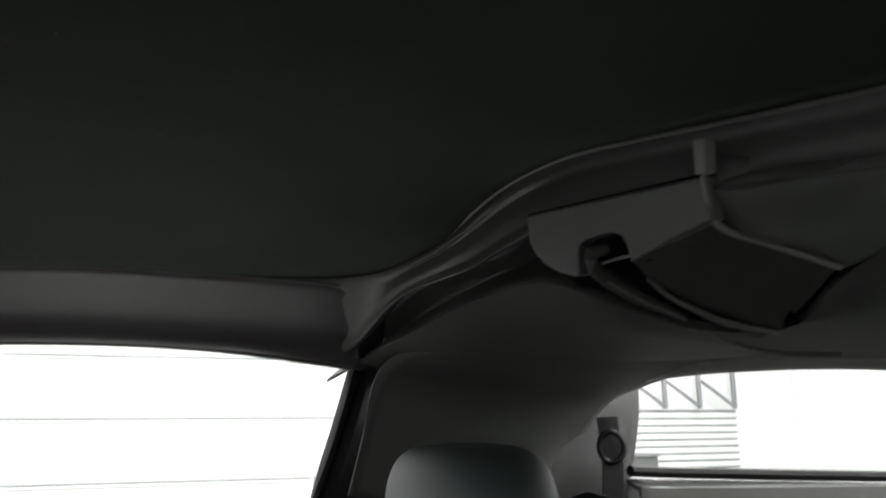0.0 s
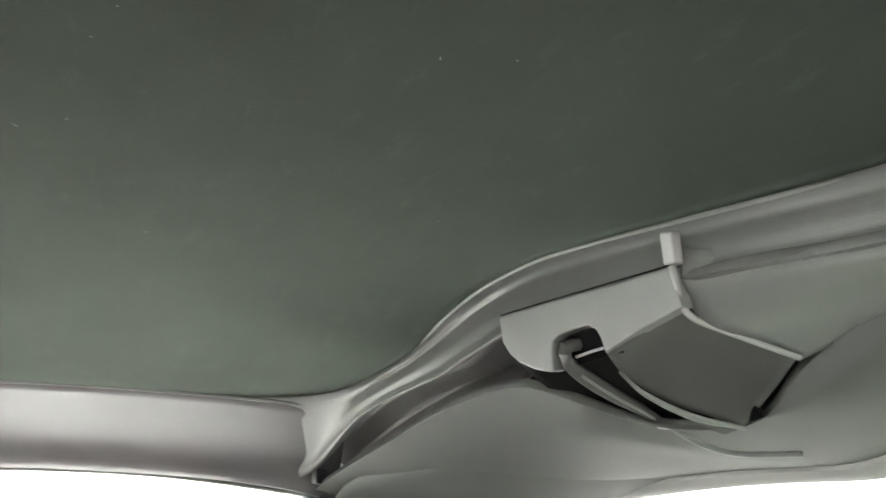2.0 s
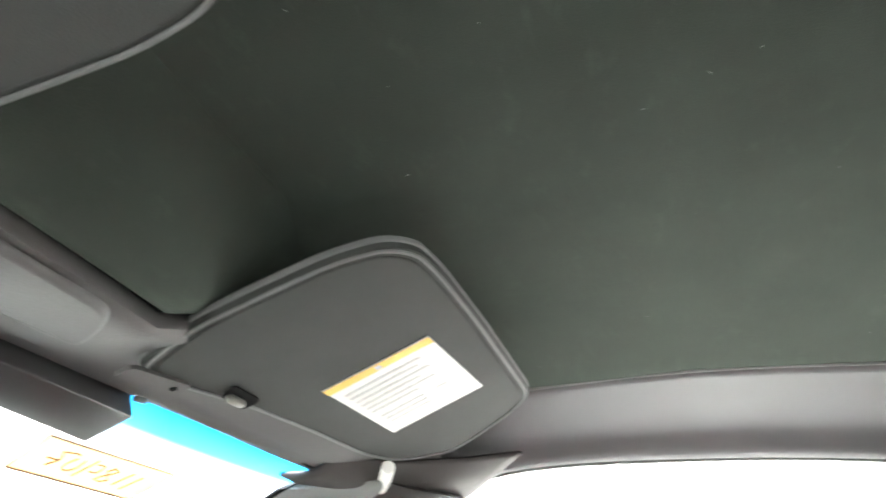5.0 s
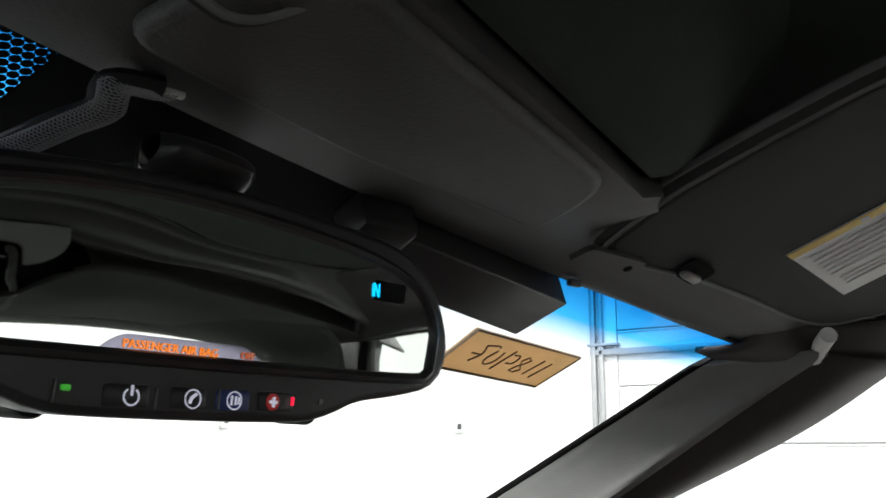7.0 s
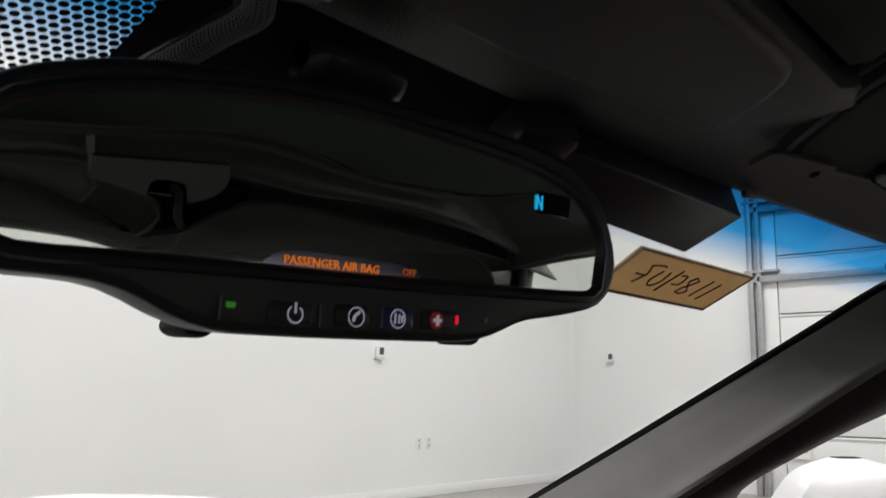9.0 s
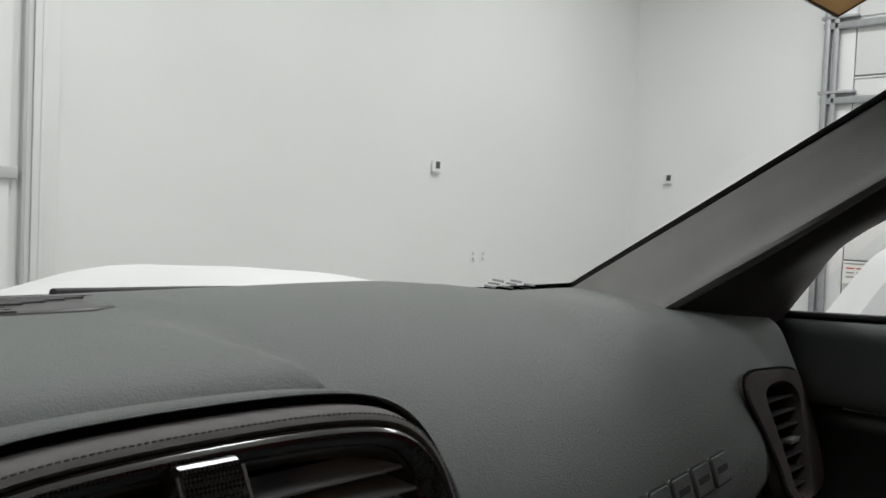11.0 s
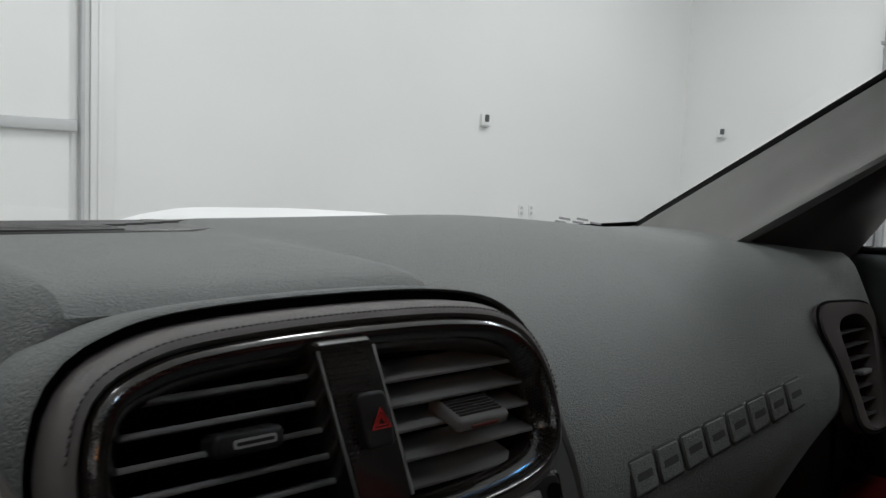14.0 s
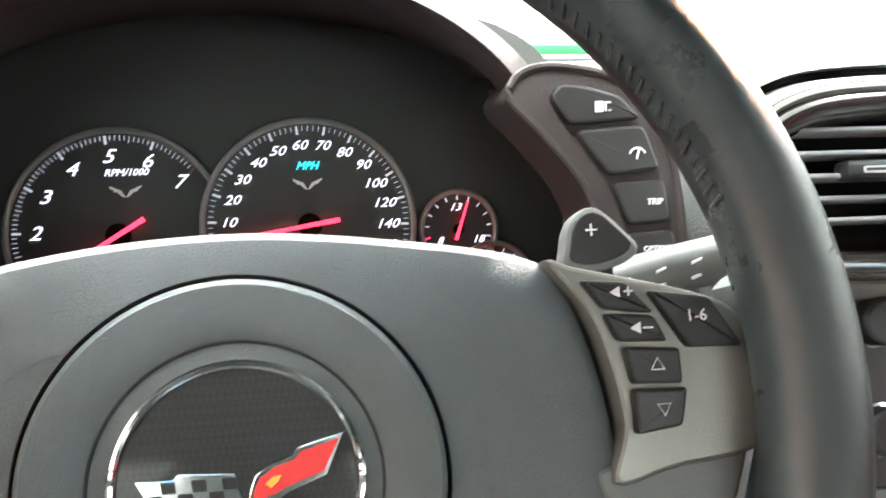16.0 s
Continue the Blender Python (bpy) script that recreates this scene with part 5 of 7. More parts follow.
part("housing", slab(outl[::-1], .0115, MF, .0028, 4, back=.004), BLACK, mir)
part("rear_shell", grid([[MF @ V(.005 + (q[0] - .005) * k, .040 + (q[1] - .040) * k, w_) for q in outl] for k, w_ in ((.995, -.003), (.94, -.012), (.80, -.022), (.55, -.029), (.02, -.032))], closed_u=True), BLACK, mir, "rounded black back shell")
glass_out = curve2([(-.1145, .031), (-.1105, .0435), (-.1000, .0522), (-.0678, .0622), (-.0158, .0691), (.0574, .0686), (.0957, .0608), (.1098, .0452), (.1076, .0295), (.1010, .0236), (.0236, .0200), (-.0385, .0180), (-.0776, .0168), (-.1010, .0162), (-.1115, .021)], 64)
part("rim", sweep([MF @ Vector((q[0], q[1], .0124)) for q in glass_out], ring(.0022, .0022, 8), up=tuple(MF.to_3x3() @ Vector((0, 0, 1))), closed=True), BLACK, mir)
part("glass", slab(glass_out[::-1], .0122, MF, 0, back=-.0110), MIRROR, mir, "silvered mirror glass")
disp = part("display_window", slab(rounded([(-.0405, .0180), (-.0355, .0225), (-.031, .0248), (.002, .0258), (.013, .0258), (.0225, .0204)], .002)[::-1], .0124, MF, 0, back=-.0122), GLASS_VIOLET, mir, "smoked display window")
part("lettering", lettering("PASSENGER AIR BAG", .0036, MF @ pose(-.0148, .0222, .0126, 0, 0, 1)), AMBER, disp, "amber lit words")
part("lettering", lettering("OFF", .0032, MF @ pose(.0136, .0230, .0126)), DIM_AMBER, disp, "amber lit word")
comp = part("compass_window", slab(rounded([(.0715, .0512), (.0898, .0520), (.0905, .0600), (.072, .0592)], .001)[::-1], .0124, MF, 0, back=-.0122), GLASS_DARK, mir, "smoked compass window")
part("lettering", lettering("N", .0078, MF @ pose(.0728, .0548, .0126) @ Matrix.Diagonal((.62, 1, 1, 1))), CYAN, comp, "cyan lit letter")
for bx, by, w, mt in ((-.0275, .0074, .0155, BLACK), (-.0065, .0081, .0135, BLACK), (.0102, .0086, .0142, BLUE_BTN), (.0280, .0094, .0160, BLACK)):
    part("button", rbox(w, .0072, .006, MF @ pose(bx, by, .0092, 0, 0, 2), r=.0016), mt, mir)


def arc(cx, cy, r, a0, a1, n, w=.0124):
    return [MF @ V(cx + r * math.cos(math.radians(a0 + (a1 - a0) * i / n)), cy + r * math.sin(math.radians(a0 + (a1 - a0) * i / n)), w) for i in range(n + 1)]


part("power_ring", sweep(arc(-.0263, .0072, .0024, 125, 415, 16), ring(.0003, n=5)), LIT_INK, mir, "white ring symbol")
part("power_bar", rbox(.0006, .0030, .0006, MF @ pose(-.0263, .0090, .0124)), LIT_INK, mir)
part("phone_ring", sweep(arc(-.0054, .0080, .0028, 0, 345, 22), ring(.00026, n=5), closed=True), LIT_INK, mir)
part("phone_symbol", sweep(spline([MF @ V(-.0064, .0066, .0124), MF @ V(-.0060, .0082, .0124), MF @ V(-.0043, .0096, .0124)], 8), ring(.00055, n=6)), LIT_INK, mir)
part("badge_ring", sweep(arc(.0103, .0086, .0028, 0, 345, 22), ring(.00026, n=5), closed=True), LIT_INK, mir)
part("badge_bars", join(rbox(.0005, .0032, .0006, MF @ pose(.0092, .0086, .0124)), rbox(.0005, .0028, .0006, MF @ pose(.0108, .0086, .0124)), rbox(.0005, .0022, .0006, MF @ pose(.0120, .0086, .0124))), LIT_INK, mir)
part("cross_disc", slab(ring(.0028, n=20), .0005, MF @ Matrix.Translation((.0262, .0092, .0120))), RED_GLOW_INK, mir, "red disc")
part("cross_symbol", join(rbox(.0034, .0010, .0006, MF @ pose(.0262, .0092, .0127)), rbox(.0010, .0034, .0006, MF @ pose(.0262, .0092, .0129))), LIT_INK, mir, "white cross")
part("red_led", rbox(.0012, .0030, .001, MF @ pose(.0350, .0100, .0122), r=.0004), RED_LAMP, mir)
part("green_led", rbox(.0030, .0017, .001, MF @ pose(-.0458, .0083, .0118), r=.0006), GREEN_LED, mir)
part("sensor", slab(ring(.0010, n=10), .0006, MF @ Matrix.Translation((.0487, .0108, .0114))), SATIN, mir)
for bx, by in ((-.0040, .0074), (.0185, .0086), (-.0350, .0072)):
    part("button_gap", rbox(.0008, .0064, .0010, MF @ pose(bx - .0140, by, .0118), r=.0003), SATIN, mir)
for bx, by, r in ((-.0450, .0044, .0050), (.0605, .0072, .0042)):
    part("grommet", slab([(bx + r * math.cos(a), by + r * .62 * math.sin(a)) for a in [2 * math.pi * i / 16 for i in range(16)]], .004, MF @ Matrix.Translation((0, -.002, -.010)), .002, back=.012), RUBBER, mir, "rubber grommet")
part("stem", sweep(spline([(-.01, .168, 1.045), (-.012, .172, 1.065), (-.012, .170, 1.085)], 10), ring(.014, .012, 12)), BLACK, mir)
part("sensor_pod", loft([[(x, .154 - w, 1.086 - h * .35), (x, .154 + w, 1.083 - h), (x, .154 + w * 1.1, 1.091), (x, .154 - w * .8, 1.0915)] for x, w, h in ((-.027, .004, .002), (-.022, .010, .007), (-.008, .013, .010), (.006, .012, .008), (.013, .006, .003))], 24, 20, closed=True), BLACK, mir, "rounded black sensor pod")
part("tag", rbox(.008, .003, .002, pose(-.038, .133, 1.0965, 0, 0, -20), r=.0006), PAPER, mir, "small white cable tag")
loom = spline([(-.066, .196, 1.074), (-.060, .178, 1.080), (-.055, .160, 1.086), (-.051, .147, 1.090), (-.055, .137, 1.094), (-.043, .133, 1.096)], 60)
part("loom", sweep(loom, ring(.0058, .0036, 10)), RUBBER, mir, "braided black cable sleeve")
for k in range(11):
    part("braid", sweep([Vector(q) + V(.0056 * math.cos(i * .55 + k * .571), -.002 + .001 * math.sin(i * .55 + k * .571), -.0036 * abs(math.sin(i * .55 + k * .571)) - .0004) for i, q in enumerate(loom)], ring(.00022, n=4)), INK, mir, "grey braid thread")
# dotted ceramic patch on the glass round the mirror foot
dots = bmesh.new()
for i in range(32):
    for j in range(44):
        x, y = -.066 - i * .0036 - (j % 2) * .0018, .090 + j * .0031
        k = min(1, max(0, .9 * i / 32 + .7 * (y - .14) / .08))
        r = .00205 - .0009 * k
        c = screen_xy(x, y, .003)
        a1, a2 = (screen_xy(x + .01, y, .003) - c).normalized(), (screen_xy(x, y + .01, .003) - c).normalized()
        dots.faces.new([dots.verts.new(c + a1 * r * math.cos(n * math.pi / 4) + a2 * r * math.sin(n * math.pi / 4)) for n in range(8)])
tagged(part("dot_pattern", dots, FRIT, wind, "black ceramic dots"), kind="stuff")
part("frit_patch", toward(grid([[screen_xy(-.0665 + .19 * k / 10, y, .0036) for k in range(11)] for y in (.09, .12, .15, .18, .205)])), FRIT, wind, "black ceramic patch behind the mirror")

# small printed mark low on the windscreen
pr = thing("glass_print", label="small white printed mark low on the windscreen", category="print")
for i in range(4):
    for j in range(2 + (i < 3)):
        c = screen_xy(.640 + .020 * j - .004 * i, .715 - .010 * i - .012 * j, .004)
        part("print_line", rbox(.015, .0012, .0026, pose(c.x, c.y, c.z, -25, 8, -30), r=.0003), INK, pr)
c = screen_xy(.695, .683, .004)
part("print_block", rbox(.010, .0012, .010, pose(c.x, c.y, c.z, -25, 8, -30), r=.0003), RUBBER, pr)

# ---- dashboard ----
dash = thing("dashboard", label="dark grey grained vinyl dashboard with a rolled passenger side", category="dashboard")


def dash_row(x):
    side = [(.90, .775), (.80, .818), (.70, .838), (.62, .8435), (.54, .842), (.47, .832), (.41, .810), (.365, .782), (.332, .752), (.312, .722), (.304, .692), (.308, .655), (.325, .60), (.36, .54)]
    mid = [(.92, .78), (.82, .820), (.72, .835), (.64, .8385), (.56, .8405), (.49, .842), (.43, .843), (.38, .843), (.358, .8425), (.338, .8415), (.322, .837), (.318, .82), (.33, .70), (.36, .54)]
    cl = [(.90, .775), (.80, .818), (.70, .835), (.64, .84), (.58, .842), (.53, .842), (.50, .84), (.475, .82), (.46, .79), (.45, .75), (.44, .72), (.43, .68), (.42, .62), (.42, .54)]
    k = min(1, max(0, (x - .078) / .065 if x > 0 else (-.088 - x) / .040))
    k = k * k * (3 - 2 * k)
    j = min(1, max(0, (.199 - abs(x + .333)) / .008))
    side = [(s[0] + (c[0] - s[0]) * j, s[1] + (c[1] - s[1]) * j) for s, c in zip(side, cl)]
    drop = .012 * max(0, (abs(x) - .45) / .25) ** 2
    back = -.30 * max(0, abs(x) - .3) ** 2
    lift = .003 * math.exp(-((x - .42) / .2) ** 2)
    row = [(x, y + (back if i < 6 else back * .3), z - drop + (lift if i < 8 else 0)) for i, (y, z) in enumerate([(m[0] + (s[0] - m[0]) * k, m[1] + (s[1] - m[1]) * k) for s, m in zip(side, mid)])]
    e = max(0.0, min(1.0, (x - .40) / .19))
    e = e * e * (3 - 2 * e)
    if e > 0:  # blunt shoulder at the passenger's end
        end = [(.87, .765), (.76, .805), (.66, .828), (.57, .836), (.49, .839), (.42, .838), (.375, .833), (.350, .822), (.335, .796), (.321, .764), (.309, .733), (.310, .700), (.338, .672), (.40, .655)]
        w = [0, 0, 0, .1, .4, .7] + [1.0] * 8
        row = [(p[0] - max(0, x - .60) * .42 * wi, p[1] + (q[0] - p[1]) * e, p[2] + (q[1] - p[2]) * e) for p, q, wi in zip(row, end, w)]
    return row


DX = [-.70 + 1.40 * i / 224 for i in range(225)]
PV = frame3(V(.603, .3105, .740), (1, .02, 0), (0, .34, .94))
outer = [tuple(q)[:2] for q in spline([(-.065, .0475, 0), (-.052, .0525, 0), (-.026, .0527, 0), (.042, .046, 0), (.051, .024, 0), (.050, -.021, 0), (.033, -.058, 0), (-.010, -.0655, 0), (-.042, -.0555, 0), (-.047, -.029, 0), (-.058, .0055, 0), (-.069, .031, 0)], 64, True)]
inner = [tuple(q)[:2] for q in spline([(-.028, .034, 0), (-.0085, .038, 0), (.0185, .036, 0), (.035, .024, 0), (.031, .004, 0), (.0185, -.0295, 0), (.006, -.0535, 0), (-.010, -.060, 0), (-.024, -.0545, 0), (-.0275, -.027, 0), (-.031, .0065, 0), (-.034, .024, 0)], 64, True)]
vent_mid = [((a[0] * .55 + b[0] * .45), (a[1] * .55 + b[1] * .45)) for a, b in zip(inner, outer)]


def inside(poly, u, v):
    hit = False
    for i in range(len(poly)):
        a, b = poly[i - 1], poly[i]
        if (a[1] > v) != (b[1] > v) and u < a[0] + (v - a[1]) / (b[1] - a[1]) * (b[0] - a[0]):
            hit = not hit
    return hit


pad_bm = toward(grid([spline(dash_row(x), 130) for x in DX]), (0, 0, 1.6))
PVI = PV.inverted()
cut = []
for f in pad_bm.faces:
    c = PVI @ f.calc_center_median()
    if abs(c.z) < .03 and abs(c.x) < .08 and abs(c.y) < .08 and inside(vent_mid, c.x, c.y):
        cut.append(f)
bmesh.ops.delete(pad_bm, geom=cut, context="FACES")
part("pad", pad_bm, DASH, dash, thick=.006)
part("pod_cheek", box_at(-.146, -.100, .300, .312, .62, .785, .003), STITCHPAD, dash, "grained brown-grey side panel")
# demister grille
gr = part("demister_grille", toward(grid([[V(x, y0 + (y1 - y0) * j / 6, .8412 - .02 * max(0, (y0 + (y1 - y0) * j / 6) - .60)) for j in range(7)] for x, y0, y1 in [(-.30 + .01 * i, .565 + (0 if i < 39 else (i - 38) * .006), .665 + .0 * i) for i in range(50)] if y1 > y0]), (0, 0, 2)), BLACK, dash, "black slotted demister grille", thick=.002)
for i in range(9):
    y = .572 + i * .0105
    part("slat", box_at(-.30, .035 + .018 * max(0, i - 3), y, y + .004, .8380 - .02 * max(0, y - .60), .8428 - .02 * max(0, y - .60), .0008), BLACK, gr)
# raised maker's word on the passenger side, as plain blocks
for i in range(8):
    x = .258 + i * .0292
    z = .7050 + (x - .25) * .105
    y = .3075
    w = .0130
    fr = frame3(V(x, y - .001, z), (1, .02, .105), (-.1, .32, .95))
    blk = rounded([(-w, -.0103), (w * .92, -.0103), (w, .0103), (-w * .9, .0108)], .0022, 3)
    part("raised_block", slab(blk, .0020, fr, .0009, back=.004), DASH, dash)
    up_w = tuple(fr.to_3x3() @ V(0, 0, 1))
    # dark outline and bar paint the shading that raised letters would show
    part("block_shading", sweep([fr @ V(q[0] * 1.03, q[1] * 1.03, .0003) for q in blk], ring(.0015, .0005, 6), up=up_w, closed=True), BLOCK_SHADE, dash)
    part("block_shading", slab(rounded([(-w * .62, -.0024), (w * .62, -.0024), (w * .66, .0024), (-w * .58, .0024)], .0012, 3), .0003, fr @ Matrix.Translation((0, 0, .0019))), BLOCK_SHADE, dash)

# passenger vent at the dashboard's end
pv = thing("side_vent", label="oval air vent at the dashboard's end, its surround darkened for shade", category="air vent")
# surround darker than the dash vinyl, painting the shade it lies in
part("surround", grid([[PV @ V(q[0], q[1], -.012) for q in outer], [PV @ V(q[0], q[1], -.001) for q in outer], [PV @ V(q[0] * .975, q[1] * .975, .0022) for q in outer], [PV @ V(q[0] * .5 + p[0] * .5, q[1] * .5 + p[1] * .5, .0024) for q, p in zip(inner, outer)], [PV @ V(q[0] * 1.03, q[1] * 1.03, .0012) for q in inner], [PV @ V(q[0], q[1], -.003) for q in inner], [PV @ V(q[0] * .97, q[1] * .97, -.030) for q in inner]], closed_u=True), HOODED, pv)
part("duct", slab([(q[0] * .97, q[1] * .97) for q in inner][::-1], -.028, PV, back=.032), DARK, pv, "dark duct")
for i in range(7):
    v = .0245 - i * .0124
    us = [q[0] for q in inner if abs(q[1] - v) < .006]
    w_ = max(us) - min(us) - .002
    part("slat", rbox(w_, .0014, .014, PV @ pose((max(us) + min(us)) / 2, v, -.010, 8, 0, 0), r=.0006), BLACK, pv)
part("tab", rbox(.020, .005, .010, PV @ pose(-.002, -.013, -.002, 10, 0, 0), r=.002), SATIN, pv, "bright slider tab")
part("seam", sweep([PV @ V(q[0] * 1.012, q[1] * 1.012, -.0004) for q in outer], ring(.0013, n=6), closed=True), DARK, pv)

# ---- door on the passenger side ----
dr = thing("door_panel", label="black vinyl door panel with a red lower part", category="door panel", kind="structure")
part("front_end", box_at(.700, .708, .30, .47, .40, .79, .003), BLACK, dr, "black front end of the door panel")
part("top_roll", toward(loft([[(.735, .36, .815), (.735, .1, .828), (.735, -.3, .842), (.735, -.52, .852)], [(.70, .365, .826), (.70, .1, .838), (.70, -.3, .852), (.70, -.52, .862)], [(.675, .36, .815), (.675, .1, .828), (.675, -.3, .842), (.675, -.52, .852)], [(.665, .35, .77), (.662, .1, .78), (.66, -.3, .79), (.66, -.52, .80)], [(.668, .35, .75), (.665, .1, .755), (.662, -.3, .765), (.662, -.52, .77)]], 24, 18)), LEATHER, dr, thick=.008)
part("inset", toward(loft([[(.676, .35, .745), (.673, .1, .752), (.67, -.52, .768)], [(.68, .34, .68), (.68, .1, .68), (.68, -.52, .68)], [(.672, .34, .62), (.672, .1, .62), (.672, -.52, .62)]], 16, 8)), BLACK, dr, "woven black inset", thick=.006)
part("lower_panel", toward(loft([[(.665, .34, .615), (.655, .1, .62), (.655, -.52, .62)], [(.63, .33, .585), (.60, .1, .59), (.60, -.52, .60)], [(.635, .33, .50), (.62, .1, .48), (.62, -.52, .48)], [(.66, .33, .2), (.66, .1, .2), (.66, -.52, .2)]], 16, 12)), RED_LEATHER, dr, "red leather lower panel", thick=.008)
part("belt_seal", sweep(spline([(.700, .372, .829), (.703, .1, .842), (.703, -.3, .856), (.703, -.52, .866)], 20), ring(.006, .004, 8)), RUBBER, dr, "black rubber belt seal")
part("edge_gap", sweep(spline([(.672, .372, .828), (.664, .362, .79), (.660, .35, .73), (.662, .345, .6)], 14), ring(.005, .006, 8)), RUBBER, dr)
for nm, x in (("kick_panel", .66),):
    part(nm, toward(loft([[(x, .36, .80), (x + .03, .6, .80), (x + .05, .95, .79)], [(x, .34, .2), (x, .6, .2), (x, .95, .2)]], 10, 6)), BLACK, dr, thick=.01)
dl = thing("door_panel", label="black vinyl driver's door panel", category="door panel", kind="structure")
part("panel", toward(loft([[(-.735, .36, .815), (-.735, -.1, .835), (-.735, -.52, .852)], [(-.70, .365, .826), (-.70, -.1, .845), (-.70, -.52, .862)], [(-.672, .36, .81), (-.672, -.1, .83), (-.672, -.52, .85)], [(-.665, .35, .6), (-.66, -.1, .6), (-.66, -.52, .6)], [(-.665, .35, .2), (-.66, -.1, .2), (-.66, -.52, .2)]], 16, 14)), LEATHER, dl, thick=.008)
part("kick_panel", toward(loft([[(-.66, .36, .80), (-.69, .6, .80), (-.71, .95, .79)], [(-.66, .34, .2), (-.66, .6, .2), (-.66, .95, .2)]], 10, 6)), BLACK, dl, thick=.01)

# ---- centre pod: vents and hazard switch ----
pod = thing("vent_pod", label="gloss black air vent pod with a stitched leather surround", category="air vents")
PF = frame3(V(.004, .2655, .790), (1, 0, 0), (0, .2425, .970))


POD = [tuple(q)[:2] for q in spline([(-.1065, .000, 0), (-.1045, .0165, 0), (-.100, .0265, 0), (-.090, .0335, 0), (-.067, .0392, 0), (-.016, .0414, 0), (.045, .0400, 0), (.079, .0335, 0), (.096, .0175, 0), (.1025, -.006, 0), (.100, -.022, 0), (.085, -.033, 0), (.05, -.0385, 0), (-.02, -.0405, 0), (-.08, -.0385, 0), (-.1025, -.026, 0)], 96, True)]


def pod_ring(k, e, w, n=96, **_):
    """The pod's outline, grown or shrunk evenly by (k - 1) of its half width."""
    g = .105 * (k - 1)
    out, m = [], len(POD)
    for i in range(m):
        a, b = POD[i - 1], POD[(i + 1) % m]
        t = Vector((b[0] - a[0], b[1] - a[1])).normalized()
        out.append(PF @ V(POD[i][0] - t.y * g, POD[i][1] + t.x * g, w))
    return spline(out, n, True) if n != m else out


part("leather_surround", grid([pod_ring(1.0, 3.0, .006), pod_ring(1.015, 3.0, .0085), pod_ring(1.045, 3.0, .0065), pod_ring(1.075, 3.0, -.001), pod_ring(1.092, 3.0, -.012), pod_ring(1.095, 3.0, -.05)], closed_u=True), STITCHPAD, pod)
pts = pod_ring(1.040, 3.0, .0072, n=210)
for i in range(4, 104):
    a, b = pts[i], pts[i].lerp(pts[(i + 1) % 210], .62)
    part("stitch", sweep([a, a.lerp(b, .5) + (PF.to_3x3() @ V(0, 0, .0004)), b], ring(.00034, n=5)), POD_THREAD, pod)
around = [(i - 14) % 96 for i in range(66)]


def pod_strip(k, w):
    r = pod_ring(k, 3.0, w)
    return [r[i] for i in around]


part("brow", toward(grid([pod_strip(1.118, -.030), pod_strip(1.118, -.006), pod_strip(1.122, -.003), pod_strip(1.132, -.004), pod_strip(1.146, -.013), pod_strip(1.155, -.030), pod_strip(1.158, -.060)]), (-.1, -.1, 1.0)), DASH, dash, "rolled dash edge round the vents")
# near-black strip that paints the shade under the dash lip
part("lip_shadow", sweep(pod_strip(1.106, -.010), ring(.0032, n=8)), DARK, dash, "painted shade in the gap round the centre pod")
part("bezel", grid([pod_ring(1.0, 3.0, .004), pod_ring(.996, 3.0, .0072), pod_ring(.986, 3.0, .0098), pod_ring(.970, 3.0, .0111), pod_ring(.950, 3.0, .0106), pod_ring(.920, 3.0, .0080), pod_ring(.890, 3.0, .0038), pod_ring(.876, 3.0, -.004), pod_ring(.874, 3.0, -.03)], closed_u=True), PIANO, pod, "gloss black lacquered bezel")
part("duct", slab([(q[0] * .96, q[1] * .96) for q in POD], -.016, PF, back=.020), DARK, pod, "dark vent duct")
post_c = lambda v: -.0128 - (v - .031) * .19
post = part("centre_post", grid([[PF @ V(post_c(v) + du, v, w - dw) for du, w in ((-.0130, -.03), (-.0130, .011), (-.0110, .0155), (.0110, .0155), (.0130, .011), (.0130, -.03))] for v, dw in ((.0372, .0060), (.0364, .0028), (.0350, .0010), (.0320, .0003), (.022, 0), (.010, 0), (-.010, .0002), (-.022, .0012), (-.036, .004))]), PIANO, pod, "gloss black centre post", sharp=25)
# thin steel beads put the glints on the gloss post's edges
for sg in (-1, 1):
    part("post_edge_glint", sweep([PF @ V(post_c(v) + sg * .0122, v, .0140) for v in (.033, .0, -.024)], ring(.0008, n=6)), STEEL, post)
hz = part("hazard_button", slab(rounded([(-.0124, -.0040), (.0005, -.0040), (-.0015, .0165), (-.0147, .0165)], .0030, 4), .0200, PF, .0014, 3, back=-.012), BLACK, pod, "black hazard switch")
for r_ in (.0046, .0024):
    tri = [PF @ V(-.0056 + r_ * math.cos(a), .0055 + r_ * math.sin(a), .0203) for a in (math.radians(90), math.radians(210), math.radians(330))]
    part("triangle_mark", sweep(tri, ring(.0006, .0004, 6), up=tuple(PF.to_3x3() @ V(0, 0, 1)), closed=True), RED_GLOW_INK, hz, "red warning triangle")
for i, v in enumerate((.0240, .0140, .0043, -.0053, -.0145)):
    u0, u1 = (-.084, -.093, -.095, -.095, -.093)[i], -.0190 + .0015 * i
    part("slat", rbox(u1 - u0, .0021, .012, PF @ pose((u0 + u1) / 2, v, -.001, -7, 0, 0), r=.0009), SLAT, pod)
for i, v in enumerate((.0200, .0100, .0, -.0115, -.0226)):
    u0, u1 = (.006, .009, .011, .013, .015)[i], (.082, .093, .0985, .097, .080)[i]
    part("slat", rbox(u1 - u0, .0020, .016, PF @ pose((u0 + u1) / 2, v + .001, -.004, 27, 0, 0), r=.0009), SLAT, pod)
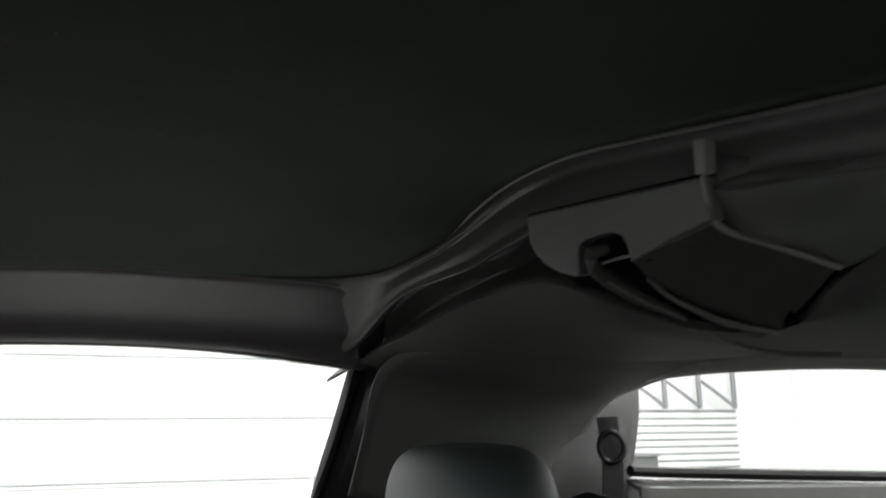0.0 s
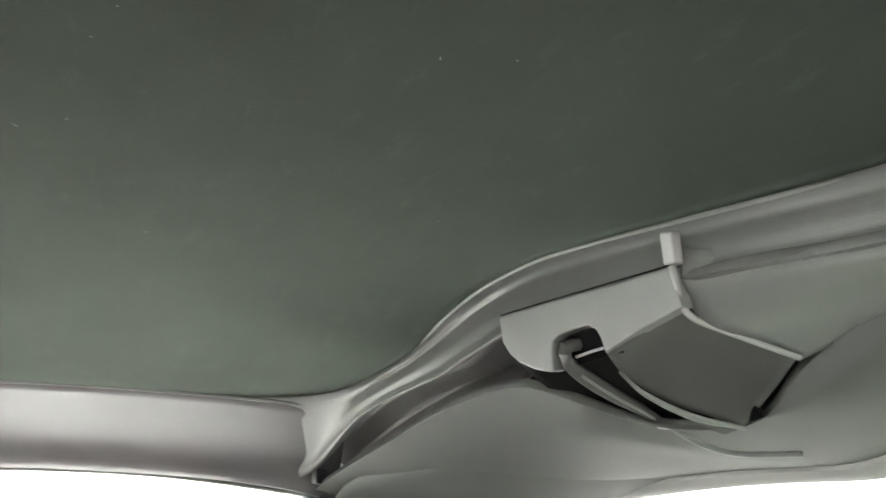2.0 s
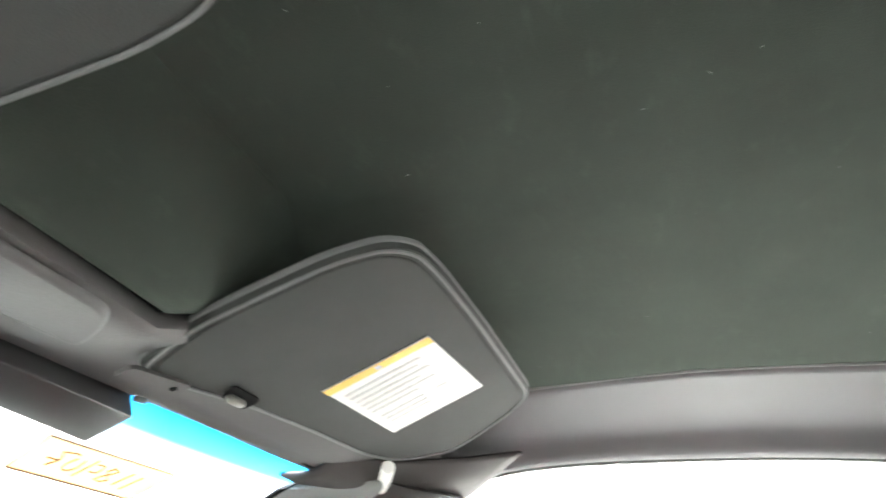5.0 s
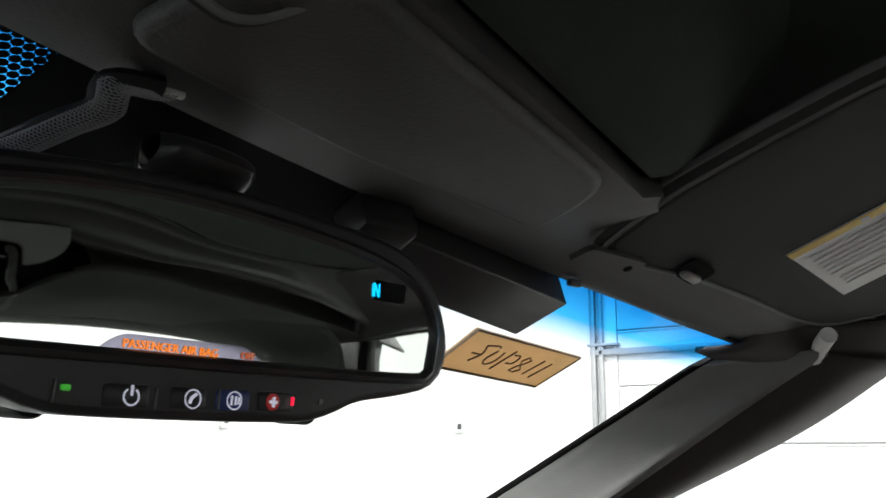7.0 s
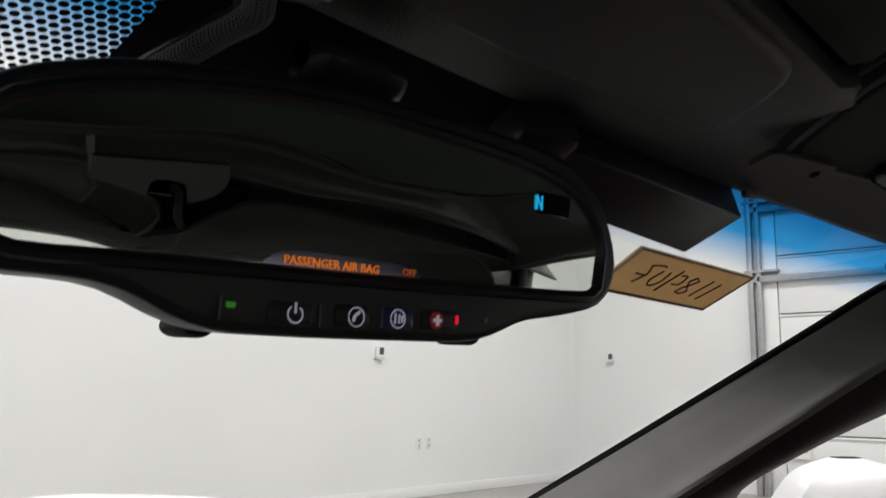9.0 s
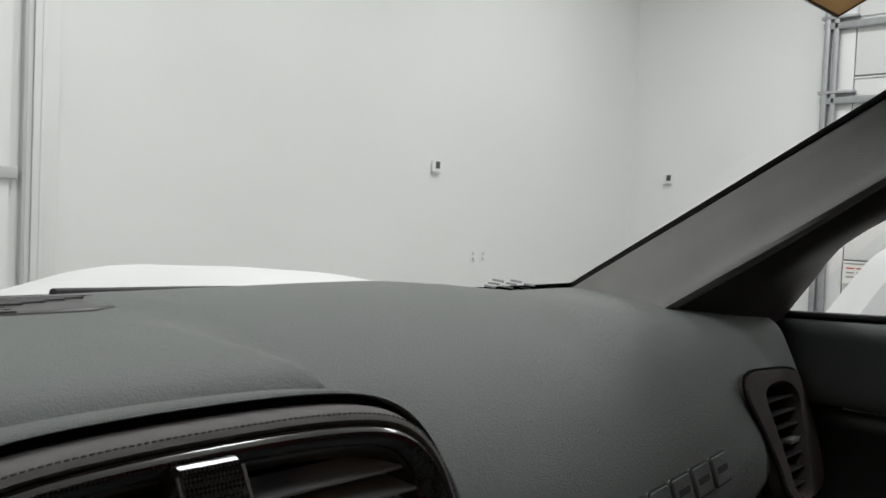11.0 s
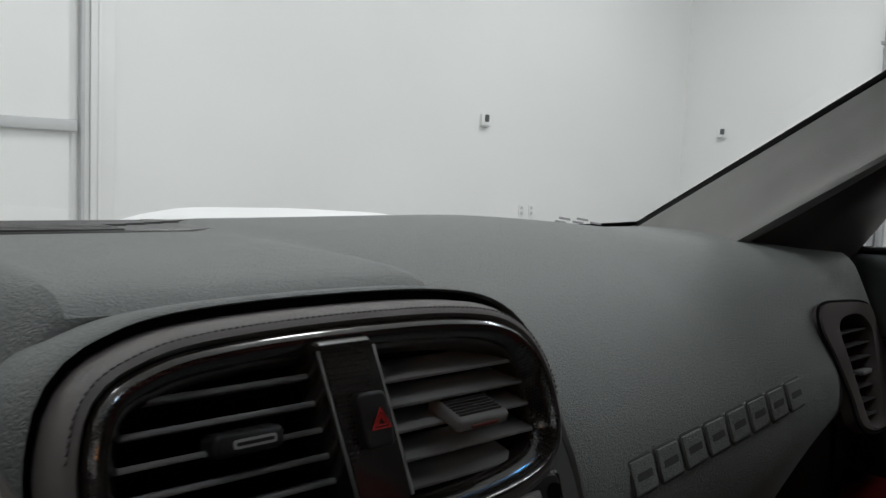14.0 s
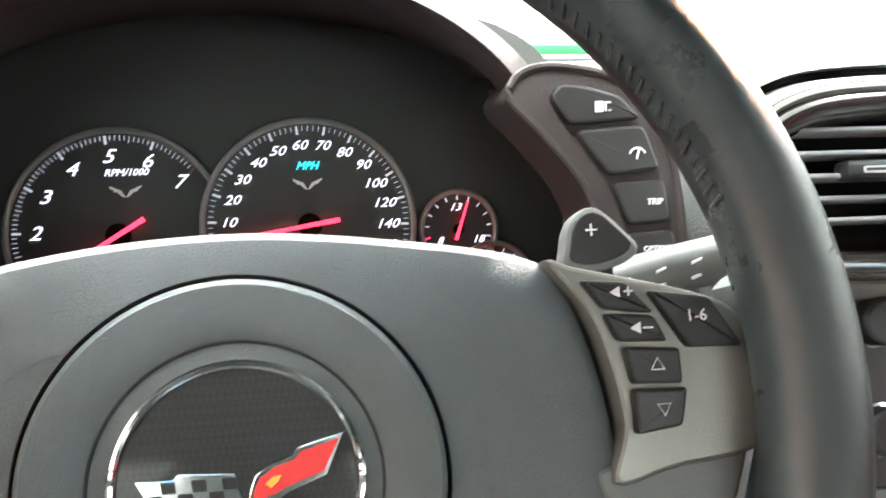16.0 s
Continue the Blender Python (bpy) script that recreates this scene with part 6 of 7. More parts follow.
tl = part("slider_tab", rbox(.0265, .0080, .012, PF @ pose(-.0525, .0068, .005, 0, 0, 0), r=.0026, seg=3), BLACK, pod, "black slider tab")
part("tab_inlay", slab(rounded([(-.0080, -.0015), (.0080, -.0015), (.0080, .0015), (-.0080, .0015)], .0010), .0005, PF @ Matrix.Translation((-.0512, .0066, .0109))), PALE_INLAY, tl, "bright inlay")
part("tab_slot", slab(rounded([(-.0070, -.0006), (.0070, -.0006), (.0070, .0006), (-.0070, .0006)], .0004), .0003, PF @ Matrix.Translation((-.0512, .0066, .0114))), BLACK, tl)
TR = PF @ pose(.0525, .0005, .004, 30, 0, 0)
tr_ = part("slider_tab", rbox(.029, .0060, .021, TR, r=.0020, seg=3), SLAT, pod, "ribbed grey slider tab")
for i in range(8):
    part("rib", rbox(.024, .0006, .0010, TR @ pose(0, .0032, -.0075 + i * .0020, 0, 0, 0)), BLACK, tr_)
part("tab_inlay", rbox(.015, .0016, .0012, TR @ pose(0, -.0004, .0106), r=.0004), DULL_RED, tr_, "dull red inlay")

# ---- centre stack: panel, radio ----
st = thing("centre_stack", label="satin dark grey centre console panel below the vents", category="console")
SF = frame3(V(.009, .272, .735), (1, 0, 0), (0, .2425, .970))
panel = [tuple(q)[:2] for q in spline([(-.118, .075, 0), (-.06, .100, 0), (.01, .104, 0), (.08, .098, 0), (.121, .068, 0), (.136, .030, 0), (.146, -.010, 0), (.150, -.10, 0), (.148, -.20, 0), (0, -.205, 0), (-.125, -.20, 0), (-.128, -.10, 0), (-.124, .0, 0)], 80, True)]
part("panel", slab(panel[::-1], -.004, SF, 0, back=.03), SATIN, st)
part("side", sweep([SF @ V(q[0], q[1], -.006) for q in panel], ring(.0035, n=8), closed=True), SATIN, st)
rd = thing("car_radio", label="black car radio with two rows of grey buttons and round knobs", category="radio")
face = rounded([(-.090, .013), (.122, .013), (.128, -.085), (-.092, -.085)], .006)
part("frame", slab(face, .004, SF, .002, back=.006), PIANO, rd, "gloss black frame")
part("face", slab([(q[0] * .975 + .0, q[1] * .96 - .001) for q in face], .0052, SF, .001), BLACK, rd)
for k, (vz, n_) in enumerate(((.0018, 7), (-.0243, 6))):
    bar = part("button_bar", slab(rounded([(-.026, vz - .0040), (.104, vz - .0040), (.104, vz + .0040), (-.026, vz + .0040)], .002), .0066, SF, .0010), SLAT, rd, "grey button strip")
    for i in range(n_):
        u = -.0245 + (i + .5) * (.127 / n_)
        part("button", rbox(.127 / n_ - .0014, .0062, .003, SF @ pose(u, vz, .0072), r=.0008), SLAT, bar)
        if k == 0:
            part("symbol", rbox(.0034, .0022, .0004, SF @ pose(u, vz, .0089)), WHITE_INK, bar)
        else:
            part("numeral", lettering(str(i + 1), .0046, SF @ pose(u, vz, .0088)), WHITE_INK, bar)
part("disc_slot", slab(rounded([(-.018, -.0125), (.104, -.0125), (.104, -.0085), (-.018, -.0085)], .001), .0056, SF), DARK, rd, "dark disc slot")
part("display", slab(rounded([(-.030, -.072), (.085, -.072), (.085, -.042), (-.030, -.042)], .002), .0060, SF), mat("brown_display", (0.16, 0.10, 0.085), 0.2, var=0.04), rd, "dull brown display")
for u, v in ((-.050, -.0066), (-.050, -.055), (.112, -.055)):
    kn = part("knob", slab(ring(.0108, n=28), .018, SF @ Matrix.Translation((u, v, .004)), .0025, 3), BLACK, rd, "round black knob")
    part("knob_ring", sweep([SF @ V(u + .0110 * math.cos(a), v + .0110 * math.sin(a), .012) for a in [2 * math.pi * i / 28 for i in range(28)]], ring(.0014, n=6), closed=True), CHROME, kn, "bright knob ring")
part("round_socket", slab(ring(.0045, n=16), .0062, SF @ Matrix.Translation((.114, .0025, 0))), DARK, rd)

# ---- instrument cluster ----
cl = thing("instrument_cluster", label="hooded instrument cluster with white figures and red needles", category="instruments")


def hood_curve(y, top, half, side_z, cx=-.320, lim=68):
    return [(cx + half * math.sin(t), y, side_z + (top - side_z) * max(0.0, math.cos(t)) ** .75) for t in [math.radians((lim if k < 0 else min(lim, 62)) * k / 9) for k in range(-9, 10)]]


part("hood", toward(loft([hood_curve(.62, .842, .160, .80), hood_curve(.50, .864, .149, .78, lim=76), hood_curve(.36, .881, .146, .775, lim=75), hood_curve(.300, .8845, .150, .77, lim=75), hood_curve(.2915, .8825, .1445, .768, lim=74), hood_curve(.295, .8795, .1395, .766, lim=74), hood_curve(.300, .8785, .1385, .765, lim=74)], 60, 34), (-.33, 0, .8)), HOODED, cl, "grained hood over the dials", thick=.003)
part("hood_lining", toward(loft([hood_curve(.299, .8788, .1390, .765, lim=74), hood_curve(.31, .8780, .139, .762, lim=76), hood_curve(.345, .875, .153, .755, lim=80), hood_curve(.42, .868, .192, .73, lim=90)], 60, 20), (-.33, 0, .8)), LINING, cl, "matt black lining of the hood", thick=.003)
part("cheek", toward(loft([[(-.199, .290, .836), (-.180, .284, .818), (-.163, .279, .793), (-.153, .274, .766), (-.146, .268, .72)], [(-.200, .31, .828), (-.180, .31, .812), (-.163, .31, .788), (-.153, .31, .760), (-.147, .31, .71)], [(-.178, .43, .825), (-.152, .43, .80), (-.138, .43, .775), (-.130, .43, .745), (-.125, .43, .69)]], 24, 16), (-.33, 0, .8)), HOODED, cl, "dark side of the dial well", thick=.004)
part("cheek", toward(loft([[(-.425, .290, .832), (-.450, .285, .80), (-.462, .28, .76), (-.465, .28, .70)], [(-.44, .31, .83), (-.468, .31, .80), (-.482, .31, .76), (-.485, .31, .70)], [(-.47, .43, .825), (-.50, .43, .79), (-.51, .43, .75), (-.512, .43, .69)]], 20, 12), (-.33, 0, .8)), HOODED, cl, "dark side of the dial well", thick=.004)
GF = frame3(V(-.33, .3975, .757), (1, 0, 0), (0, .2, .98))
part("back_plate", slab([(q[0], q[1]) for q in superellipse(.008, .01, .190, .110, 4.0, 48)], -.002, GF, back=.02), DIAL, cl, "matt black dial plate")


def dial(name, u, v, r, label):
    d = part(name, slab([(u + r * .97 * math.cos(a), v + r * .97 * math.sin(a)) for a in [2 * math.pi * i / 56 for i in range(56)]], .0010, GF, back=.002), DIAL, cl, label)
    part("ring", sweep([GF @ V(u + r * math.cos(a), v + r * math.sin(a), .0025) for a in [2 * math.pi * i / 56 for i in range(56)]], ring(.0017, n=8), closed=True), DIAL_RING, d, "thin silver ring")
    return d


def tick(d, u, v, r0, r1, ang, w, m=TICK):
    a = math.radians(ang)
    c, s = math.cos(a), math.sin(a)
    part("tick", slab([(-(w / 2), r0), (-(w / 2), r1), (w / 2, r1), (w / 2, r0)][::-1], .0003, GF @ pose(u, v, .0012, 0, 0, ang - 90)), m, d)


def numeral(d, text, u, v, r, ang, size):
    a = math.radians(ang)
    part("numeral", lettering(text, size, GF @ pose(u + r * math.cos(a), v + r * math.sin(a), .0014) @ Matrix.Diagonal((1.12, .95, 1, 1)), shear=.36), LIT_INK, d)


def needle(d, u, v, ang, r, tail, w):
    part("needle", slab([(-tail, -w * .8), (-tail, w * .8), (r, w * .35), (r, -w * .35)][::-1], .0015, GF @ pose(u, v, .0045, 0, 0, ang), .0003), NEEDLE, d, "glowing red needle")
    part("hub", slab(ring(.0065 if r > .03 else .003, n=18), .003, GF @ Matrix.Translation((u, v, .0012)), .001), DARK, d)


def winged_badge(d, u, v, s):
    wing = [(0, -.35), (.28, .12), (1.0, .42), (.92, .22), (.80, .20), (.70, .02), (.50, .0), (.18, -.30)]
    for sg in (1, -1):
        o = [(sg * x * s, y * s) for x, y in wing]
        part("badge_wing", slab(o if sg < 0 else o[::-1], .0003, GF @ Matrix.Translation((u, v, .0012))), WHITE_INK, d, "pale badge shape")


su, sv, sr = .0468, -.0012, .0562
GF0 = GF.copy()
GF = GF0 @ Matrix.Translation((0, 0, .0042))
sp = dial("speedometer", su, sv, sr, "round speedometer dial")
for i, txt in enumerate(("0", "10", "20", "30", "40", "50", "60", "70", "80", "90", "100", "120", "140", "160", "180")):
    ang = 192.5 - 16.13 * i
    numeral(sp, txt, su, sv, .0432 if len(txt) < 3 else .0415, ang, .0076)
    tick(sp, su, sv, .0490, .0535, ang, .0012)
for i in range(71):
    if i % 5:
        tick(sp, su, sv, .0508, .0535, 192.5 - 3.226 * i, .0004)
part("lettering", lettering("MPH", .0058, GF @ pose(.0463, .0307, .0014), shear=.36), LIT_CYAN, sp, "cyan lit letters")
winged_badge(sp, .0463, .0208, .0080)
needle(sp, su, sv, 188.6, .046, .016, .0016)
GF = GF0
tu, tv, tr2 = -.0525, -.0030, .0552
ta = dial("rev_counter", tu, tv, tr2, "round rev counter dial")
for i in range(1, 8):
    ang = 204 - 27.2 * (i - 1)
    numeral(ta, str(i), tu, tv, .0415, ang, .0108)
    tick(ta, tu, tv, .0480, .0525, ang, .0012, TICK if i < 7 else DULL_RED)
for i in range(0, 61):
    if i % 10:
        tick(ta, tu, tv, .0500 if i % 5 else .049, .0525, 204 - 2.72 * i, .0004)
part("lettering", lettering("RPM/1000", .0053, GF @ pose(-.0475, .0299, .0014), shear=.36), LIT_INK, ta)
winged_badge(ta, -.048, .0197, .0082)
needle(ta, tu, tv, 211.2, .044, .016, .0016)
for nm, u, v, figs, na in (("voltmeter", .1287, -.0065, (("8", 210), ("13", 97), ("18", -28)), 71), ("fuel_gauge", .148, -.036, (("1/2", 95),), 92)):
    d = dial(nm, u, v, .0212, "small round gauge")
    for txt, ang in figs:
        numeral(d, txt, u, v, .0125, ang, .0062)
    for i in range(13):
        tick(d, u, v, .0165, .0190, 215 - 20.8 * i, .0008, RED_LAMP if i in (0, 1) and nm == "voltmeter" else TICK)
    needle(d, u, v, na, .0165, .006, .0011)
part("warning_light", rbox(.007, .006, .001, GF @ pose(.094, -.034, .001), r=.001), RED_LAMP, cl, "lit red warning lamp")

# column of switches beside the cluster
sw = thing("switch_column", label="column of four black rocker switches beside the dials", category="switches")
BF = frame3(V(-.157, .2715, .800), (1, 0, 0), (0, .2, .98))
body_out = [tuple(q)[:2] for q in spline([(-.0455, .0300, 0), (-.0425, .0385, 0), (-.0340, .0425, 0), (-.0200, .0425, 0), (-.0032, .0390, 0), (.0113, .0300, 0), (.0208, .0140, 0), (.0264, -.0079, 0), (.0285, -.0341, 0), (.030, -.065, 0), (-.002, -.065, 0), (-.0056, -.0327, 0), (-.0145, -.0066, 0), (-.033, .0165, 0)], 70, True)]
part("housing", slab(body_out[::-1], -.002, BF, .0, back=.05), HOODED, sw)
part("ridge", sweep([BF @ V(q[0], q[1], -.002) for q in body_out], ring(.0018, n=8), closed=True), HOODED, sw)
rows = [((-.0295, .0300), (-.0258, .0349), (-.0138, .0343), (.0006, .0300), (.0100, .0205), (-.0216, .0184)), ((-.0190, .0160), (.0105, .0180), (.0174, -.0006), (-.0054, -.0028)), ((-.0043, -.0060), (.0188, -.0050), (.0212, -.0224), (.0025, -.0236)), ((.0024, -.0271), (.0224, -.0260), (.0240, -.0420), (.0045, -.0440))]
for i, q in enumerate(rows):
    b = part("button", slab(rounded(q[::-1], .0035, 4), .0025, BF, .0014, back=.004), BLACK, sw)
part("pump_symbol", join(rbox(.0034, .0044, .0004, BF @ pose(-.0090, .0255, .0028)), rbox(.0007, .0040, .0004, BF @ pose(-.0062, .0255, .0028)), rbox(.0018, .0006, .0004, BF @ pose(-.0050, .0272, .0028)), rbox(.0014, .0006, .0004, BF @ pose(-.0044, .0240, .0028))), WHITE_INK, sw)
part("gauge_symbol", join(sweep([BF @ V(.0070 + .0034 * math.cos(a), .0052 + .0030 * math.sin(a), .0028) for a in [math.radians(15 + 15 * i) for i in range(11)]], ring(.0005, n=5)), rbox(.0008, .0042, .0004, BF @ pose(.0072, .0058, .0028, 0, 0, -15))), WHITE_INK, sw)
part("lettering", lettering("TRIP", .0036, BF @ pose(.0140, -.0142, .0027), shear=.1, bold=.0001), WHITE_INK, sw)
part("lettering", lettering("OPTION", .0032, BF @ pose(.0144, -.0337, .0027), shear=.1, bold=.0001), WHITE_INK, sw)

# dark column shroud and lower dash on the driver's side
part("column_shroud", loft([[(-.309 + .055 * math.cos(a), y, z + .05 * math.sin(a)) for a in [2 * math.pi * i / 8 for i in range(8)]] for y, z in ((.40, .66), (.30, .685), (.22, .70))], 24, 8, closed=True), BLACK, cl, "black steering column shroud")
part("lower_cover", toward(loft([[(-.66, .33, .74), (-.35, .31, .70), (-.13, .33, .74)], [(-.66, .36, .6), (-.35, .33, .6), (-.13, .36, .6)], [(-.66, .45, .4), (-.35, .45, .4), (-.13, .45, .4)]], 16, 8)), TRIM, dash, thick=.006)

# ---- steering wheel ----
wh = thing("steering_wheel", label="black leather steering wheel with silver spokes and a round badge", category="steering wheel")
WF = frame3(V(-.309, .171, .725), (1, 0, 0), (0, .37, .93))
RC, RR = V(0, .018, .020), .171
rim_path = [WF @ (RC + V(RR * math.cos(a), RR * math.sin(a), 0)) for a in [2 * math.pi * i / 120 for i in range(120)]]
wn_ = tuple(WF.to_3x3() @ V(0, 0, 1))
part("rim", sweep(rim_path, [(.0165 * math.cos(a), .0170 * math.sin(a)) for a in [2 * math.pi * i / 18 for i in range(18)]], up=wn_, closed=True), RIM_LEATHER, wh, "thick black leather rim")
for i in range(150):
    deg = -40 + i * 260 / 150
    if -28 < deg < 19 or 161 < deg < 208:
        continue
    a = math.radians(deg)
    p0 = RC + V((RR - .0168) * math.cos(a), (RR - .0168) * math.sin(a), .0030)
    p1 = RC + V((RR - .0148) * math.cos(a + .016), (RR - .0150) * math.sin(a + .016), .0075)
    part("stitch", sweep([WF @ p0, WF @ ((p0 + p1) * .5 + V(-.0005 * math.cos(a), -.0005 * math.sin(a), .0002)), WF @ p1], ring(.0007, n=5), up=wn_), THREAD, wh)
pad_out = [tuple(q)[:2] for q in spline([(-.118, .005, 0), (-.112, .040, 0), (-.092, .060, 0), (-.05, .071, 0), (0, .075, 0), (.05, .071, 0), (.0945, .0622, 0), (.1066, .045, 0), (.1148, .012, 0), (.117, -.03, 0), (.10, -.075, 0), (.05, -.095, 0), (0, -.10, 0), (-.05, -.095, 0), (-.10, -.075, 0), (-.117, -.03, 0)], 90, True)]


def pad_ring(k, w):
    return [WF @ V(q[0] * k, q[1] * k, w) for q in pad_out]


part("airbag_pad", grid([pad_ring(1.0, -.03), pad_ring(1.0, -.006), pad_ring(.985, .001), pad_ring(.95, .0045), pad_ring(.85, .006), pad_ring(.62, .0065)], closed_u=True), LEATHER, wh, "smooth black airbag pad")


def disc_ring(r, w):
    return [WF @ V(r * math.cos(a), r * .99 * math.sin(a), w) for a in [2 * math.pi * i / 80 for i in range(80)]]


part("pad_filler", slab([(q[0] * .8, q[1] * .8) for q in pad_out][::-1], .0058, WF, back=.02), LEATHER, wh)
part("badge_disc", grid([disc_ring(.0603, .004), disc_ring(.0598, .0080), disc_ring(.058, .0098), disc_ring(.050, .0092), disc_ring(.0430, .0078), disc_ring(.0415, .0066)], closed_u=True), LEATHER, wh, "dished round badge surround")
# shadow in the dish round the badge, painted as a black ring
part("badge_well_shade", grid([disc_ring(.0418, .0070), disc_ring(.0400, .0044), disc_ring(.0370, .0030), disc_ring(.001, .0030)], closed_u=True), BLACK, wh, "well round the badge, painted black for its shadow")
part("disc_seam", sweep(disc_ring(.0607, .0066), ring(.0007, n=6), closed=True), DARK, wh, "dark seam")
bd = part("badge", slab([(.0345 * math.cos(a), .0345 * math.sin(a)) for a in [2 * math.pi * i / 64 for i in range(64)]], .0060, WF, .0012, back=0), WEAVE, wh, "round woven black badge")
part("badge_ring", sweep(disc_ring(.0350, .0062), ring(.0013, n=8), closed=True), CHROME, bd, "bright badge ring")
FQ = Matrix.Translation((0, 0, .0060))
part("flag", slab([(-.0285, .0040), (-.018, .0034), (-.0165, .0050), (-.0009, .0040), (.0020, -.0060), (.0005, -.0120), (-.010, -.0110), (-.020, -.0115)][::-1], .0018, WF @ FQ, .0005), CHROME, bd, "bright chequered flag shape")
part("flag", slab([(.0010, -.0110), (.0030, -.0010), (.0046, .0030), (.0095, .0064), (.0150, .0080), (.0168, .0100), (.0305, .0135), (.0250, .0015), (.0140, -.0025), (.0116, -.0040), (.0060, -.0060)][::-1], .0018, WF @ FQ, .0005), CHROME, bd, "bright flag rim")
part("flag_red", slab([(.0030, -.0085), (.0044, -.0010), (.0058, .0020), (.0100, .0048), (.0160, .0066), (.0176, .0086), (.0285, .0115), (.0240, .0028), (.0135, -.0008), (.0108, -.0022), (.0055, -.0040)][::-1], .0004, WF @ Matrix.Translation((0, 0, .0078))), RED_GLOW_INK, bd, "red enamel flag")
part("flag_mark", slab([(.0075, .0005), (.0095, .0022), (.0120, .0026), (.0112, .0010), (.0090, -.0008)][::-1], .0003, WF @ Matrix.Translation((0, 0, .0082))), YELLOW, bd, "small gold mark")
for i in range(6):
    for j in range(4):
        if (i + j) % 2:
            x_, y_ = -.0255 + i * .0042 + j * .0006, .0030 - j * .0034
            part("check", slab([(x_, y_), (x_ + .0040, y_), (x_ + .0045, y_ - .0032), (x_ + .0005, y_ - .0032)][::-1], .0003, WF @ Matrix.Translation((0, 0, .0078))), BLACK, bd)
for sg in (1, -1):
    def S(pts):
        return pts[::-1] if sg > 0 else [(-x, y) for x, y in pts]
    sp_out = [tuple(q)[:2] for q in spline([(.0945, .0606, 0), (.1030, .0583, 0), (.1187, .0545, 0), (.137, .050, 0), (.1536, .0437, 0), (.164, .032, 0), (.166, .018, 0), (.163, .004, 0), (.1555, -.0024, 0), (.1307, -.0054, 0), (.1110, -.0089, 0), (.1152, .0078, 0), (.1125, .027, 0), (.1072, .043, 0)], 70, True)]
    spk = part("spoke", slab(S(sp_out), .0085, WF, .0015, back=.012), SILVER, wh, "satin silver spoke")
    part("spoke_foot", slab(S(rounded([(.105, -.004), (.158, .001), (.150, -.020), (.112, -.026)], .005)), .0055, WF, .0015, back=.012), SATIN, spk, "grey lower spoke")
    for q in ([(.1044, .0534), (.1186, .0523), (.1271, .0422), (.1111, .0443)], [(.1110, .0429), (.1270, .0413), (.1307, .0331), (.1152, .0340)], [(.1165, .0322), (.1342, .0311), (.1342, .0200), (.1183, .0208)], [(.1182, .0194), (.1356, .0189), (.1328, .0073), (.1180, .0056)], [(.1260, .0493), (.1455, .0465), (.1555, .0305), (.1374, .0309)]):
        part("button", slab(rounded(S(q), .0016, 3), .0125, WF, .0012, back=-.006), BLACK, spk, "black thumb button")
    if sg > 0:
        for du, dv in ((.1150, .0490), (.1207, .0378)):
            part("volume_mark", slab([(du - .0022, dv), (du - .0005, dv + .0010), (du + .0012, dv + .0018), (du + .0012, dv - .0018), (du - .0005, dv - .0010)], .0003, WF @ Matrix.Translation((0, 0, .0126))), WHITE_INK, spk)
        part("plus_mark", join(rbox(.0028, .0006, .0004, WF @ pose(.1190, .0492, .0127)), rbox(.0006, .0028, .0004, WF @ pose(.1190, .0492, .0127))), WHITE_INK, spk)
        part("minus_mark", rbox(.0032, .0006, .0004, WF @ pose(.1243, .0377, .0127)), WHITE_INK, spk)
        part("up_mark", sweep([WF @ V(.1262 + .0024 * math.cos(a), .0260 + .0024 * math.sin(a), .0127) for a in map(math.radians, (90, 210, 330))], ring(.0004, n=5), closed=True), WHITE_INK, spk)
        part("down_mark", sweep([WF @ V(.1270 + .0024 * math.cos(a), .0132 + .0024 * math.sin(a), .0127) for a in map(math.radians, (270, 30, 150))], ring(.0004, n=5), closed=True), WHITE_INK, spk)
        part("lettering", lettering("1-6", .0054, WF @ pose(.1405, .0405, .0127)), WHITE_INK, spk)
    part("rim_bridge", slab(S([tuple(q)[:2] for q in spline([(.158, .050, 0), (.176, .055, 0), (.184, .02, 0), (.180, -.03, 0), (.160, -.03, 0), (.168, .0, 0), (.172, .020, 0), (.166, .036, 0)], 40, True)]), .012, WF, .004, 3, back=.010), LEATHER, wh)
    pad_l = [tuple(q)[:2] for q in spline([(.1060, .0600, 0), (.1067, .0665, 0), (.108, .0725, 0), (.111, .0773, 0), (.116, .0800, 0), (.121, .0788, 0), (.1275, .0727, 0), (.133, .0657, 0), (.127, .0605, 0), (.115, .0580, 0)], 36, True)]
    pdl = part("shift_paddle", slab(S(pad_l), -.008, WF, .0016, back=.016), SATIN, wh, "grey metal shift paddle")
    part("paddle_inset", slab(S([(q[0] * .80 + .0235, q[1] * .80 + .0141) for q in pad_l]), -.0072, WF, .0005, back=.0085), BLACK, pdl, "darker inset")
    if sg > 0:
        part("plus_mark", join(rbox(.0040, .0006, .0004, WF @ pose(.1160, .0720, -.0068)), rbox(.0006, .0040, .0004, WF @ pose(.1160, .0720, -.0068))), WHITE_INK, pdl)
    part("paddle_foot", slab(S(rounded([(.106, .048), (.124, .048), (.126, .062), (.106, .062)], .004)), -.014, WF, .001, back=.022), BLACK, pdl)
part("horn_mark", slab([(.072 + .006 * math.cos(a) * (1 + .3 * math.sin(2 * a)), .016 + .003 * math.sin(a)) for a in [2 * math.pi * i / 20 for i in range(20)]], .0004, WF @ Matrix.Translation((0, 0, .0060)), .0001), LEATHER, wh, "embossed horn symbol")
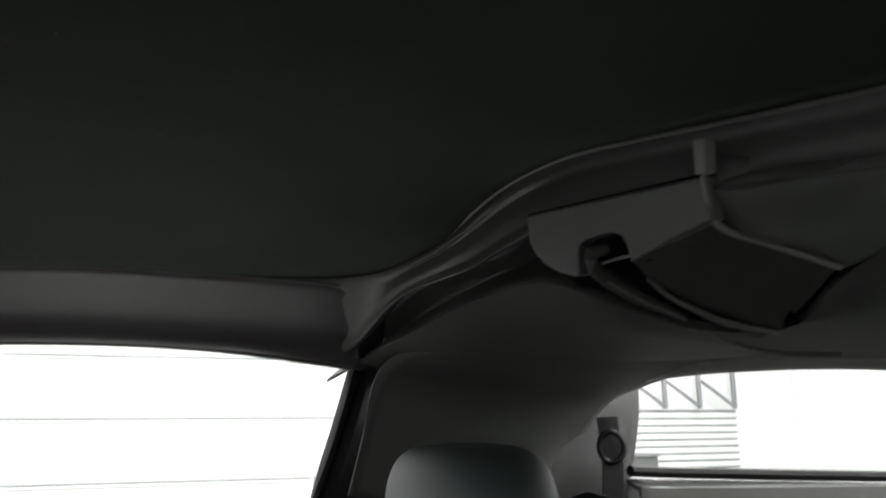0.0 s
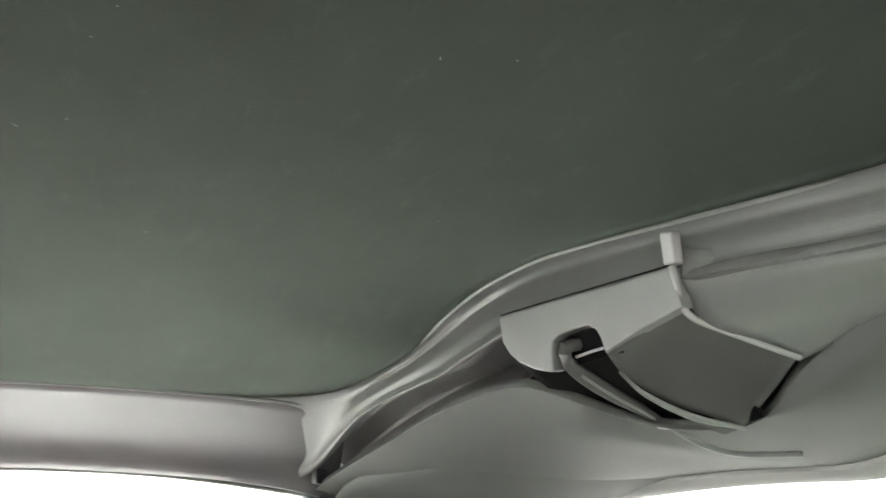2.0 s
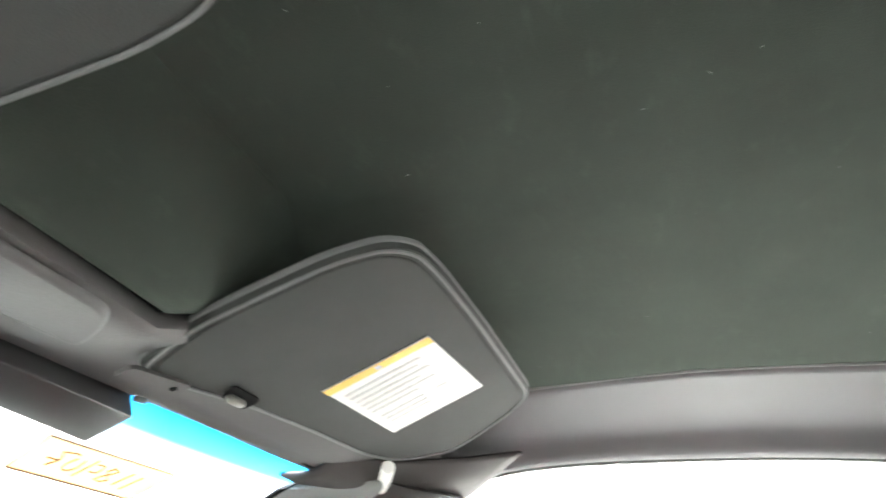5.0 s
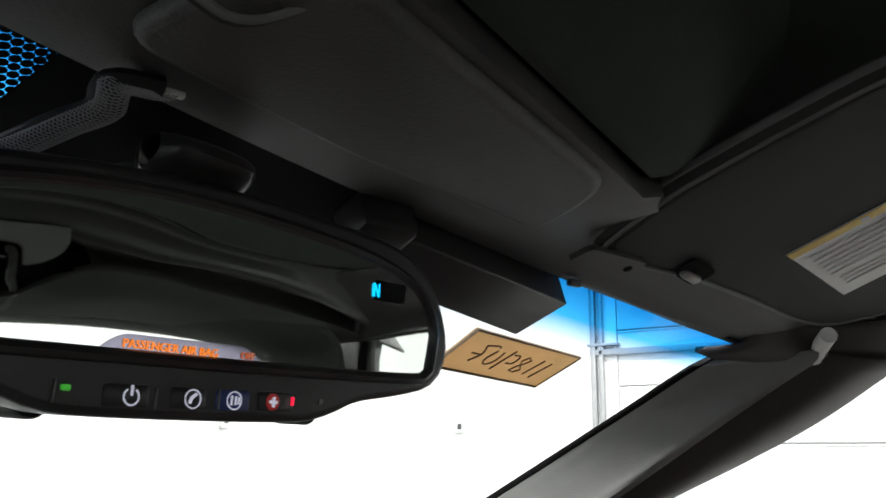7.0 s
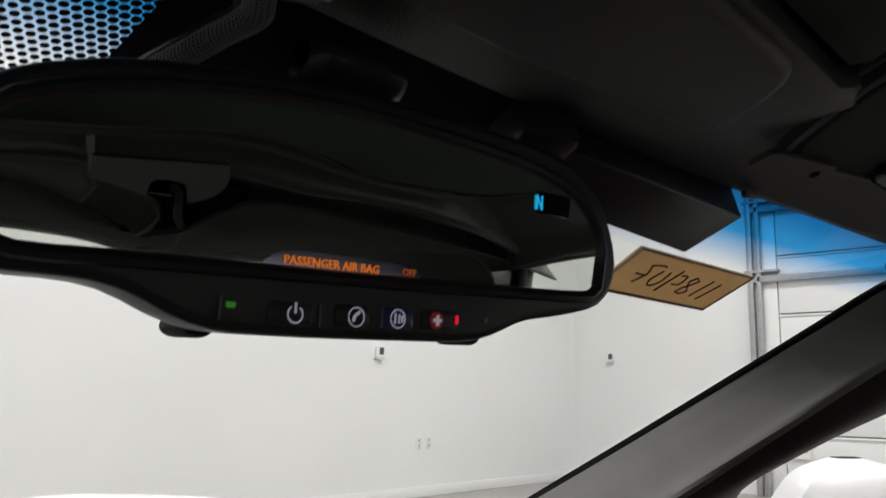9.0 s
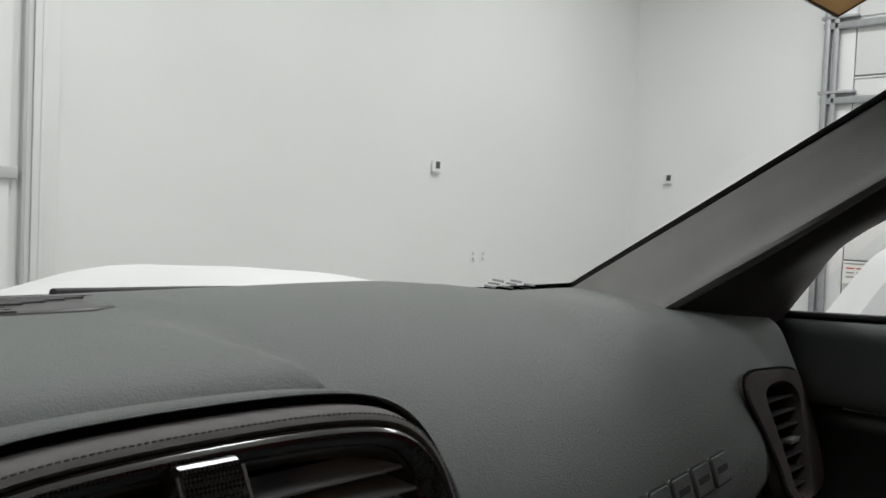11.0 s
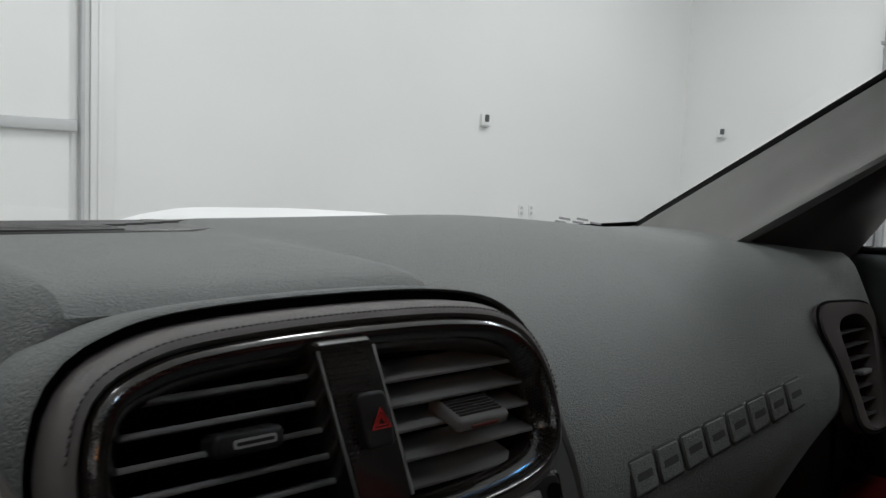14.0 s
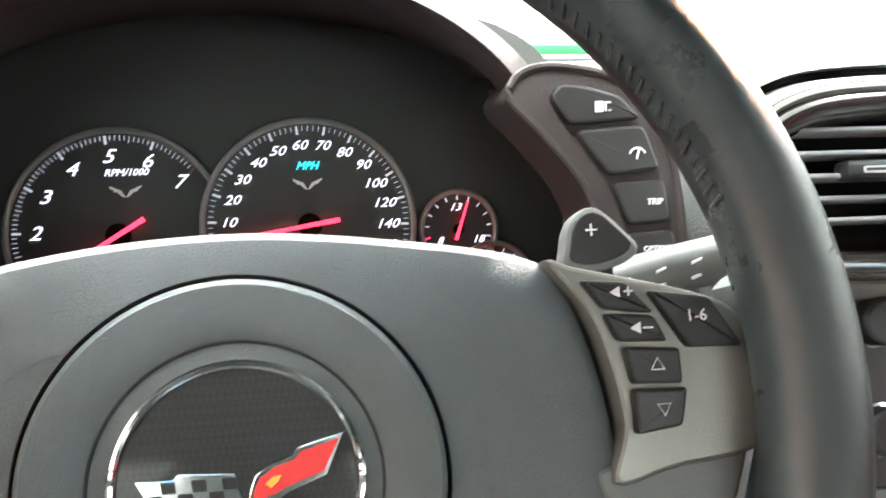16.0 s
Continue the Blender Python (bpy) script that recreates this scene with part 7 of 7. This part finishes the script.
part("column", sweep([WF @ V(0, 0, -.02), WF @ V(0, 0, -.10), WF @ V(0, 0, -.18)], ring(.028, n=16)), BLACK, wh)

# stalk behind the wheel
sk = thing("wiper_stalk", label="black column stalk with white wiper symbols", category="stalk")
stem = spline([WF @ V(.085, .038, -.045), WF @ V(.115, .050, -.038), WF @ V(.145, .058, -.032), WF @ V(.178, .064, -.026)], 16)
part("arm", sweep(stem, ring(.0095, .0088, 16)), SATIN, sk)
part("collar", sweep(stem[2:6], ring(.0108, .0100, 16)), SATIN, sk, "grey collar")
for i in range(4):
    p = Vector(stem[6 + 2 * i])
    for dz in (.0042, -.0012):
        part("symbol", rbox(.0042, .0008, .0013, pose(p.x, p.y - .0086 - .0008 * (dz < 0), p.z + dz, 35 if dz > 0 else 5, -18, 8), r=.0003), WHITE_INK, sk)
fan = Vector(stem[14]) + V(0, -.0098, .001)
part("symbol", sweep([fan + V(.0034 * math.cos(a), 0, .0034 * math.sin(a)) for a in [math.radians(40 + 12 * i) for i in range(9)]], ring(.0004, n=5)), WHITE_INK, sk, "white wiper symbol")

# green sheet at the foot of the windscreen
solid("green_sheet", rbox(.14, .03, .010, pose(-.082, .735, .853, 12, 0, -4), r=.002), GREENPAINT, "thin bright green board lying at the foot of the windscreen", "board")
